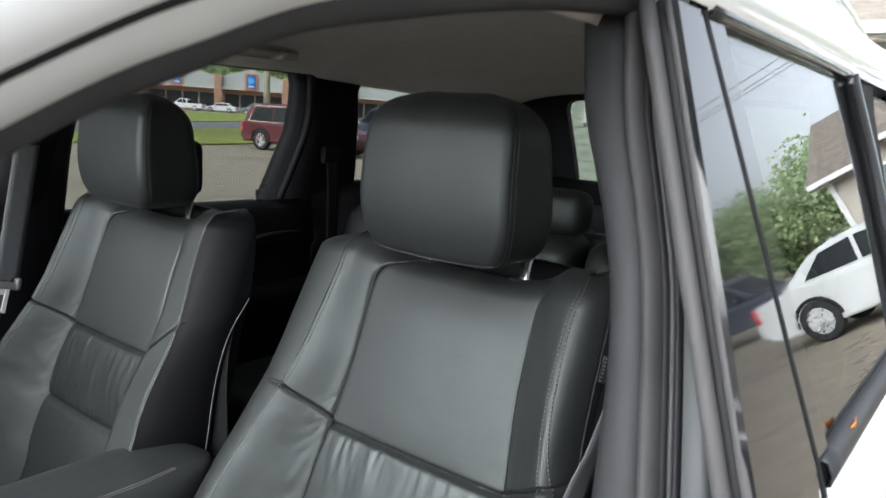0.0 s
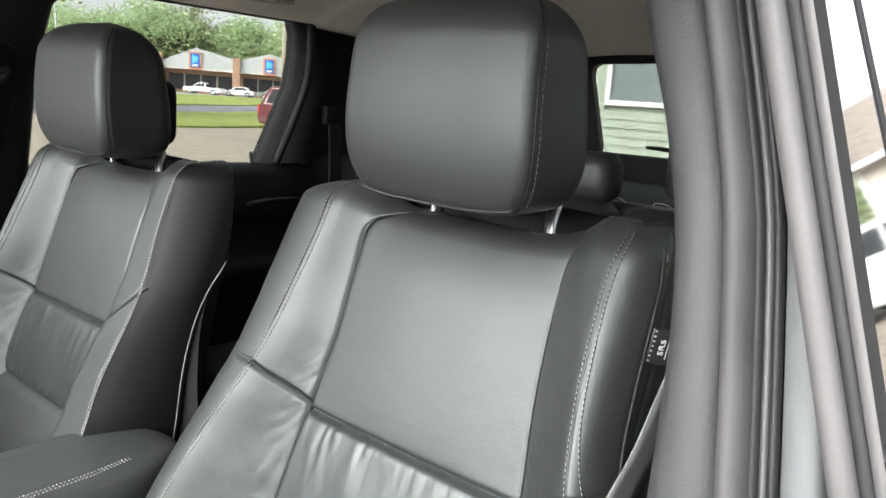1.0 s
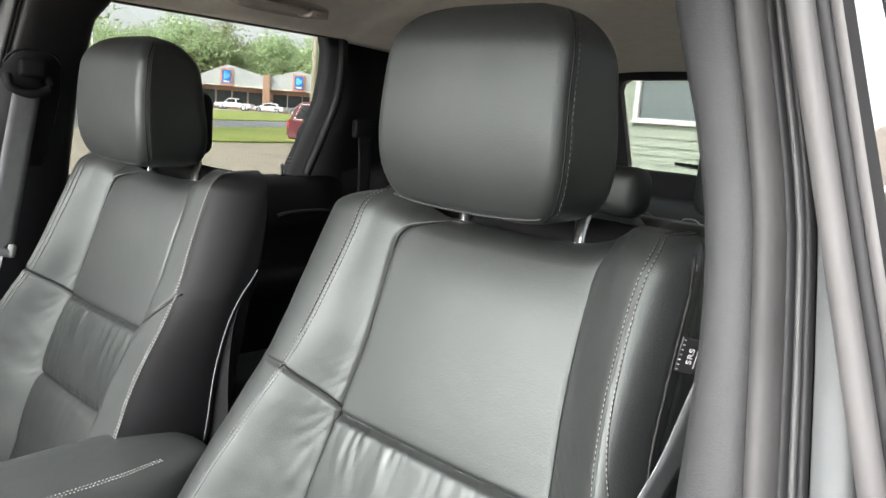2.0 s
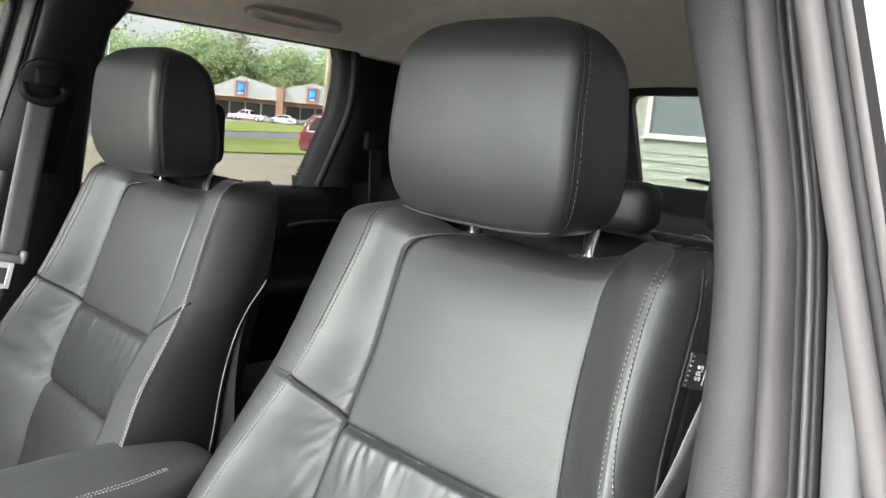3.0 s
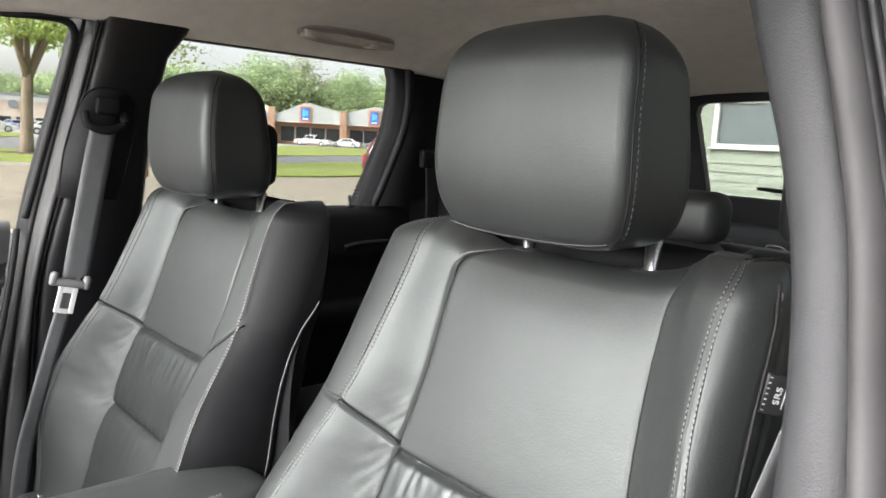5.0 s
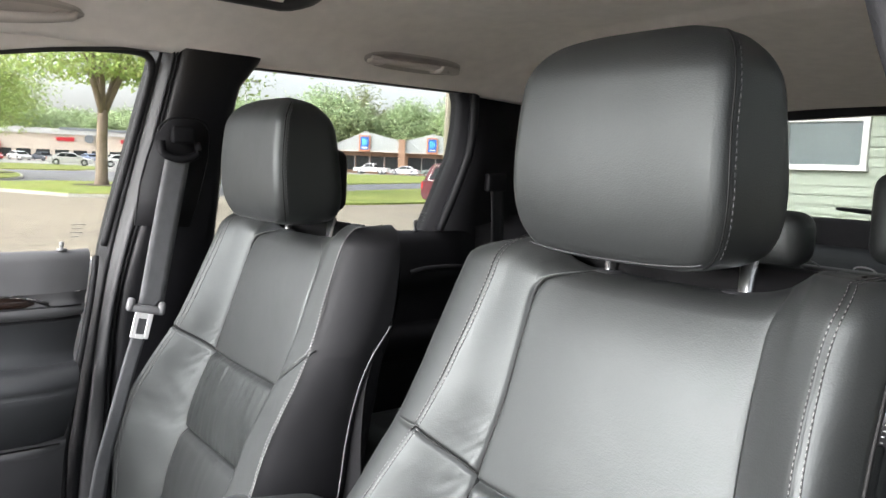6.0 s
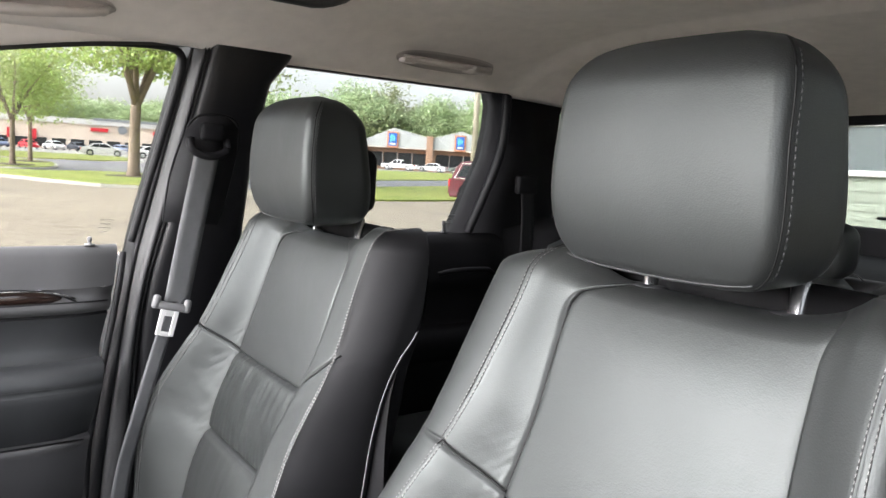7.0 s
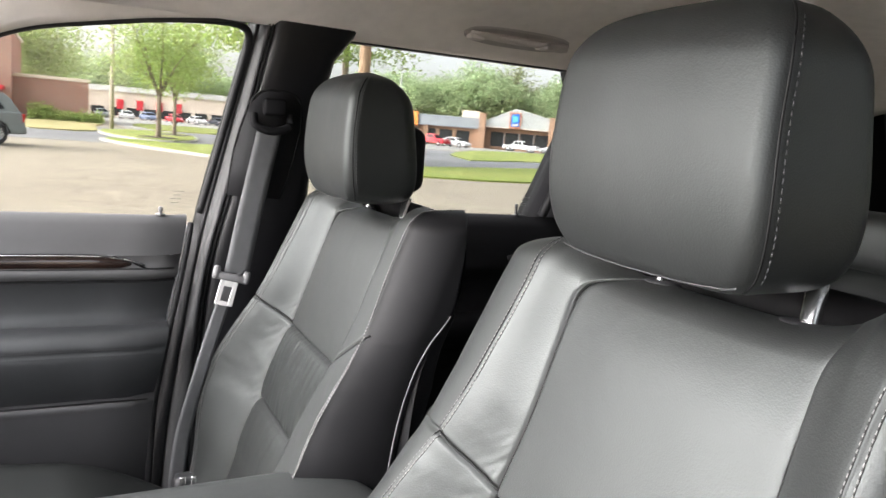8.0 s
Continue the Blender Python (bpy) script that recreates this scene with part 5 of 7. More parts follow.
for side in (-1, 1):
    for y in (-1.75, 1.17):
        wheel(body, (MID + side * 0.80, y, 0.38), 0.38, 0.25, side)

# the driver's side rear door, closed, with its glass and gloss pillar cover
ddoor = thing("rear_door", "closed pearl white rear driver's side door with tinted glass", "car door", (MID + 0.83, 0.35, 0.42))
xo = lambda y, z: ext_x(y, z) + MID
fr = lambda z: lerp([(0.42, -0.155), (1.15, -0.145), (1.55, -0.098)], z)
mid_edge = lambda z: lerp([(1.10, 0.100), (1.55, 0.018)], z)
part("skin", plate([(-0.15, 0.42), (0.62, 0.42), (0.80, 0.62), (0.855, 0.80), (0.855, 1.105), (0.062, 1.105), (0.062, 1.068), (-0.15, 1.068)], xo, 0.014, 1), PEARL, ddoor)
part("shoulder", thick(grid_mesh([[(MID + x, 0.064 + 0.79 * k / 20, z) for k in range(21)] for x, z in ((0.834, 1.105), (0.850, 1.107), (0.852, 1.085), (0.850, 1.07))]), 0.003), PEARL, ddoor)
cover_poly = [(fr(z), z) for z in (1.07, 1.2, 1.3, 1.4, 1.5, 1.55)] + [(mid_edge(z), z) for z in (1.55, 1.4, 1.25, 1.07)]
part("pillar_cover", plate(cover_poly, xo, 0.006, 1), GLOSS_BLACK, ddoor, "gloss black pillar cover", False)
part("cover_gap", tube([(MID + ext_x(0, z) + 0.0055, mid_edge(z) - 0.052, z) for z in [1.07 + 0.48 * k / 12 for k in range(13)]], 0.0028, 6), RUBBER_BLACK, ddoor)
gl = part("window_glass", plate([(mid_edge(z) + 0.006, z) for z in (1.10, 1.25, 1.4, 1.55)] + [(0.67, 1.55), (0.695, 1.42), (0.70, 1.10)], lambda y, z: xo(y, z) - 0.004, 0.004, 1), PRIVACY, ddoor, "dark tinted window glass", False)
gl.visible_shadow = False
part("belt_moulding", thick(grid_mesh([[(MID + x, 0.062 + 0.78 * k / 20, z) for k in range(21)] for x, z in ((0.828, 1.135), (0.842, 1.132), (0.848, 1.118), (0.846, 1.106))]), 0.003), PLASTIC, ddoor, "black belt moulding")
top = smooth_path([(MID + ext_x(0, 1.553) + 0.004, y, 1.553 - 0.03 * max(0, y - 0.5)) for y in (-0.02, 0.2, 0.4, 0.55, 0.67)], 20)
part("top_moulding", tube(top, 0.010, 8), GLOSS_BLACK, ddoor, "black upper window moulding")
back = smooth_path([(MID + ext_x(0, z) + 0.006, y, z) for y, z in ((0.66, 1.55), (0.69, 1.42), (0.70, 1.28), (0.70, 1.12))], 20)
part("rear_moulding", tube(back, 0.014, 8), GLOSS_BLACK, ddoor, "black division bar")
# Grey tubes for the pearl-painted door edge; its shade is in their colour.
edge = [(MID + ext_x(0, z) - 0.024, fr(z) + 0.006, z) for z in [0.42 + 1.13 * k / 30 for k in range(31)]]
part("edge_seal", tube(edge, 0.008, 10), EDGE_SHADED, ddoor, "grey rubber door seal or shaded door edge")
# Black tube in place of the shaded groove between the two bands.
edge2 = [(MID + ext_x(0, z) - 0.012, fr(z) + 0.012, z) for z in [0.42 + 1.13 * k / 30 for k in range(31)]]
part("edge_seal", tube(edge2, 0.007, 8), RUBBER_BLACK, ddoor)
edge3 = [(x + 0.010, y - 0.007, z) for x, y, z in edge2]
part("edge_seal", tube(edge3, 0.0055, 8), EDGE_SHADED, ddoor, "pale grey door edge, pearl paint in shade")
inner = grid_mesh([[(MID + ext_x(0, z) - dx, fr(z) + dy, z) for dx, dy in ((0.004, 0.018), (0.02, 0.022), (0.036, 0.03))] for z in [0.42 + 1.13 * k / 20 for k in range(21)]])
part("door_edge", inner, JAMB, ddoor)
part("inner_panel", plate([(0.06, 0.42), (0.80, 0.42), (0.80, 1.10), (0.06, 1.10)], lambda y, z: 0.71 + MID, 0.03, 1), PILLAR_DARK, ddoor)
structure("roof_side", grid_mesh([[(MID + x, y, z) for x, z in ((0.700, 1.553), (0.712, 1.570), (0.705, 1.60), (0.67, 1.645), (0.60, 1.665))] for y in [-0.10 + 1.75 * k / 20 for k in range(21)]]), PEARL, "pearl white roof side above the rear doors", "car roof")
structure("roof_side", grid_mesh([[(MID - x, y, z) for x, z in ((0.69, 1.545), (0.712, 1.570), (0.705, 1.60), (0.67, 1.645), (0.60, 1.665))] for y in [-0.10 + 1.75 * k / 20 for k in range(21)]]), PEARL, "pearl white roof side above the rear doors", "car roof")
leaf = thing("leaf", "small orange leaf caught on the window sill", "leaf", (MID + 0.845, 0.20, 1.13))
part("blade", thick(grid_mesh([[(MID + 0.842 + 0.002 * math.sin(j), 0.175 + 0.008 * j, 1.134 + 0.002 * math.sin(2 * j) + s * 0.004 * math.sin(math.pi * (j + 0.5) / 5)) for s in (-1, 0, 1)] for j in range(5)]), 0.0008), LEAF_ORANGE, leaf)

# the driver's door, swung open beside the way in; unseen, added to block light
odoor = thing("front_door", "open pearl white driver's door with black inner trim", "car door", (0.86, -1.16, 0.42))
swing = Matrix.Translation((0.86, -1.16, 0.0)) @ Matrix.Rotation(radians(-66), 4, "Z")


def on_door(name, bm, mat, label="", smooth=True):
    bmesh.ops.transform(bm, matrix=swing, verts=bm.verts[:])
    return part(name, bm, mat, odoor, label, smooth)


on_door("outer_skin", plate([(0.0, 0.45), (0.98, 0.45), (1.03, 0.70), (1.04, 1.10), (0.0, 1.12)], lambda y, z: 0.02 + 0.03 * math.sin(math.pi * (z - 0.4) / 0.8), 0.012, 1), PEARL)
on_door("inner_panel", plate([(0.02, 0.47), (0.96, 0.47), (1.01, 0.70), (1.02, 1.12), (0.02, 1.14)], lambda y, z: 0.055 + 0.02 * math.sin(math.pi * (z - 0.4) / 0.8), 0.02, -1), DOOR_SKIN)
on_door("armrest", box((0.09, 0.62, 0.07), (-0.11, 0.55, 0.90), 0.025, 3), DOOR_LEATHER_LIT, "black leather door armrest")
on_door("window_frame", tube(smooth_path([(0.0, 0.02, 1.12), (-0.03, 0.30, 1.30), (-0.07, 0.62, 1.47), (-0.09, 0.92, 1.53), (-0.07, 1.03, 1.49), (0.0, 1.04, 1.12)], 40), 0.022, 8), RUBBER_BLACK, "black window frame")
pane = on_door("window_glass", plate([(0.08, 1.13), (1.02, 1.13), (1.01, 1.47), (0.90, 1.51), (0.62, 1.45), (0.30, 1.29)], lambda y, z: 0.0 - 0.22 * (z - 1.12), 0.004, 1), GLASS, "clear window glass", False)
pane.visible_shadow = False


# ---- ground ----
def surface(name, a, b, c=None, big=0.15, small=6.0, rough=0.9, bump=0.4, cracks=0.0):
    """Ground in world space: two tones by large noise, speckle by fine noise, and, if wanted, dark cracks."""
    m = bpy.data.materials.new(name)
    m.use_nodes = True
    n, l = m.node_tree.nodes, m.node_tree.links
    bs = n["Principled BSDF"]
    bs.inputs["Roughness"].default_value = rough
    pos = n.new("ShaderNodeNewGeometry").outputs["Position"]

    def tex(scale, detail):
        t = n.new("ShaderNodeTexNoise")
        t.inputs["Scale"].default_value, t.inputs["Detail"].default_value = scale, detail
        l.new(pos, t.inputs["Vector"])
        return t.outputs["Fac"]

    def mix(fac, lo, hi, p, q, mode="MIX"):
        r = n.new("ShaderNodeMapRange")
        r.inputs["From Min"].default_value, r.inputs["From Max"].default_value = lo, hi
        l.new(fac, r.inputs["Value"])
        x = n.new("ShaderNodeMix")
        x.data_type, x.blend_type = "RGBA", mode
        l.new(r.outputs[0], x.inputs[0])
        for k, v in ((6, p), (7, q)):
            if isinstance(v, tuple):
                x.inputs[k].default_value = (*v, 1)
            else:
                l.new(v, x.inputs[k])
        return x.outputs[2]

    col = mix(tex(big, 5), 0.38, 0.62, a, b)
    if c:
        col = mix(tex(big * 3.1, 4), 0.55, 0.70, col, c)
    col = mix(tex(small, 6), 0.30, 0.75, col, (0.72, 0.72, 0.72), "MULTIPLY")
    if cracks:
        v = n.new("ShaderNodeTexVoronoi")
        v.feature = "DISTANCE_TO_EDGE"
        v.inputs["Scale"].default_value = cracks
        wob = n.new("ShaderNodeVectorMath")
        wob.operation = "MULTIPLY_ADD"
        t = n.new("ShaderNodeTexNoise")
        t.inputs["Scale"].default_value = 1.3
        l.new(pos, t.inputs["Vector"])
        l.new(t.outputs["Color"], wob.inputs[0])
        wob.inputs[1].default_value = (1.4, 1.4, 1.4)
        l.new(pos, wob.inputs[2])
        l.new(wob.outputs[0], v.inputs["Vector"])
        col = mix(v.outputs["Distance"], 0.0, 0.006, (0.10, 0.085, 0.06), col)
    l.new(col, bs.inputs["Base Color"])
    p = n.new("ShaderNodeBump")
    p.inputs["Strength"].default_value, p.inputs["Distance"].default_value = bump, 0.01
    l.new(tex(small * 6, 5), p.inputs["Height"])
    l.new(p.outputs[0], bs.inputs["Normal"])
    return m


LOT = surface("worn_concrete_lot", (0.285, 0.245, 0.185), (0.24, 0.205, 0.155), (0.19, 0.165, 0.13), 0.09, 3.0, cracks=0.22)
ASPHALT = surface("grey_asphalt", (0.20, 0.20, 0.21), (0.15, 0.15, 0.16), None, 0.06, 5.0)
GRASS = surface("lawn", (0.19, 0.245, 0.035), (0.25, 0.27, 0.055), (0.15, 0.20, 0.03), 0.35, 9.0, bump=1.0)
DRY = surface("dry_verge", (0.36, 0.30, 0.13), (0.28, 0.26, 0.09), None, 0.3, 7.0, bump=1.0)
KERB = surface("concrete_kerb", (0.42, 0.40, 0.36), (0.34, 0.33, 0.30), None, 0.5, 12.0)
MULCH = surface("dark_mulch", (0.09, 0.065, 0.05), (0.06, 0.045, 0.035), None, 0.8, 14.0, bump=1.0)


def slab(name, outline, z0, z1, mat, label, category, kind="structure"):
    """A flat patch of ground with an outline in plan and a real edge."""
    bm = bmesh.new()
    bm.faces.new([bm.verts.new((x, y, z1)) for x, y in outline])
    got = bmesh.ops.extrude_face_region(bm, geom=bm.faces[:])
    bmesh.ops.translate(bm, vec=(0, 0, z0 - z1), verts=[v for v in got["geom"] if isinstance(v, bmesh.types.BMVert)])
    bmesh.ops.recalc_face_normals(bm, faces=bm.faces[:])
    return tagged(part(name, bm, mat, None, "", False), label, category, "", kind)


def blob(pts, n=6):
    """A rounded outline through plan points."""
    v = smooth_path([(x, y, 0) for x, y in pts + pts[:1]], n * len(pts))[:-1]
    return [(p.x, p.y) for p in v]


structure("ground", grid_mesh([[(-1600 + 3200 * c / 16, -1600 + 3200 * r / 16, 0.0) for c in range(17)] for r in range(17)]), LOT, "worn tan concrete parking lot reaching far off", "ground", False)
slab("grass_strip", blob([(-21.0, 9.2), (-20.6, 13), (-22, 18), (-24, 26), (-30, 40), (-42, 38), (-36, 27), (-31.5, 19.5), (-28.5, 14.5), (-25.5, 10.5)]), -0.05, 0.06, GRASS, "bright green grass strip beside the lot", "grass")
slab("drive", [(-24.0, 8.6), (-27.0, 11.0), (-32.2, 19.8), (-44, 40), (-52, 38), (-39.5, 22.0), (-36.5, 15.5), (-34.5, 8.0)], -0.05, 0.012, ASPHALT, "grey asphalt drive between grass strips", "road")
slab("road", [(-33.0, -60), (-62, -60), (-62, 6), (-82, 120), (-72, 130), (-50, 60), (-39.0, 23.0), (-33.0, 9.0)], -0.05, 0.008, ASPHALT, "wide grey asphalt road and lot", "road")
slab("grass_field", blob([(-40.5, 22.5), (-52, 40), (-75, 75), (-90, 66), (-84, 50), (-68, 37), (-52, 27)]), -0.05, 0.07, GRASS, "green lawn in front of the supermarket", "grass")
slab("store_lot", [(-64, 4), (-200, 4), (-200, 160), (-60, 160), (-76, 78), (-92, 66), (-84, 48), (-68, 34)], -0.05, 0.02, surface("pale_asphalt", (0.33, 0.32, 0.30), (0.27, 0.265, 0.25), None, 0.05, 3.0), "pale worn asphalt in front of shops", "road")
island = blob([(-24.6, 4.6), (-24.0, 6.8), (-26.5, 9.0), (-31, 10.2), (-35.5, 9.0), (-36.2, 6.5), (-34.5, 4.2), (-36, 2.0), (-35.5, 0.9), (-30, 2.2)])
slab("kerb_island", [(x * 1.0, y) for x, y in island], -0.05, 0.10, KERB, "pale concrete kerb round a grass island", "kerb")
slab("grass_island", [(-30.6 + (x + 30.6) * 0.97, 5.6 + (y - 5.6) * 0.95) for x, y in island], 0.0, 0.13, GRASS, "bright green grass island with trees", "grass")
slab("mulch_bed", blob([(-32.4, 7.2), (-31.3, 8.3), (-30.0, 7.3), (-31.2, 6.1)]), 0.0, 0.15, MULCH, "dark mulch round a tree", "mulch")
far_island = blob([(-38.5, 2.6), (-38.2, 4.6), (-43, 6.2), (-52, 7.0), (-56, 4.5), (-52, 1.6), (-44, 1.4)])
slab("kerb_island", far_island, -0.05, 0.10, KERB, "pale concrete kerb round a grass island", "kerb")
slab("grass_island", [(-47 + (x + 47) * 0.97, 4 + (y - 4) * 0.94) for x, y in far_island], 0.0, 0.13, GRASS, "green grass island with young trees", "grass")
slab("mulch_bed", blob([(-42.6, 3.9), (-41, 4.9), (-39.4, 3.9), (-41, 2.9)]), 0.0, 0.16, MULCH, "dark mulch round a young tree", "mulch")
slab("mulch_bed", blob([(-50.0, 5.6), (-48.4, 6.6), (-46.6, 5.6), (-48.4, 4.6)]), 0.0, 0.16, MULCH, "dark mulch round a young tree", "mulch")
slab("verge", blob([(-46, -2.2), (-48, 1.0), (-62, 1.6), (-78, 2.6), (-78, -1.2), (-62, -3.4)]), -0.05, 0.08, DRY, "dry yellowed grass verge by the brick building", "grass")
slab("grass_far", blob([(-64, 6), (-66, 14), (-84, 20), (-96, 16), (-94, 8), (-80, 5.5)]), -0.05, 0.07, GRASS, "green lawn strip in the far car park", "grass")

# ---- trees ----
BARK = material("grey_brown_bark", (0.20, 0.155, 0.115), 0.9, spread=0.4, scale=6, bump=1.0, bump_scale=18)


def leaf_material(name, base):
    m = material(name, base, 0.55, spread=0.0)
    n, l = m.node_tree.nodes, m.node_tree.links
    g = n.new("ShaderNodeNewGeometry")
    hs = n.new("ShaderNodeHueSaturation")
    hs.inputs["Color"].default_value = (*base, 1)
    r = n.new("ShaderNodeMapRange")
    r.inputs["To Min"].default_value, r.inputs["To Max"].default_value = 0.78, 1.25
    r2 = n.new("ShaderNodeMapRange")
    r2.inputs["To Min"].default_value, r2.inputs["To Max"].default_value = 0.475, 0.52
    l.new(g.outputs["Random Per Island"], r.inputs["Value"])
    l.new(g.outputs["Random Per Island"], r2.inputs["Value"])
    l.new(r.outputs[0], hs.inputs["Value"])
    l.new(r2.outputs[0], hs.inputs["Hue"])
    b = n["Principled BSDF"]
    l.new(hs.outputs[0], b.inputs["Base Color"])
    t = n.new("ShaderNodeBsdfTranslucent")
    l.new(hs.outputs[0], t.inputs["Color"])
    x = n.new("ShaderNodeMixShader")
    x.inputs[0].default_value = 0.5
    l.new(b.outputs[0], x.inputs[1])
    l.new(t.outputs[0], x.inputs[2])
    l.new(x.outputs[0], n["Material Output"].inputs["Surface"])
    return m


LEAF_LIGHT = leaf_material("young_green_leaves", (0.31, 0.40, 0.12))
# Brightened leaf base: the haze over the far wood is put into it.
LEAF_HAZED = leaf_material("hazed_green_leaves", (0.36, 0.45, 0.25))
LEAF_PALE = leaf_material("pale_green_leaves", (0.27, 0.30, 0.15))


def tree(at, height, spread, trunk_r, fork, leaf_size, count, mat, label, seed, group="", lean=0.0, clumps=26, low=None):
    """A tapered trunk that forks into limbs, and a crown of single leaves in uneven clumps at the limbs' ends."""
    rng = random.Random(seed)
    t = thing("tree", label, "tree", at, group)
    base = Vector(at)
    bits = [tube([base + Vector((0, 0, -0.1)), base + Vector((0, 0, 0.25)), base + Vector((lean * 0.4, 0, fork * 0.6)), base + Vector((lean, 0, fork))],
                 [trunk_r * 1.5, trunk_r * 1.05, trunk_r * 0.92, trunk_r * 0.85], 10)]
    tips = []
    top = base + Vector((lean, 0, fork))
    n = 5 if height > 6 else 4
    for k in range(n):
        a = 2 * math.pi * (k + rng.uniform(-0.25, 0.25)) / n
        out = spread * rng.uniform(0.45, 0.75) if k else spread * 0.1
        up = (height - fork) * rng.uniform(0.45, 0.72) if k else (height - fork) * 0.8
        end = top + Vector((math.cos(a) * out, math.sin(a) * out, up))
        m1 = top.lerp(end, 0.45) + Vector((rng.uniform(-1, 1), rng.uniform(-1, 1), 0.6)) * spread * 0.06
        pts = smooth_path([top - Vector((0, 0, trunk_r)), m1, end], 8)
        bits.append(tube(pts, [trunk_r * (0.62 - 0.5 * q / 8) for q in range(9)], 7))
        tips += [pts[4], pts[6], end]
        for j in range(4):
            s = pts[rng.randint(2, 7)]
            b = rng.uniform(0, 6.28)
            e = s + Vector((math.cos(b), math.sin(b), rng.uniform(-0.1, 0.6))) * spread * rng.uniform(0.3, 0.55)
            bits.append(tube(smooth_path([s, s.lerp(e, 0.5) + Vector((0, 0, spread * 0.05)), e], 5), [trunk_r * 0.22 * (1 - 0.75 * q / 5) for q in range(6)], 5))
            tips += [e, s.lerp(e, 0.6)]
    trunk = part("trunk", merge(*bits), BARK, t)
    centre = base + Vector((lean, 0, fork + (height - fork) * 0.5))
    while len(tips) < clumps:
        q, w = rng.uniform(0, 6.28), rng.uniform(-1, 1)
        s = math.sqrt(1 - w * w) * rng.uniform(0.5, 1.0)
        tips.append(centre + Vector((math.cos(q) * s * spread, math.sin(q) * s * spread, w * (height - fork) * 0.5)))
    verts, faces = [], []
    floor_z = base.z + (low if low is not None else fork * 0.8)
    for k in range(count):
        c = tips[k % len(tips)]
        r = spread * 0.30
        p = c + Vector((rng.gauss(0, r), rng.gauss(0, r), rng.gauss(0, r * 0.62)))
        if p.z < floor_z:
            p.z = floor_z + rng.uniform(0, 0.6)
        d = Vector((rng.uniform(-1, 1), rng.uniform(-1, 1), rng.uniform(-0.8, 0.3))).normalized()
        e = d.cross(Vector((rng.uniform(-1, 1), rng.uniform(-1, 1), rng.uniform(-1, 1)))).normalized()
        s = leaf_size * rng.uniform(0.6, 1.3)
        i = len(verts)
        verts += [p, p + d * s * 0.5 + e * s * 0.32, p + d * s, p + d * s * 0.5 - e * s * 0.32]
        faces.append((i, i + 1, i + 2, i + 3))
    me = bpy.data.meshes.new("crown")
    me.from_pydata([tuple(v) for v in verts], [], faces)
    me.materials.append(mat)
    crown = new("crown", me)
    crown.parent = t
    crown.matrix_parent_inverse = Matrix.Translation(-t.location)
    return t


tree((-31.3, 7.2, 0.13), 14.0, 6.2, 0.23, 3.0, 0.18, 26000, LEAF_LIGHT, "large shade tree with a forked grey trunk and light green leaves", 3, "lot trees", 0.3, 60, 4.2)
tree((-40.9, 3.9, 0.13), 8.2, 2.7, 0.13, 2.2, 0.15, 8000, LEAF_LIGHT, "young tree with a slim trunk and fresh green leaves", 5, "lot trees", 0.0, 30, 2.0)
tree((-48.4, 5.6, 0.13), 7.8, 2.6, 0.12, 2.3, 0.15, 8000, LEAF_LIGHT, "young tree with a slim trunk and fresh green leaves", 8, "lot trees", 0.0, 30, 2.2)
tree((-96.0, -4.5, 0.0), 13.0, 5.2, 0.2, 3.0, 0.34, 15000, LEAF_LIGHT, "green tree behind the brick building", 11, "lot trees", 0.0, 40, 3.0)
tree((-37.0, 12.6, 0.0), 11.0, 3.6, 0.2, 5.6, 0.16, 3600, LEAF_PALE, "tree with thin pale leaves above the drive", 12, "lot trees", 0.0, 30, 5.0)

# wood behind the shops
far_kinds = [
    tree((-130.0, 92.0, 0.0), 15.5, 5.4, 0.35, 4.0, 0.62, 19000, LEAF_HAZED, "tall hazy green tree in the wood behind the shops", 21, "wood behind the shops", 0, 60, 0.8),
    tree((-137.0, 79.0, 0.0), 12.5, 5.8, 0.35, 3.0, 0.62, 19000, LEAF_HAZED, "broad hazy green tree in the wood behind the shops", 22, "wood behind the shops", 0, 60, 0.8),
    tree((-138.0, 86.0, 0.0), 20.0, 5.6, 0.35, 4.5, 0.6, 9000, LEAF_PALE, "tall pale green tree in the wood behind the shops", 23, "wood behind the shops", 0, 50, 0.8),
]
rng = random.Random(77)
for az in [28, 31, 34, 37, 40, 43, 45.5, 48, 50, 51.5, 53, 54.5, 56, 60.3, 61.8, 63.2, 64.6, 66, 67.5, 69, 71, 73, 75, 77, 79, 81, 83, 85, 87, 89, 92, 95, 98]:
    near = 156 if az < 70 else 205
    for row in range(2):
        d = near + 12 * row + rng.uniform(-6, 6)
        a = radians(az + rng.uniform(-0.5, 0.5) + row * 0.8)
        k = far_kinds[rng.choice((0, 1, 1, 1))]
        s = rng.uniform(0.80, 1.16)
        copy_thing(k, Matrix.Translation((-math.sin(a) * d, math.cos(a) * d, 0)) @ Matrix.Rotation(rng.uniform(0, 6.28), 4, "Z") @ Matrix.Scale(s, 4))

# ---- utility poles, lamps, wires ----
POLE_WOOD = wave_material("weathered_pole_wood", (0.36, 0.24, 0.15), (0.24, 0.16, 0.10), 3, 0.85, axis="X")
POLE_PALE = material("pale_weathered_pole", (0.42, 0.37, 0.30), 0.85, spread=0.25, scale=4, bump=0.6, bump_scale=30)
STEEL = material("galvanised_steel", (0.35, 0.35, 0.35), 0.45, 0.7, spread=0.2, scale=6)
WIRE = material("black_wire", (0.02, 0.02, 0.02), 0.6)


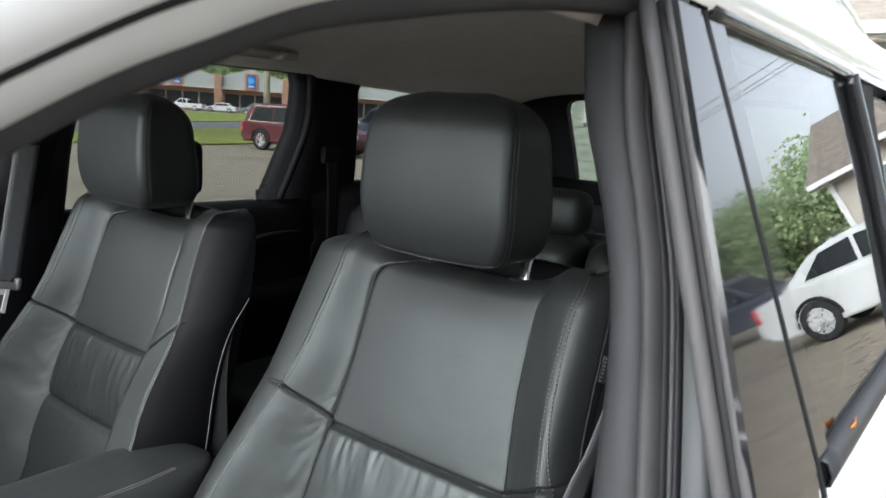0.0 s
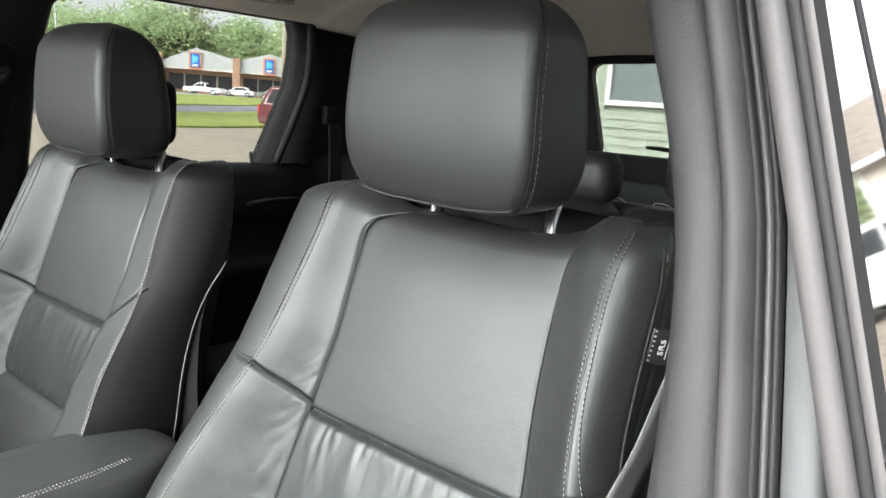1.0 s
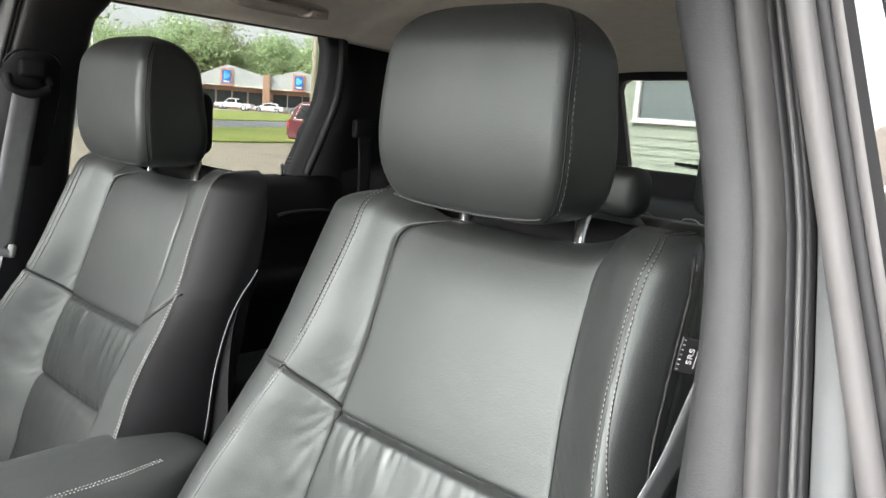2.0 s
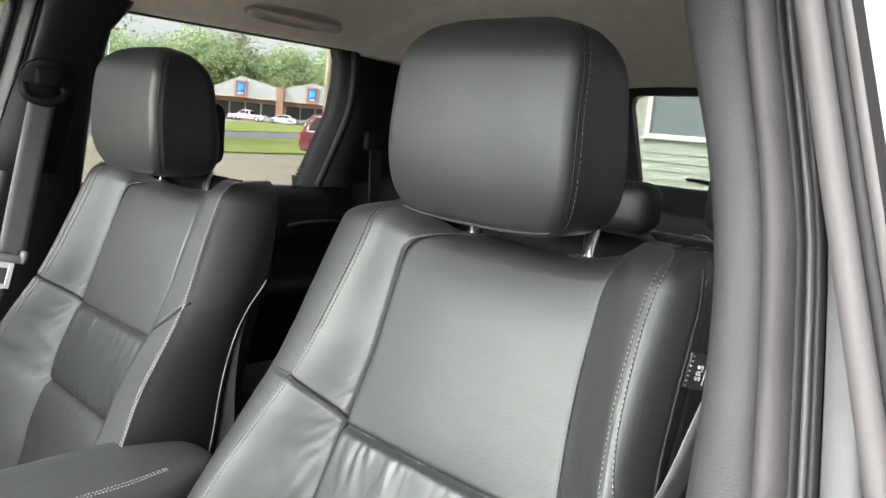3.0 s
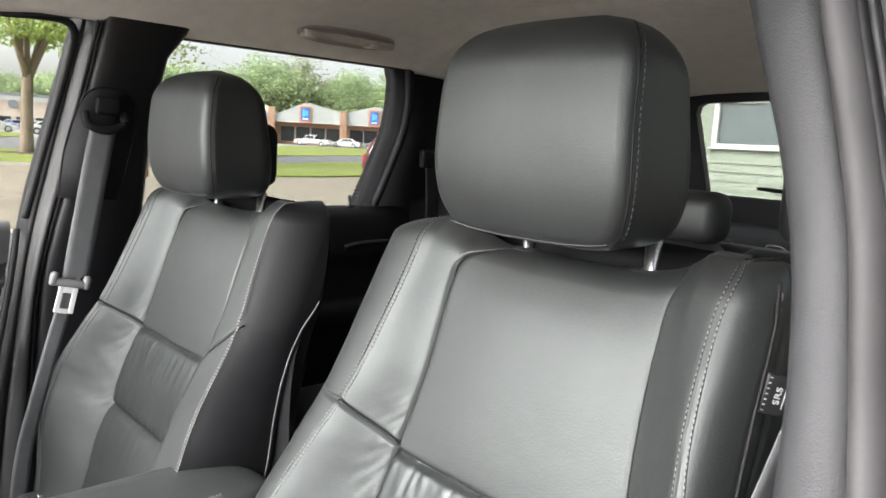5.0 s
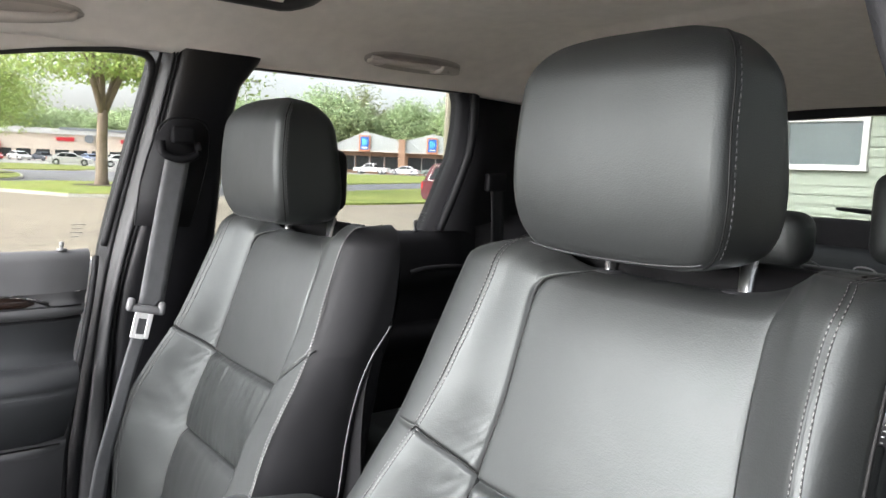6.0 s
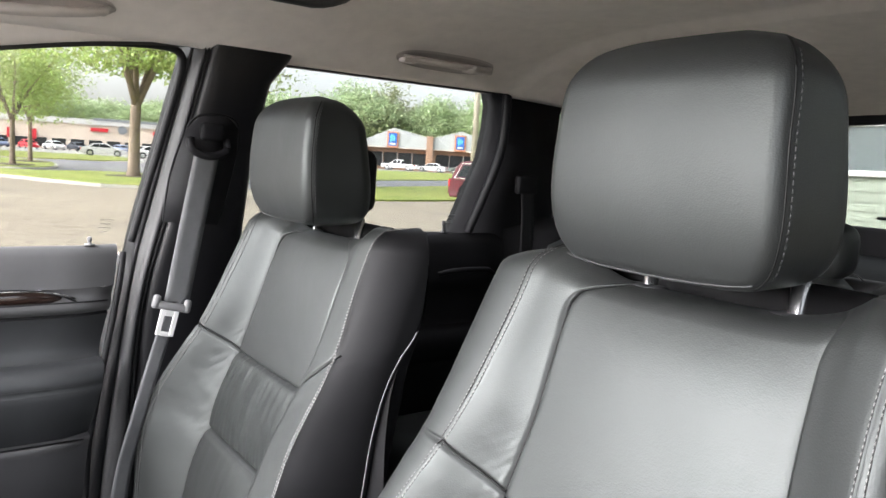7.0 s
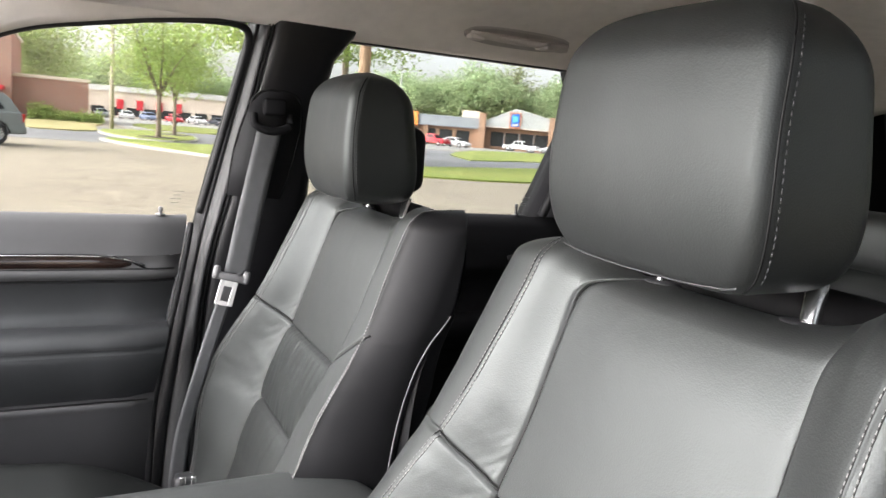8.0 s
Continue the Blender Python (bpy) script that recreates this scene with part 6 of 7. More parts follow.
def utility_pole(at, h, r, mat, label, arm=True):
    p = thing("utility_pole", label, "utility pole", at, "utility poles")
    v = Vector(at)
    part("pole", tube([v + Vector((0, 0, -0.2)), v + Vector((0, 0, h * 0.5)), v + Vector((0, 0, h))], [r, r * 0.88, r * 0.74], 12), mat, p)
    if arm:
        part("crossarm", box((0.12, 2.4, 0.12), v + Vector((0.15, 0, h - 0.6)), 0.01), mat, p)
        for y in (-1.0, -0.3, 0.3, 1.0):
            part("insulator", lathe([(0.03, 0), (0.05, 0.05), (0.04, 0.14)], 8, "Z", v + Vector((0.15, y, h - 0.54))), STEEL, p)
    return p


utility_pole((-19.9, 7.3, 0.0), 10.5, 0.18, POLE_WOOD, "brown wooden utility pole at the lot's edge")
utility_pole((-30.6, 24.4, 0.0), 11.0, 0.17, POLE_PALE, "pale weathered utility pole behind the grass strip")
utility_pole((-52.0, 2.2, 0.08), 10.0, 0.14, POLE_PALE, "pale utility pole by the road", False)


def street_lamp(at, h, head_dir, label):
    p = thing("street_lamp", label, "street lamp", at, "car park lamps")
    v = Vector(at)
    part("base", lathe([(0.30, 0.0), (0.30, 0.7), (0.26, 0.75)], 14, "Z", at), KERB, p)
    part("pole", tube([v + Vector((0, 0, 0.7)), v + Vector((0, 0, h))], [0.10, 0.06], 10), STEEL, p)
    for s in (1,):
        e = v + Vector((head_dir[0], head_dir[1], 0)) * 0.9 + Vector((0, 0, h - 0.05))
        part("arm", tube([v + Vector((0, 0, h - 0.1)), e], 0.04, 8), STEEL, p)
        hd = box((0.55, 0.75, 0.16), e, 0.04)
        part("lamp_head", hd, STEEL, p, "flat grey lamp head")
    return p


street_lamp((-69.5, 29.8, 0.0), 9.2, (0.5, 0.8), "grey car park lamp with a flat head")
street_lamp((-95.0, 30.0, 0.0), 10.2, (0.5, 0.8), "grey car park lamp with a flat head")


def wire(a, b, sag, label="black overhead wire between poles"):
    a, b = Vector(a), Vector(b)
    pts = [a.lerp(b, k / 16) - Vector((0, 0, sag * 4 * (k / 16) * (1 - k / 16))) for k in range(17)]
    tagged(part("overhead_wire", tube(pts, 0.012, 5), WIRE), label, "wire", "overhead wires")


for y in (-1.0, 0.3, 1.0):
    wire((-19.75, 7.3 + y, 10.0), (-30.45, 24.4 + y, 10.5), 0.5)
    wire((-30.45, 24.4 + y, 10.5), (-62.0, 90.0 + y, 10.5), 1.2)
    wire((-19.75, 7.3 + y, 10.0), (-30.0, -40.0 + y, 10.0), 1.0)


# ---- vehicles ----
CAR_GLASS = material("dark_car_glass", (0.02, 0.024, 0.026), 0.2, spec=0.2)
TAIL_RED = material("red_tail_lamp", (0.45, 0.015, 0.015), 0.2, coat=0.6)
HEADLAMP = material("clear_headlamp", (0.65, 0.66, 0.67), 0.1, coat=1.0)


def paint(name, c):
    return material(name, c, 0.40, spread=0.06, scale=2, spec=0.3, coat=0.1)


def vehicle(name, label, at, heading, length, width, lower, cabin, paint_mat, axles, wheel_r, windows, group="", chrome=False, bed=None):
    """A vehicle with its tail at s = 0 and its nose at s = length; heading: degrees of the nose from +y towards +x."""
    v = thing(name, label, "car" if name != "pickup_truck" else "truck", at, group)
    m = Matrix.Translation(at) @ Matrix.Rotation(radians(-heading), 4, "Z") @ Matrix.Translation((0, -length / 2, 0))

    def add(n, bm, mat, parent=None, label="", smooth=False):
        bmesh.ops.transform(bm, matrix=m, verts=bm.verts[:])
        return part(n, bm, mat, parent or v, label, smooth)

    w = width / 2
    zb = cabin[0][1]
    zt = max(z for _, z in cabin)
    narrow = lambda z: 1 - 0.20 * max(0.0, z - zb) / max(0.3, zt - zb) if z > zb else 1.0
    add("body", prism(lower, w, bevel=0.06, taper=lambda z: 0.965 if z < 0.4 or z > zb - 0.05 else 1.0), paint_mat)
    add("cabin", prism(cabin, w * 0.93, bevel=0.045, taper=narrow), paint_mat)
    for s in (-1, 1):
        for poly in windows:
            bm = bmesh.new()
            bm.faces.new([bm.verts.new((s * (w * 0.93 * narrow(z) + 0.012), a, z)) for a, z in poly])
            bmesh.ops.solidify(bm, geom=bm.faces[:] + bm.edges[:] + bm.verts[:], thickness=0.012)
            add("side_window", bm, CAR_GLASS)
        if chrome:
            lo = [p for poly in windows for p in poly]
            a0, a1 = min(p[0] for p in lo), max(p[0] for p in lo)
            z0, z1 = min(p[1] for p in lo), max(p[1] for p in lo)
            ring = [(a0 - 0.05, z0), (a1 + 0.15, z0), (a1 - 0.1, z1 + 0.02), (a0 + 0.12, z1 + 0.02), (a0 - 0.05, z0)]
            add("window_trim", tube([(s * (w * 0.93 * narrow(z) + 0.02), a, z) for a, z in ring], 0.012, 6), CHROME)
        for y in axles:
            wh = wheel(v, (s * (w - 0.11), y, wheel_r), wheel_r, 0.22, s)
            for o in (wh, *wh.children):
                o.data.transform(m)
            arch = tube([(s * (w - 0.01), y + wheel_r * 1.1 * math.cos(q), wheel_r + wheel_r * 1.1 * math.sin(q)) for q in [math.pi * k / 12 for k in range(13)]], 0.03, 6)
            add("wheel_arch", arch, RUBBER_BLACK)
        zl = zb - 0.16
        add("tail_lamp", box((0.22, 0.08, 0.26), (s * (w - 0.12), 0.05, zl), 0.02), TAIL_RED)
        add("headlamp", box((0.40, 0.12, 0.14), (s * (w - 0.24), length - 0.07, zb - 0.26), 0.03), HEADLAMP)
        add("mirror", box((0.20, 0.10, 0.14), (s * (w + 0.08), max(a for a, _ in cabin) - 0.55, zb + 0.08), 0.03), paint_mat)
    # front and rear glass, laid on the cabin's slopes
    top = [p for p in cabin if p[1] > zt - 0.12]
    for a, b in ((cabin[0], min(top)), (max(cabin, key=lambda p: p[0]), max(top))):
        d = Vector((0, b[0] - a[0], b[1] - a[1]))
        nrm = Vector((0, -d.z, d.y)).normalized() * (1 if a == cabin[0] else -1) * 0.012
        bm = bmesh.new()
        pts = []
        for u in (0.12, 0.86):
            q = Vector((0, a[0], a[1])) + d * u
            hw = w * 0.93 * narrow(q.z) - 0.09
            pts.append((Vector((-hw, q.y, q.z)) + nrm, Vector((hw, q.y, q.z)) + nrm))
        bm.faces.new([bm.verts.new(p) for p in (pts[0][0], pts[0][1], pts[1][1], pts[1][0])])
        bmesh.ops.solidify(bm, geom=bm.faces[:] + bm.edges[:] + bm.verts[:], thickness=0.01)
        add("end_glass", bm, CAR_GLASS)
    add("rear_bumper", box((width * 0.94, 0.16, 0.24), (0, 0.02, 0.50), 0.05), paint_mat if name != "pickup_truck" else CHROME)
    if bed:
        add("bed", box((width * 0.86, bed[1] - bed[0], 0.02), (0, (bed[0] + bed[1]) / 2, zb - 0.03)), RUBBER_BLACK)
    return v


def minivan(at, heading, mat, label):
    k = 0.87
    lower = [(0.05, 0.30), (0.0, 0.55), (0.02, 0.95), (0.10, 1.08), (4.05, 1.02), (4.85, 0.86), (5.12, 0.66), (5.14, 0.42), (5.05, 0.28)]
    cabin = [(0.08, 1.05), (0.22, 1.45), (0.42, 1.70), (0.9, 1.76), (2.6, 1.76), (3.25, 1.66), (4.15, 1.02)]
    wins = [[(0.40, 1.12), (1.45, 1.10), (1.45, 1.60), (0.62, 1.58)], [(1.52, 1.10), (2.55, 1.08), (2.55, 1.62), (1.52, 1.60)], [(2.62, 1.08), (3.85, 1.06), (3.25, 1.56), (2.62, 1.62)]]
    small = lambda poly: [(k * a, k * z) for a, z in poly]
    return vehicle("minivan", label, at, heading, 5.14 * k, 2.0 * k, small(lower), small(cabin), mat, (0.98 * k, 4.06 * k), 0.34, [small(w) for w in wins], "parked cars", True)


def pickup(at, heading, mat, label):
    lower = [(0.0, 0.50), (0.0, 1.05), (2.2, 1.05), (3.9, 1.06), (4.1, 1.04), (5.45, 0.98), (5.55, 0.75), (5.5, 0.42), (0.1, 0.42)]
    cabin = [(2.15, 1.03), (2.25, 1.62), (2.45, 1.72), (3.25, 1.72), (3.5, 1.62), (4.15, 1.03)]
    wins = [[(2.36, 1.12), (2.85, 1.12), (2.85, 1.60), (2.46, 1.60)], [(2.92, 1.12), (3.85, 1.12), (3.42, 1.58), (2.92, 1.60)]]
    return vehicle("pickup_truck", label, at, heading, 5.55, 1.95, lower, cabin, mat, (1.1, 4.55), 0.38, wins, "parked cars", False, (0.1, 2.1))


def sedan(at, heading, mat, label, high=1.0):
    lower = [(0.06, 0.30), (0.0, 0.60), (0.06, 0.92), (0.75, 0.98), (3.5, 0.92), (4.55, 0.78), (4.80, 0.58), (4.78, 0.32), (4.6, 0.24), (0.3, 0.24)]
    cabin = [(0.55, 0.94), (1.25, 1.36), (1.7, 1.45), (2.4, 1.46), (2.85, 1.38), (3.75, 0.90)]
    wins = [[(1.05, 1.0), (1.95, 0.98), (1.95, 1.36), (1.42, 1.32)], [(2.02, 0.98), (3.35, 0.96), (2.72, 1.33), (2.02, 1.36)]]
    return vehicle("sedan", label, at, heading, 4.8, 1.84, lower, cabin, mat, (1.0, 3.85), 0.34, wins, "parked cars", False)


def small_suv(at, heading, mat, label):
    lower = [(0.05, 0.36), (0.0, 0.70), (0.05, 1.0), (0.15, 1.06), (3.4, 1.02), (4.35, 0.92), (4.55, 0.70), (4.5, 0.36)]
    cabin = [(0.10, 1.03), (0.40, 1.50), (0.62, 1.64), (2.2, 1.68), (2.7, 1.60), (3.5, 1.02)]
    wins = [[(0.55, 1.12), (1.25, 1.10), (1.25, 1.52), (0.80, 1.50)], [(1.32, 1.10), (2.1, 1.08), (2.1, 1.55), (1.32, 1.53)], [(2.16, 1.08), (3.2, 1.06), (2.68, 1.50), (2.16, 1.55)]]
    return vehicle("small_suv", label, at, heading, 4.55, 1.88, lower, cabin, mat, (0.85, 3.6), 0.36, wins, "parked cars", False)


MAROON = paint("maroon_paint", (0.07, 0.007, 0.012))
RED = paint("red_paint", (0.45, 0.02, 0.03))
WHITE = paint("white_paint", (0.52, 0.52, 0.52))
SILVER = paint("silver_white_paint", (0.45, 0.46, 0.45))
GREY = paint("grey_paint", (0.16, 0.18, 0.18))
DARK = paint("dark_blue_paint", (0.02, 0.026, 0.04))
BLUE = paint("blue_grey_paint", (0.16, 0.20, 0.30))
minivan((-17.7, 15.95, 0.0), 80, MAROON, "maroon minivan with chrome window trim parked by grass")
small_suv((-20.2, 22.6, 0.0), 160, DARK, "dark blue car with bright headlamps parked nose out")
pickup((-97.5, 62.8, 0.03), 232, WHITE, "white pickup truck parked in front of the supermarket")
sedan((-96.5, 68.4, 0.03), 232, WHITE, "white car parked behind the pickup truck")
pickup((-98.0, 47.5, 0.03), 60, RED, "bright red pickup truck in front of the shops")
sedan((-96.8, 50.8, 0.03), 65, WHITE, "white car parked beside the red pickup")
small_suv((-86.0, 66.8, 0.03), 232, GREY, "dark grey car parked by the supermarket entrance")
small_suv((-26.2, -4.0, 0.0), 160, GREY, "dark grey SUV standing on the lot")
sedan((-91.3, 18.4, 0.03), 15, WHITE, "white sedan in the far car park")
sedan((-86.0, 22.8, 0.03), 15, WHITE, "white car partly behind the shade tree")
small_suv((7.6, 19.2, 0.0), 262, DARK, "dark blue SUV parked behind the silver sedan")
sedan((2.42, 12.8, 0.0), 262, SILVER, "silver-white sedan with red tail lamps parked behind")
rng = random.Random(5)
for k, mat in enumerate((WHITE, GREY, WHITE, BLUE, RED, WHITE, DARK, WHITE, BLUE, WHITE, GREY, RED, WHITE, BLUE)):
    sedan((-134.0 + rng.uniform(-2, 2), 1.0 + 3.7 * k, 0.03), 80 + rng.uniform(-6, 6), mat, {id(WHITE): "white", id(GREY): "grey", id(BLUE): "blue", id(RED): "red", id(DARK): "dark"}[id(mat)] + " car parked in front of the long shopping centre")

# ---- buildings ----
BRICK = bpy.data.materials.new("red_brick")
BRICK.use_nodes = True
bn, bl = BRICK.node_tree.nodes, BRICK.node_tree.links
bt = bn.new("ShaderNodeTexBrick")
bt.inputs["Color1"].default_value, bt.inputs["Color2"].default_value, bt.inputs["Mortar"].default_value = (0.36, 0.13, 0.09, 1), (0.28, 0.10, 0.07, 1), (0.34, 0.26, 0.22, 1)
bt.inputs["Scale"].default_value, bt.inputs["Mortar Size"].default_value = 4.5, 0.012
bc = bn.new("ShaderNodeTexCoord")
bmap = bn.new("ShaderNodeMapping")
bmap.inputs["Rotation"].default_value = (radians(90), 0, 0)
bl.new(bc.outputs["Object"], bmap.inputs["Vector"])
bl.new(bmap.outputs[0], bt.inputs["Vector"])
bl.new(bt.outputs["Color"], bn["Principled BSDF"].inputs["Base Color"])
bn["Principled BSDF"].inputs["Roughness"].default_value = 0.9
FASCIA = material("pale_grey_metal_fascia", (0.36, 0.375, 0.365), 0.6, spread=0.1, scale=0.4)
GREYROOF = material("grey_metal_mansard", (0.22, 0.24, 0.26), 0.6, spread=0.15, scale=0.5)
TANBRICK = material("tan_brick_pier", (0.33, 0.20, 0.13), 0.85, spread=0.25, scale=3)
CREAM = material("cream_render", (0.64, 0.55, 0.46), 0.85, spread=0.12, scale=0.5)
SHOPGLASS = material("dark_shop_glass", (0.03, 0.032, 0.034), 0.1)
SIGN_FRAME = material("brown_sign_frame", (0.40, 0.17, 0.09), 0.6)
SIGN_BLUE = material("blue_sign_face", (0.02, 0.10, 0.36), 0.4)
SIGN_SKY = material("light_blue_sign_mark", (0.10, 0.45, 0.75), 0.4)
SIGN_RED = material("red_sign", (0.50, 0.02, 0.03), 0.5)
SIGN_ORANGE = material("orange_sign", (0.65, 0.24, 0.05), 0.5)
WHITE_TRIM = material("white_vinyl_trim", (0.55, 0.55, 0.54), 0.5, spread=0.06, scale=3)
SHINGLE = material("brown_grey_shingles", (0.20, 0.17, 0.14), 0.9, spread=0.35, scale=6, bump=0.6, bump_scale=20)


def placed(m):
    """A part maker for things built in their own axes and then set down at m."""
    def add(name, bm, mat, parent, label="", smooth=False):
        bmesh.ops.transform(bm, matrix=m, verts=bm.verts[:])
        return part(name, bm, mat, parent, label, smooth)
    return add


def facade(outline, depth):
    """A wall piece with a front outline in (x, z), from y = 0 back to depth."""
    bm = bmesh.new()
    bm.faces.new([bm.verts.new((x, 0, z)) for x, z in outline])
    got = bmesh.ops.extrude_face_region(bm, geom=bm.faces[:])
    bmesh.ops.translate(bm, vec=(0, depth, 0), verts=[q for q in got["geom"] if isinstance(q, bmesh.types.BMVert)])
    bmesh.ops.recalc_face_normals(bm, faces=bm.faces[:])
    return bm


# supermarket: local x runs along the front to the viewer's right, y away from the viewer
SM = Matrix.Translation((-102.8, 69.4, 0.0)) @ Matrix.Rotation(radians(56), 4, "Z")
add = placed(SM)
shop = thing("supermarket", "supermarket with a pale gabled fascia, brown piers and dark shop windows", "shop building", (-102.8, 69.4, 0.0))
add("wall", box((56, 30, 3.9), (19, 17.2, 1.95)), TANBRICK, shop)
add("fascia", facade([(-9.2, 3.75), (-9.2, 4.6), (-3.9, 7.0), (2.2, 5.6), (2.2, 3.75)], 1.6), FASCIA, shop)
add("fascia", facade([(2.2, 3.75), (2.2, 5.5), (7.4, 7.0), (12.8, 5.6), (12.8, 3.75)], 1.6), FASCIA, shop)
add("fascia", facade([(12.8, 3.75), (12.8, 5.5), (47, 5.5), (47, 3.75)], 1.6), FASCIA, shop)
for x in (-9.4, 2.2, 12.8, 24, 36):
    add("pier", box((1.1, 0.9, 5.9 if x < 20 else 5.5), (x, -0.1, 2.95 if x < 20 else 2.75), 0.03), TANBRICK, shop)
for x0 in [-8.0 + 2.5 * k for k in range(4)] + [3.4 + 2.4 * k for k in range(4)] + [14 + 2.5 * k for k in range(12)]:
    wn_ = add("window", box((2.2, 0.10, 2.4), (x0 + 1.1, 2.16, 1.75)), SHOPGLASS, shop)
    add("mullion", box((0.12, 0.14, 2.4), (x0 + 2.3, 2.12, 1.75)), STEEL, wn_)
add("soffit", box((56, 2.2, 0.12), (19, 1.0, 3.72)), CREAM, shop)
for x in (-4.0, 7.3):
    fr_ = add("sign", box((1.9, 0.25, 2.7), (x, -0.14, 5.0), 0.03), SIGN_FRAME, shop, "brown-framed blue sign with a plain light mark")
    add("sign_face", box((1.35, 0.06, 2.1), (x, -0.29, 5.05)), SIGN_BLUE, fr_)
    for k in range(3):
        add("sign_mark", box((0.22, 0.04, 1.2 - 0.25 * k), (x - 0.30 + 0.3 * k, -0.34, 5.25)), SIGN_SKY, fr_)
    add("sign_mark", box((0.9, 0.04, 0.28), (x, -0.34, 4.3)), WHITE_TRIM, fr_)
for k in range(8):
    add("ceiling_lamp", box((0.6, 0.2, 0.06), (-7.5 + 2.8 * k, 1.0, 3.63)), WHITE_TRIM, shop)
shops = thing("shop_row", "low shops with a grey metal mansard and brick piers", "shop building", (-115, 55, 0.0))
add("wall", box((26, 24, 3.4), (-22.4, 13.2, 1.7)), TANBRICK, shops)
add("roof", facade([(-35, 3.2), (-35, 5.0), (-10, 5.0), (-10, 3.2)], 1.5), GREYROOF, shops)
add("roof_sign", box((2.4, 0.3, 2.3), (-21.5, -0.18, 4.2), 0.03), SIGN_ORANGE, shops, "orange shop sign")
add("chimney", box((3.0, 1.2, 1.2), (-11.5, 1.0, 5.5)), CREAM, shops)
for k in range(8):
    add("window", box((2.2, 0.1, 2.2), (-33 + 2.9 * k, 1.16, 1.6)), SHOPGLASS, shops)
for x in (-34.6, -27, -19, -10.2):
    add("pier", box((0.8, 0.8, 3.4), (x, 0.7, 1.7)), TANBRICK, shops)

# long shopping centre
MM = Matrix.Translation((-152.0, 26.0, 0.0)) @ Matrix.Rotation(radians(82), 4, "Z")
add = placed(MM)
mall = thing("shopping_center", "long low cream shopping centre with red signs", "shop building", (-152.0, 26.0, 0.0))
add("wall", box((84, 30, 5.2), (0, 15.5, 2.6)), CREAM, mall)
add("parapet", box((84.4, 0.6, 1.0), (0, 0.3, 5.4)), WHITE_TRIM, mall)
add("parapet_band", box((18, 0.7, 0.5), (12, 0.2, 5.95)), GREYROOF, mall)
for k in range(26):
    add("window", box((2.3, 0.12, 1.6), (-40 + 3.1 * k, 0.44, 1.2)), SHOPGLASS, mall)
for x in (-33, -25, -17.5, -14, -10.5, -7, 4, 15, 24, 33):
    add("sign", box((1.2 if x < 0 else 3.0, 0.3, 1.8 if x < 0 else 0.7), (x, 0.3, 2.6 if x < 0 else 4.0), 0.05), SIGN_RED, mall, "red shop sign")
add("round_sign", lathe([(0.8, 0), (0.8, 0.2), (0.7, 0.25)], 20, "Y", (8, 0.0, 4.2)), GREYROOF, mall, "round grey shop sign")

# brick building with a higher block
bb = thing("brick_building", "red brick building with a low wing and a higher block", "building", (-82.0, -6.0, 0.0))
part("wall", box((14, 6.0, 3.6), (-82.0, -1.6, 1.8)), BRICK, bb, "", False)
part("coping", box((14.3, 6.2, 0.28), (-82.0, -1.6, 3.74), 0.03), CREAM, bb, "pale coping", False)
part("tower", box((16, 12.0, 7.4), (-81.5, -10.6, 3.7)), BRICK, bb, "", False)
part("tower_coping", box((16.3, 12.3, 0.3), (-81.5, -10.6, 7.55), 0.03), CREAM, bb, "pale coping", False)
part("awning", box((1.0, 3.0, 0.4), (-73.2, -6.6, 2.5), 0.1), SIGN_RED, bb, "red awning", False)
hedge = thing("hedge", "clipped yellow-green hedge along the brick wall", "hedge", (-73.6, -0.6, 0.0))
rng = random.Random(9)
verts, faces = [], []
for k in range(2600):
    u = rng.uniform(-1, 1)
    p = Vector((-73.6 + rng.gauss(0, 0.35), -0.4 + 3.0 * u, abs(rng.gauss(0.45, 0.33)) * (1.25 if u < -0.35 else 0.8)))
    d = Vector((rng.uniform(-1, 1), rng.uniform(-1, 1), rng.uniform(-1, 1))).normalized() * 0.24
    e = d.cross(Vector((rng.uniform(-1, 1), rng.uniform(-1, 1), 1))).normalized() * 0.10
    i = len(verts)
    verts += [tuple(p), tuple(p + d * 0.5 + e), tuple(p + d), tuple(p + d * 0.5 - e)]
    faces.append((i, i + 1, i + 2, i + 3))
me = bpy.data.meshes.new("leaves")
me.from_pydata(verts, [], faces)
me.materials.append(LEAF_LIGHT)
lv = new("leaves", me)
lv.parent = hedge
lv.matrix_parent_inverse = Matrix.Translation(-hedge.location)

# ---- house with pale green siding behind the vehicle ----
SIDING = material("pale_green_vinyl_siding", (0.22, 0.25, 0.20), 0.6, spread=0.08, scale=2.0, bump=0.15, bump_scale=60)
SIDING_TAN = material("tan_vinyl_siding", (0.38, 0.345, 0.29), 0.55, spread=0.08, scale=2.0, bump=0.15, bump_scale=60)
PANE = material("reflecting_window_pane", (0.10, 0.12, 0.125), 0.25, spec=0.3)
HY = 8.35


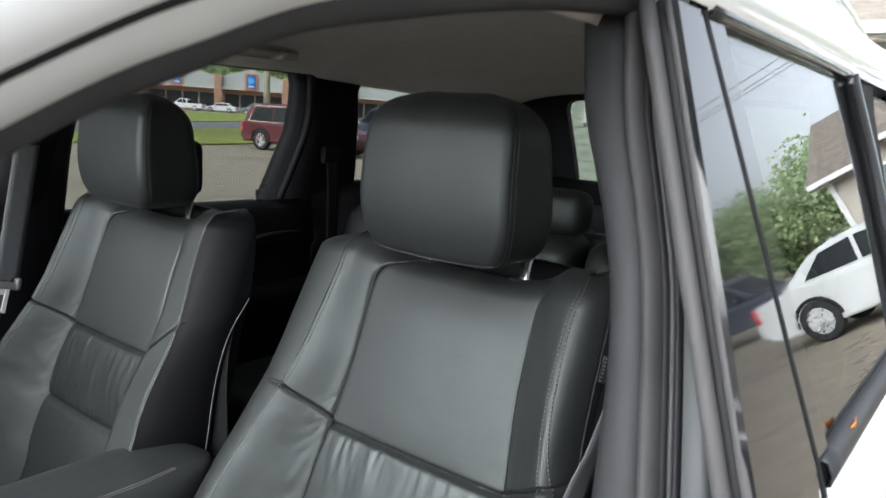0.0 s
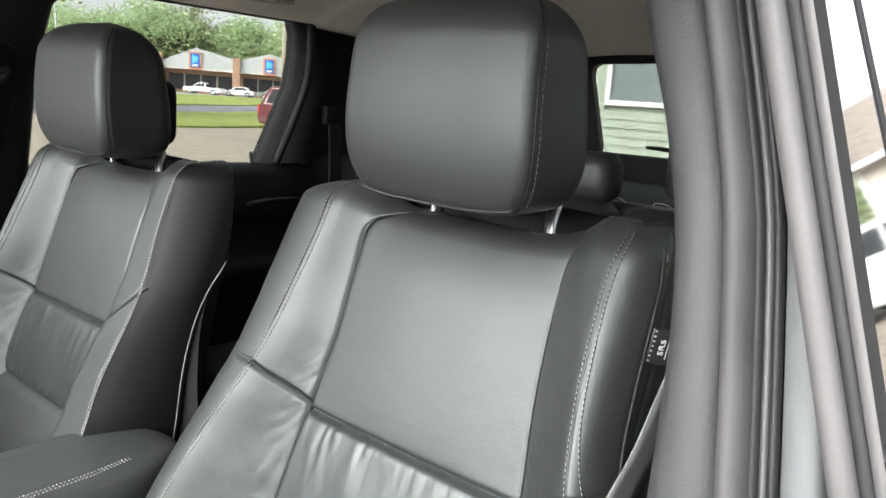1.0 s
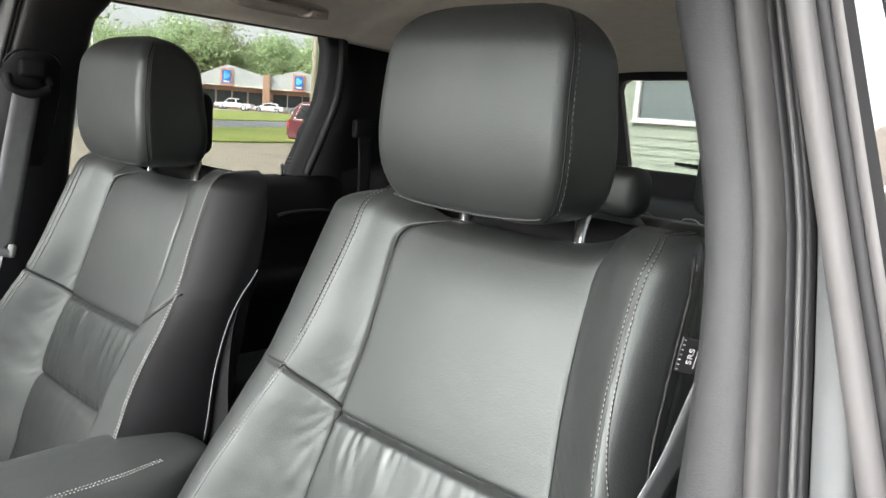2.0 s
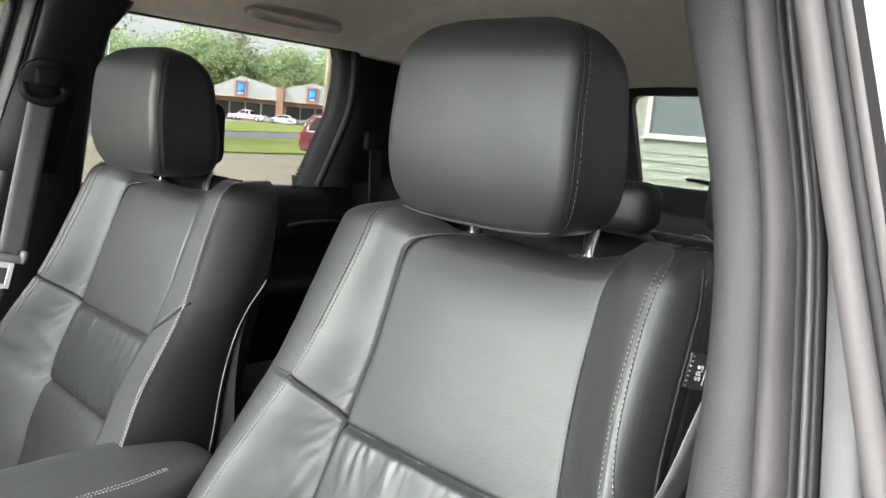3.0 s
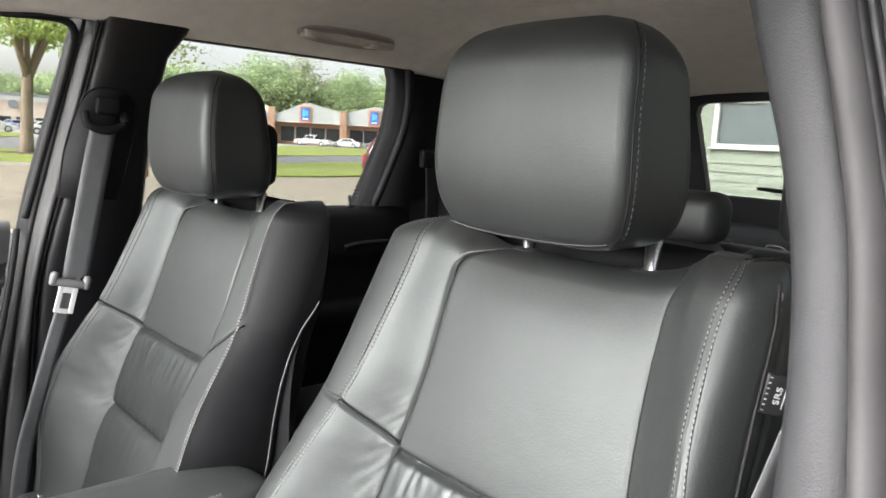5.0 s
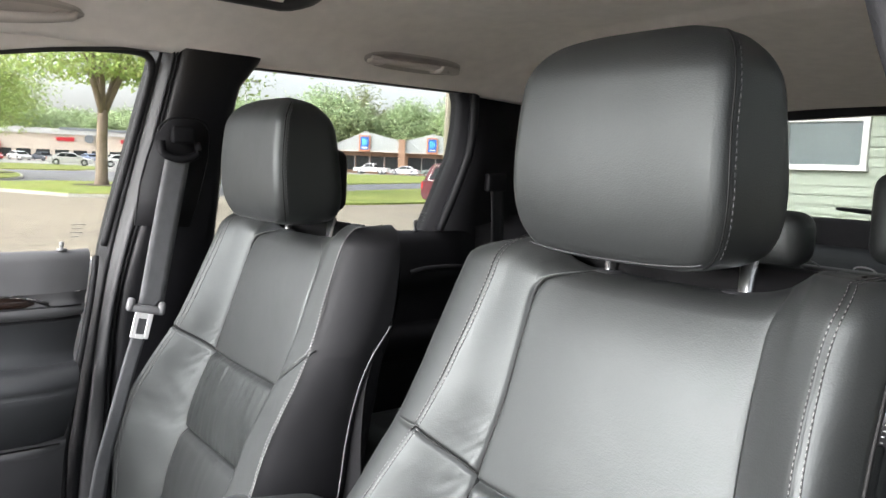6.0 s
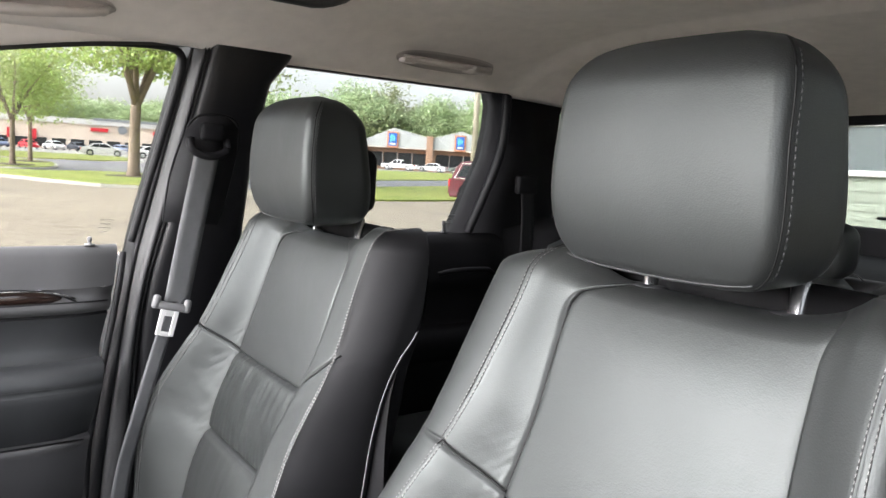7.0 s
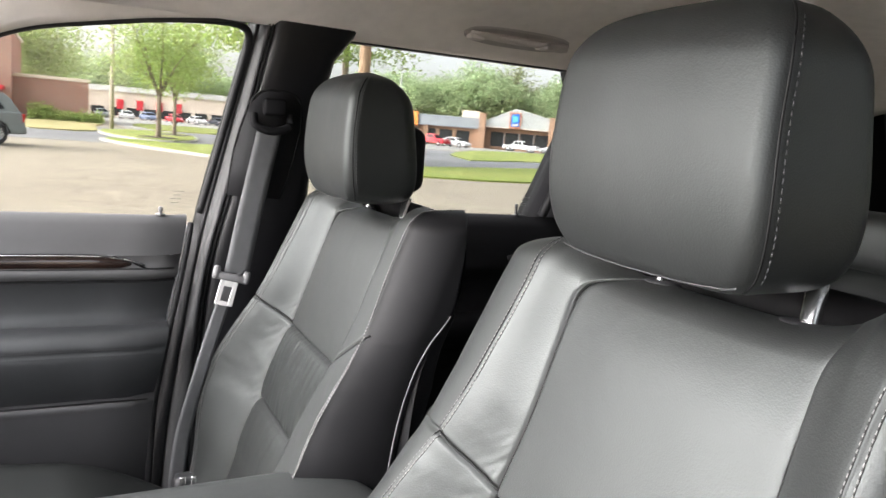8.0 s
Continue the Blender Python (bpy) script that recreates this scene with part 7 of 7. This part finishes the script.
def siding_house(name, label, x0, x1, y, depth, eave, mat, windows, board=0.112):
    h = thing(name, label, "house", ((x0 + x1) / 2, y, 0.0))
    part("wall", box((x1 - x0 - 0.04, depth, eave), ((x0 + x1) / 2, y + 0.03 + depth / 2, eave / 2)), mat, h, "", False)
    part("footing", box((x1 - x0 + 0.02, 0.06, 0.32), ((x0 + x1) / 2, y - 0.01, 0.16)), KERB, h, "", False)
    n = int((eave - 0.32) / board)
    me = None
    for k in range(n):
        z = 0.32 + board * k
        spans = [(x0, x1)]
        for wx0, wx1, wz0, wz1 in windows:
            if z + board > wz0 - 0.066 and z < wz1 + 0.07:
                spans = [s for a, b in spans for s in ((a, wx0 - 0.07), (wx1 + 0.07, b)) if s[1] - s[0] > 0.02]
        for a, b in spans:
            bm = bmesh.new()
            v = [bm.verts.new(p) for p in ((a, y + 0.028, z), (b, y + 0.028, z), (b, y - 0.014, z), (a, y - 0.014, z), (a, y + 0.014, z + board + 0.004), (b, y + 0.014, z + board + 0.004), (b, y + 0.028, z + board + 0.004), (a, y + 0.028, z + board + 0.004))]
            for q in ((0, 1, 2, 3), (3, 2, 5, 4), (4, 5, 6, 7), (0, 3, 4, 7), (1, 6, 5, 2)):
                bm.faces.new([v[i] for i in q])
            part("siding_board", bm, mat, h, "", False)
    for xc_ in (x0, x1):
        part("corner_trim", box((0.12, 0.12, eave - 0.30), (xc_, y + 0.02, 0.30 + (eave - 0.30) / 2), 0.008), WHITE_TRIM, h, "white corner trim", False)
    for wx0, wx1, wz0, wz1 in windows:
        cx, cz, ww, hh = (wx0 + wx1) / 2, (wz0 + wz1) / 2, wx1 - wx0, wz1 - wz0
        w_ = part("window", box((ww, 0.012, hh), (cx, y + 0.015, cz)), PANE, h, "white-framed reflecting window", False)
        for a, b, c_, d_ in ((cx, wz0 - 0.0225, ww + 0.14, 0.045), (cx, wz1 + 0.035, ww + 0.14, 0.07)):
            part("frame", box((c_, 0.07, d_), (a, y - 0.01, b), 0.008), WHITE_TRIM, w_, "", False)
        for a in (wx0 - 0.035, wx1 + 0.035):
            part("frame", box((0.07, 0.07, hh), (a, y - 0.01, cz), 0.008), WHITE_TRIM, w_, "", False)
        part("sill", box((ww + 0.18, 0.09, 0.022), (cx, y - 0.03, wz0 - 0.056), 0.005), WHITE_TRIM, w_, "", False)
    ridge = eave + depth * 0.5 * 0.42
    roof = facade([(-0.45, eave - 0.06), (depth / 2, ridge), (depth + 0.45, eave - 0.06), (depth + 0.45, eave + 0.14), (depth / 2, ridge + 0.2), (-0.45, eave + 0.14)], x1 - x0 + 0.7)
    bmesh.ops.transform(roof, matrix=Matrix.Translation((x1 + 0.35, y, 0)) @ Matrix.Rotation(radians(90), 4, "Z"), verts=roof.verts[:])
    part("roof", roof, SHINGLE, h, "", False)
    gable = facade([(0.0, eave - 0.02), (depth, eave - 0.02), (depth / 2, ridge - 0.05)], x1 - x0)
    bmesh.ops.transform(gable, matrix=Matrix.Translation((x1, y, 0)) @ Matrix.Rotation(radians(90), 4, "Z"), verts=gable.verts[:])
    part("gable", gable, mat, h, "", False)
    part("gutter", box((x1 - x0 + 0.7, 0.12, 0.12), ((x0 + x1) / 2, y - 0.50, eave + 0.05), 0.02), WHITE_TRIM, h, "white gutter", False)
    part("soffit", box((x1 - x0 + 0.5, 0.46, 0.03), ((x0 + x1) / 2, y - 0.22, eave - 0.015)), WHITE_TRIM, h, "", False)
    return h


siding_house("house", "small house with pale green vinyl siding and white-framed window", -4.15, 0.3, HY, 7.0, 2.55, SIDING, [(-3.72, -2.86, 1.565, 2.06)])
siding_house("house", "tan-sided house with white window frames behind the sedan", -1.4, 3.75, 17.5, 8.0, 2.6, SIDING_TAN, [(0.2, 1.1, 1.2, 2.1), (2.5, 3.3, 1.2, 2.1)])

# trees and wires seen only as mirror images in the door glass
for k, (x, y, s) in enumerate(((9, 46, 0.5), (14, 50, 0.55), (19, 48, 0.5), (24, 52, 0.6), (30, 50, 0.55), (4, 52, 0.5), (36, 46, 0.6), (42, 44, 0.6))):
    copy_thing(far_kinds[k % 2], Matrix.Translation((x, y, 0)) @ Matrix.Rotation(1.3 * k, 4, "Z") @ Matrix.Scale(s, 4))
utility_pole((12.0, 30.0, 0.0), 9.0, 0.13, POLE_PALE, "pale utility pole beyond the sedan")
for y in (-1.0, 0.3, 1.0):
    wire((12.1, 30 + y, 8.5), (-16.0, 22.0 + y, 8.0), 0.7)
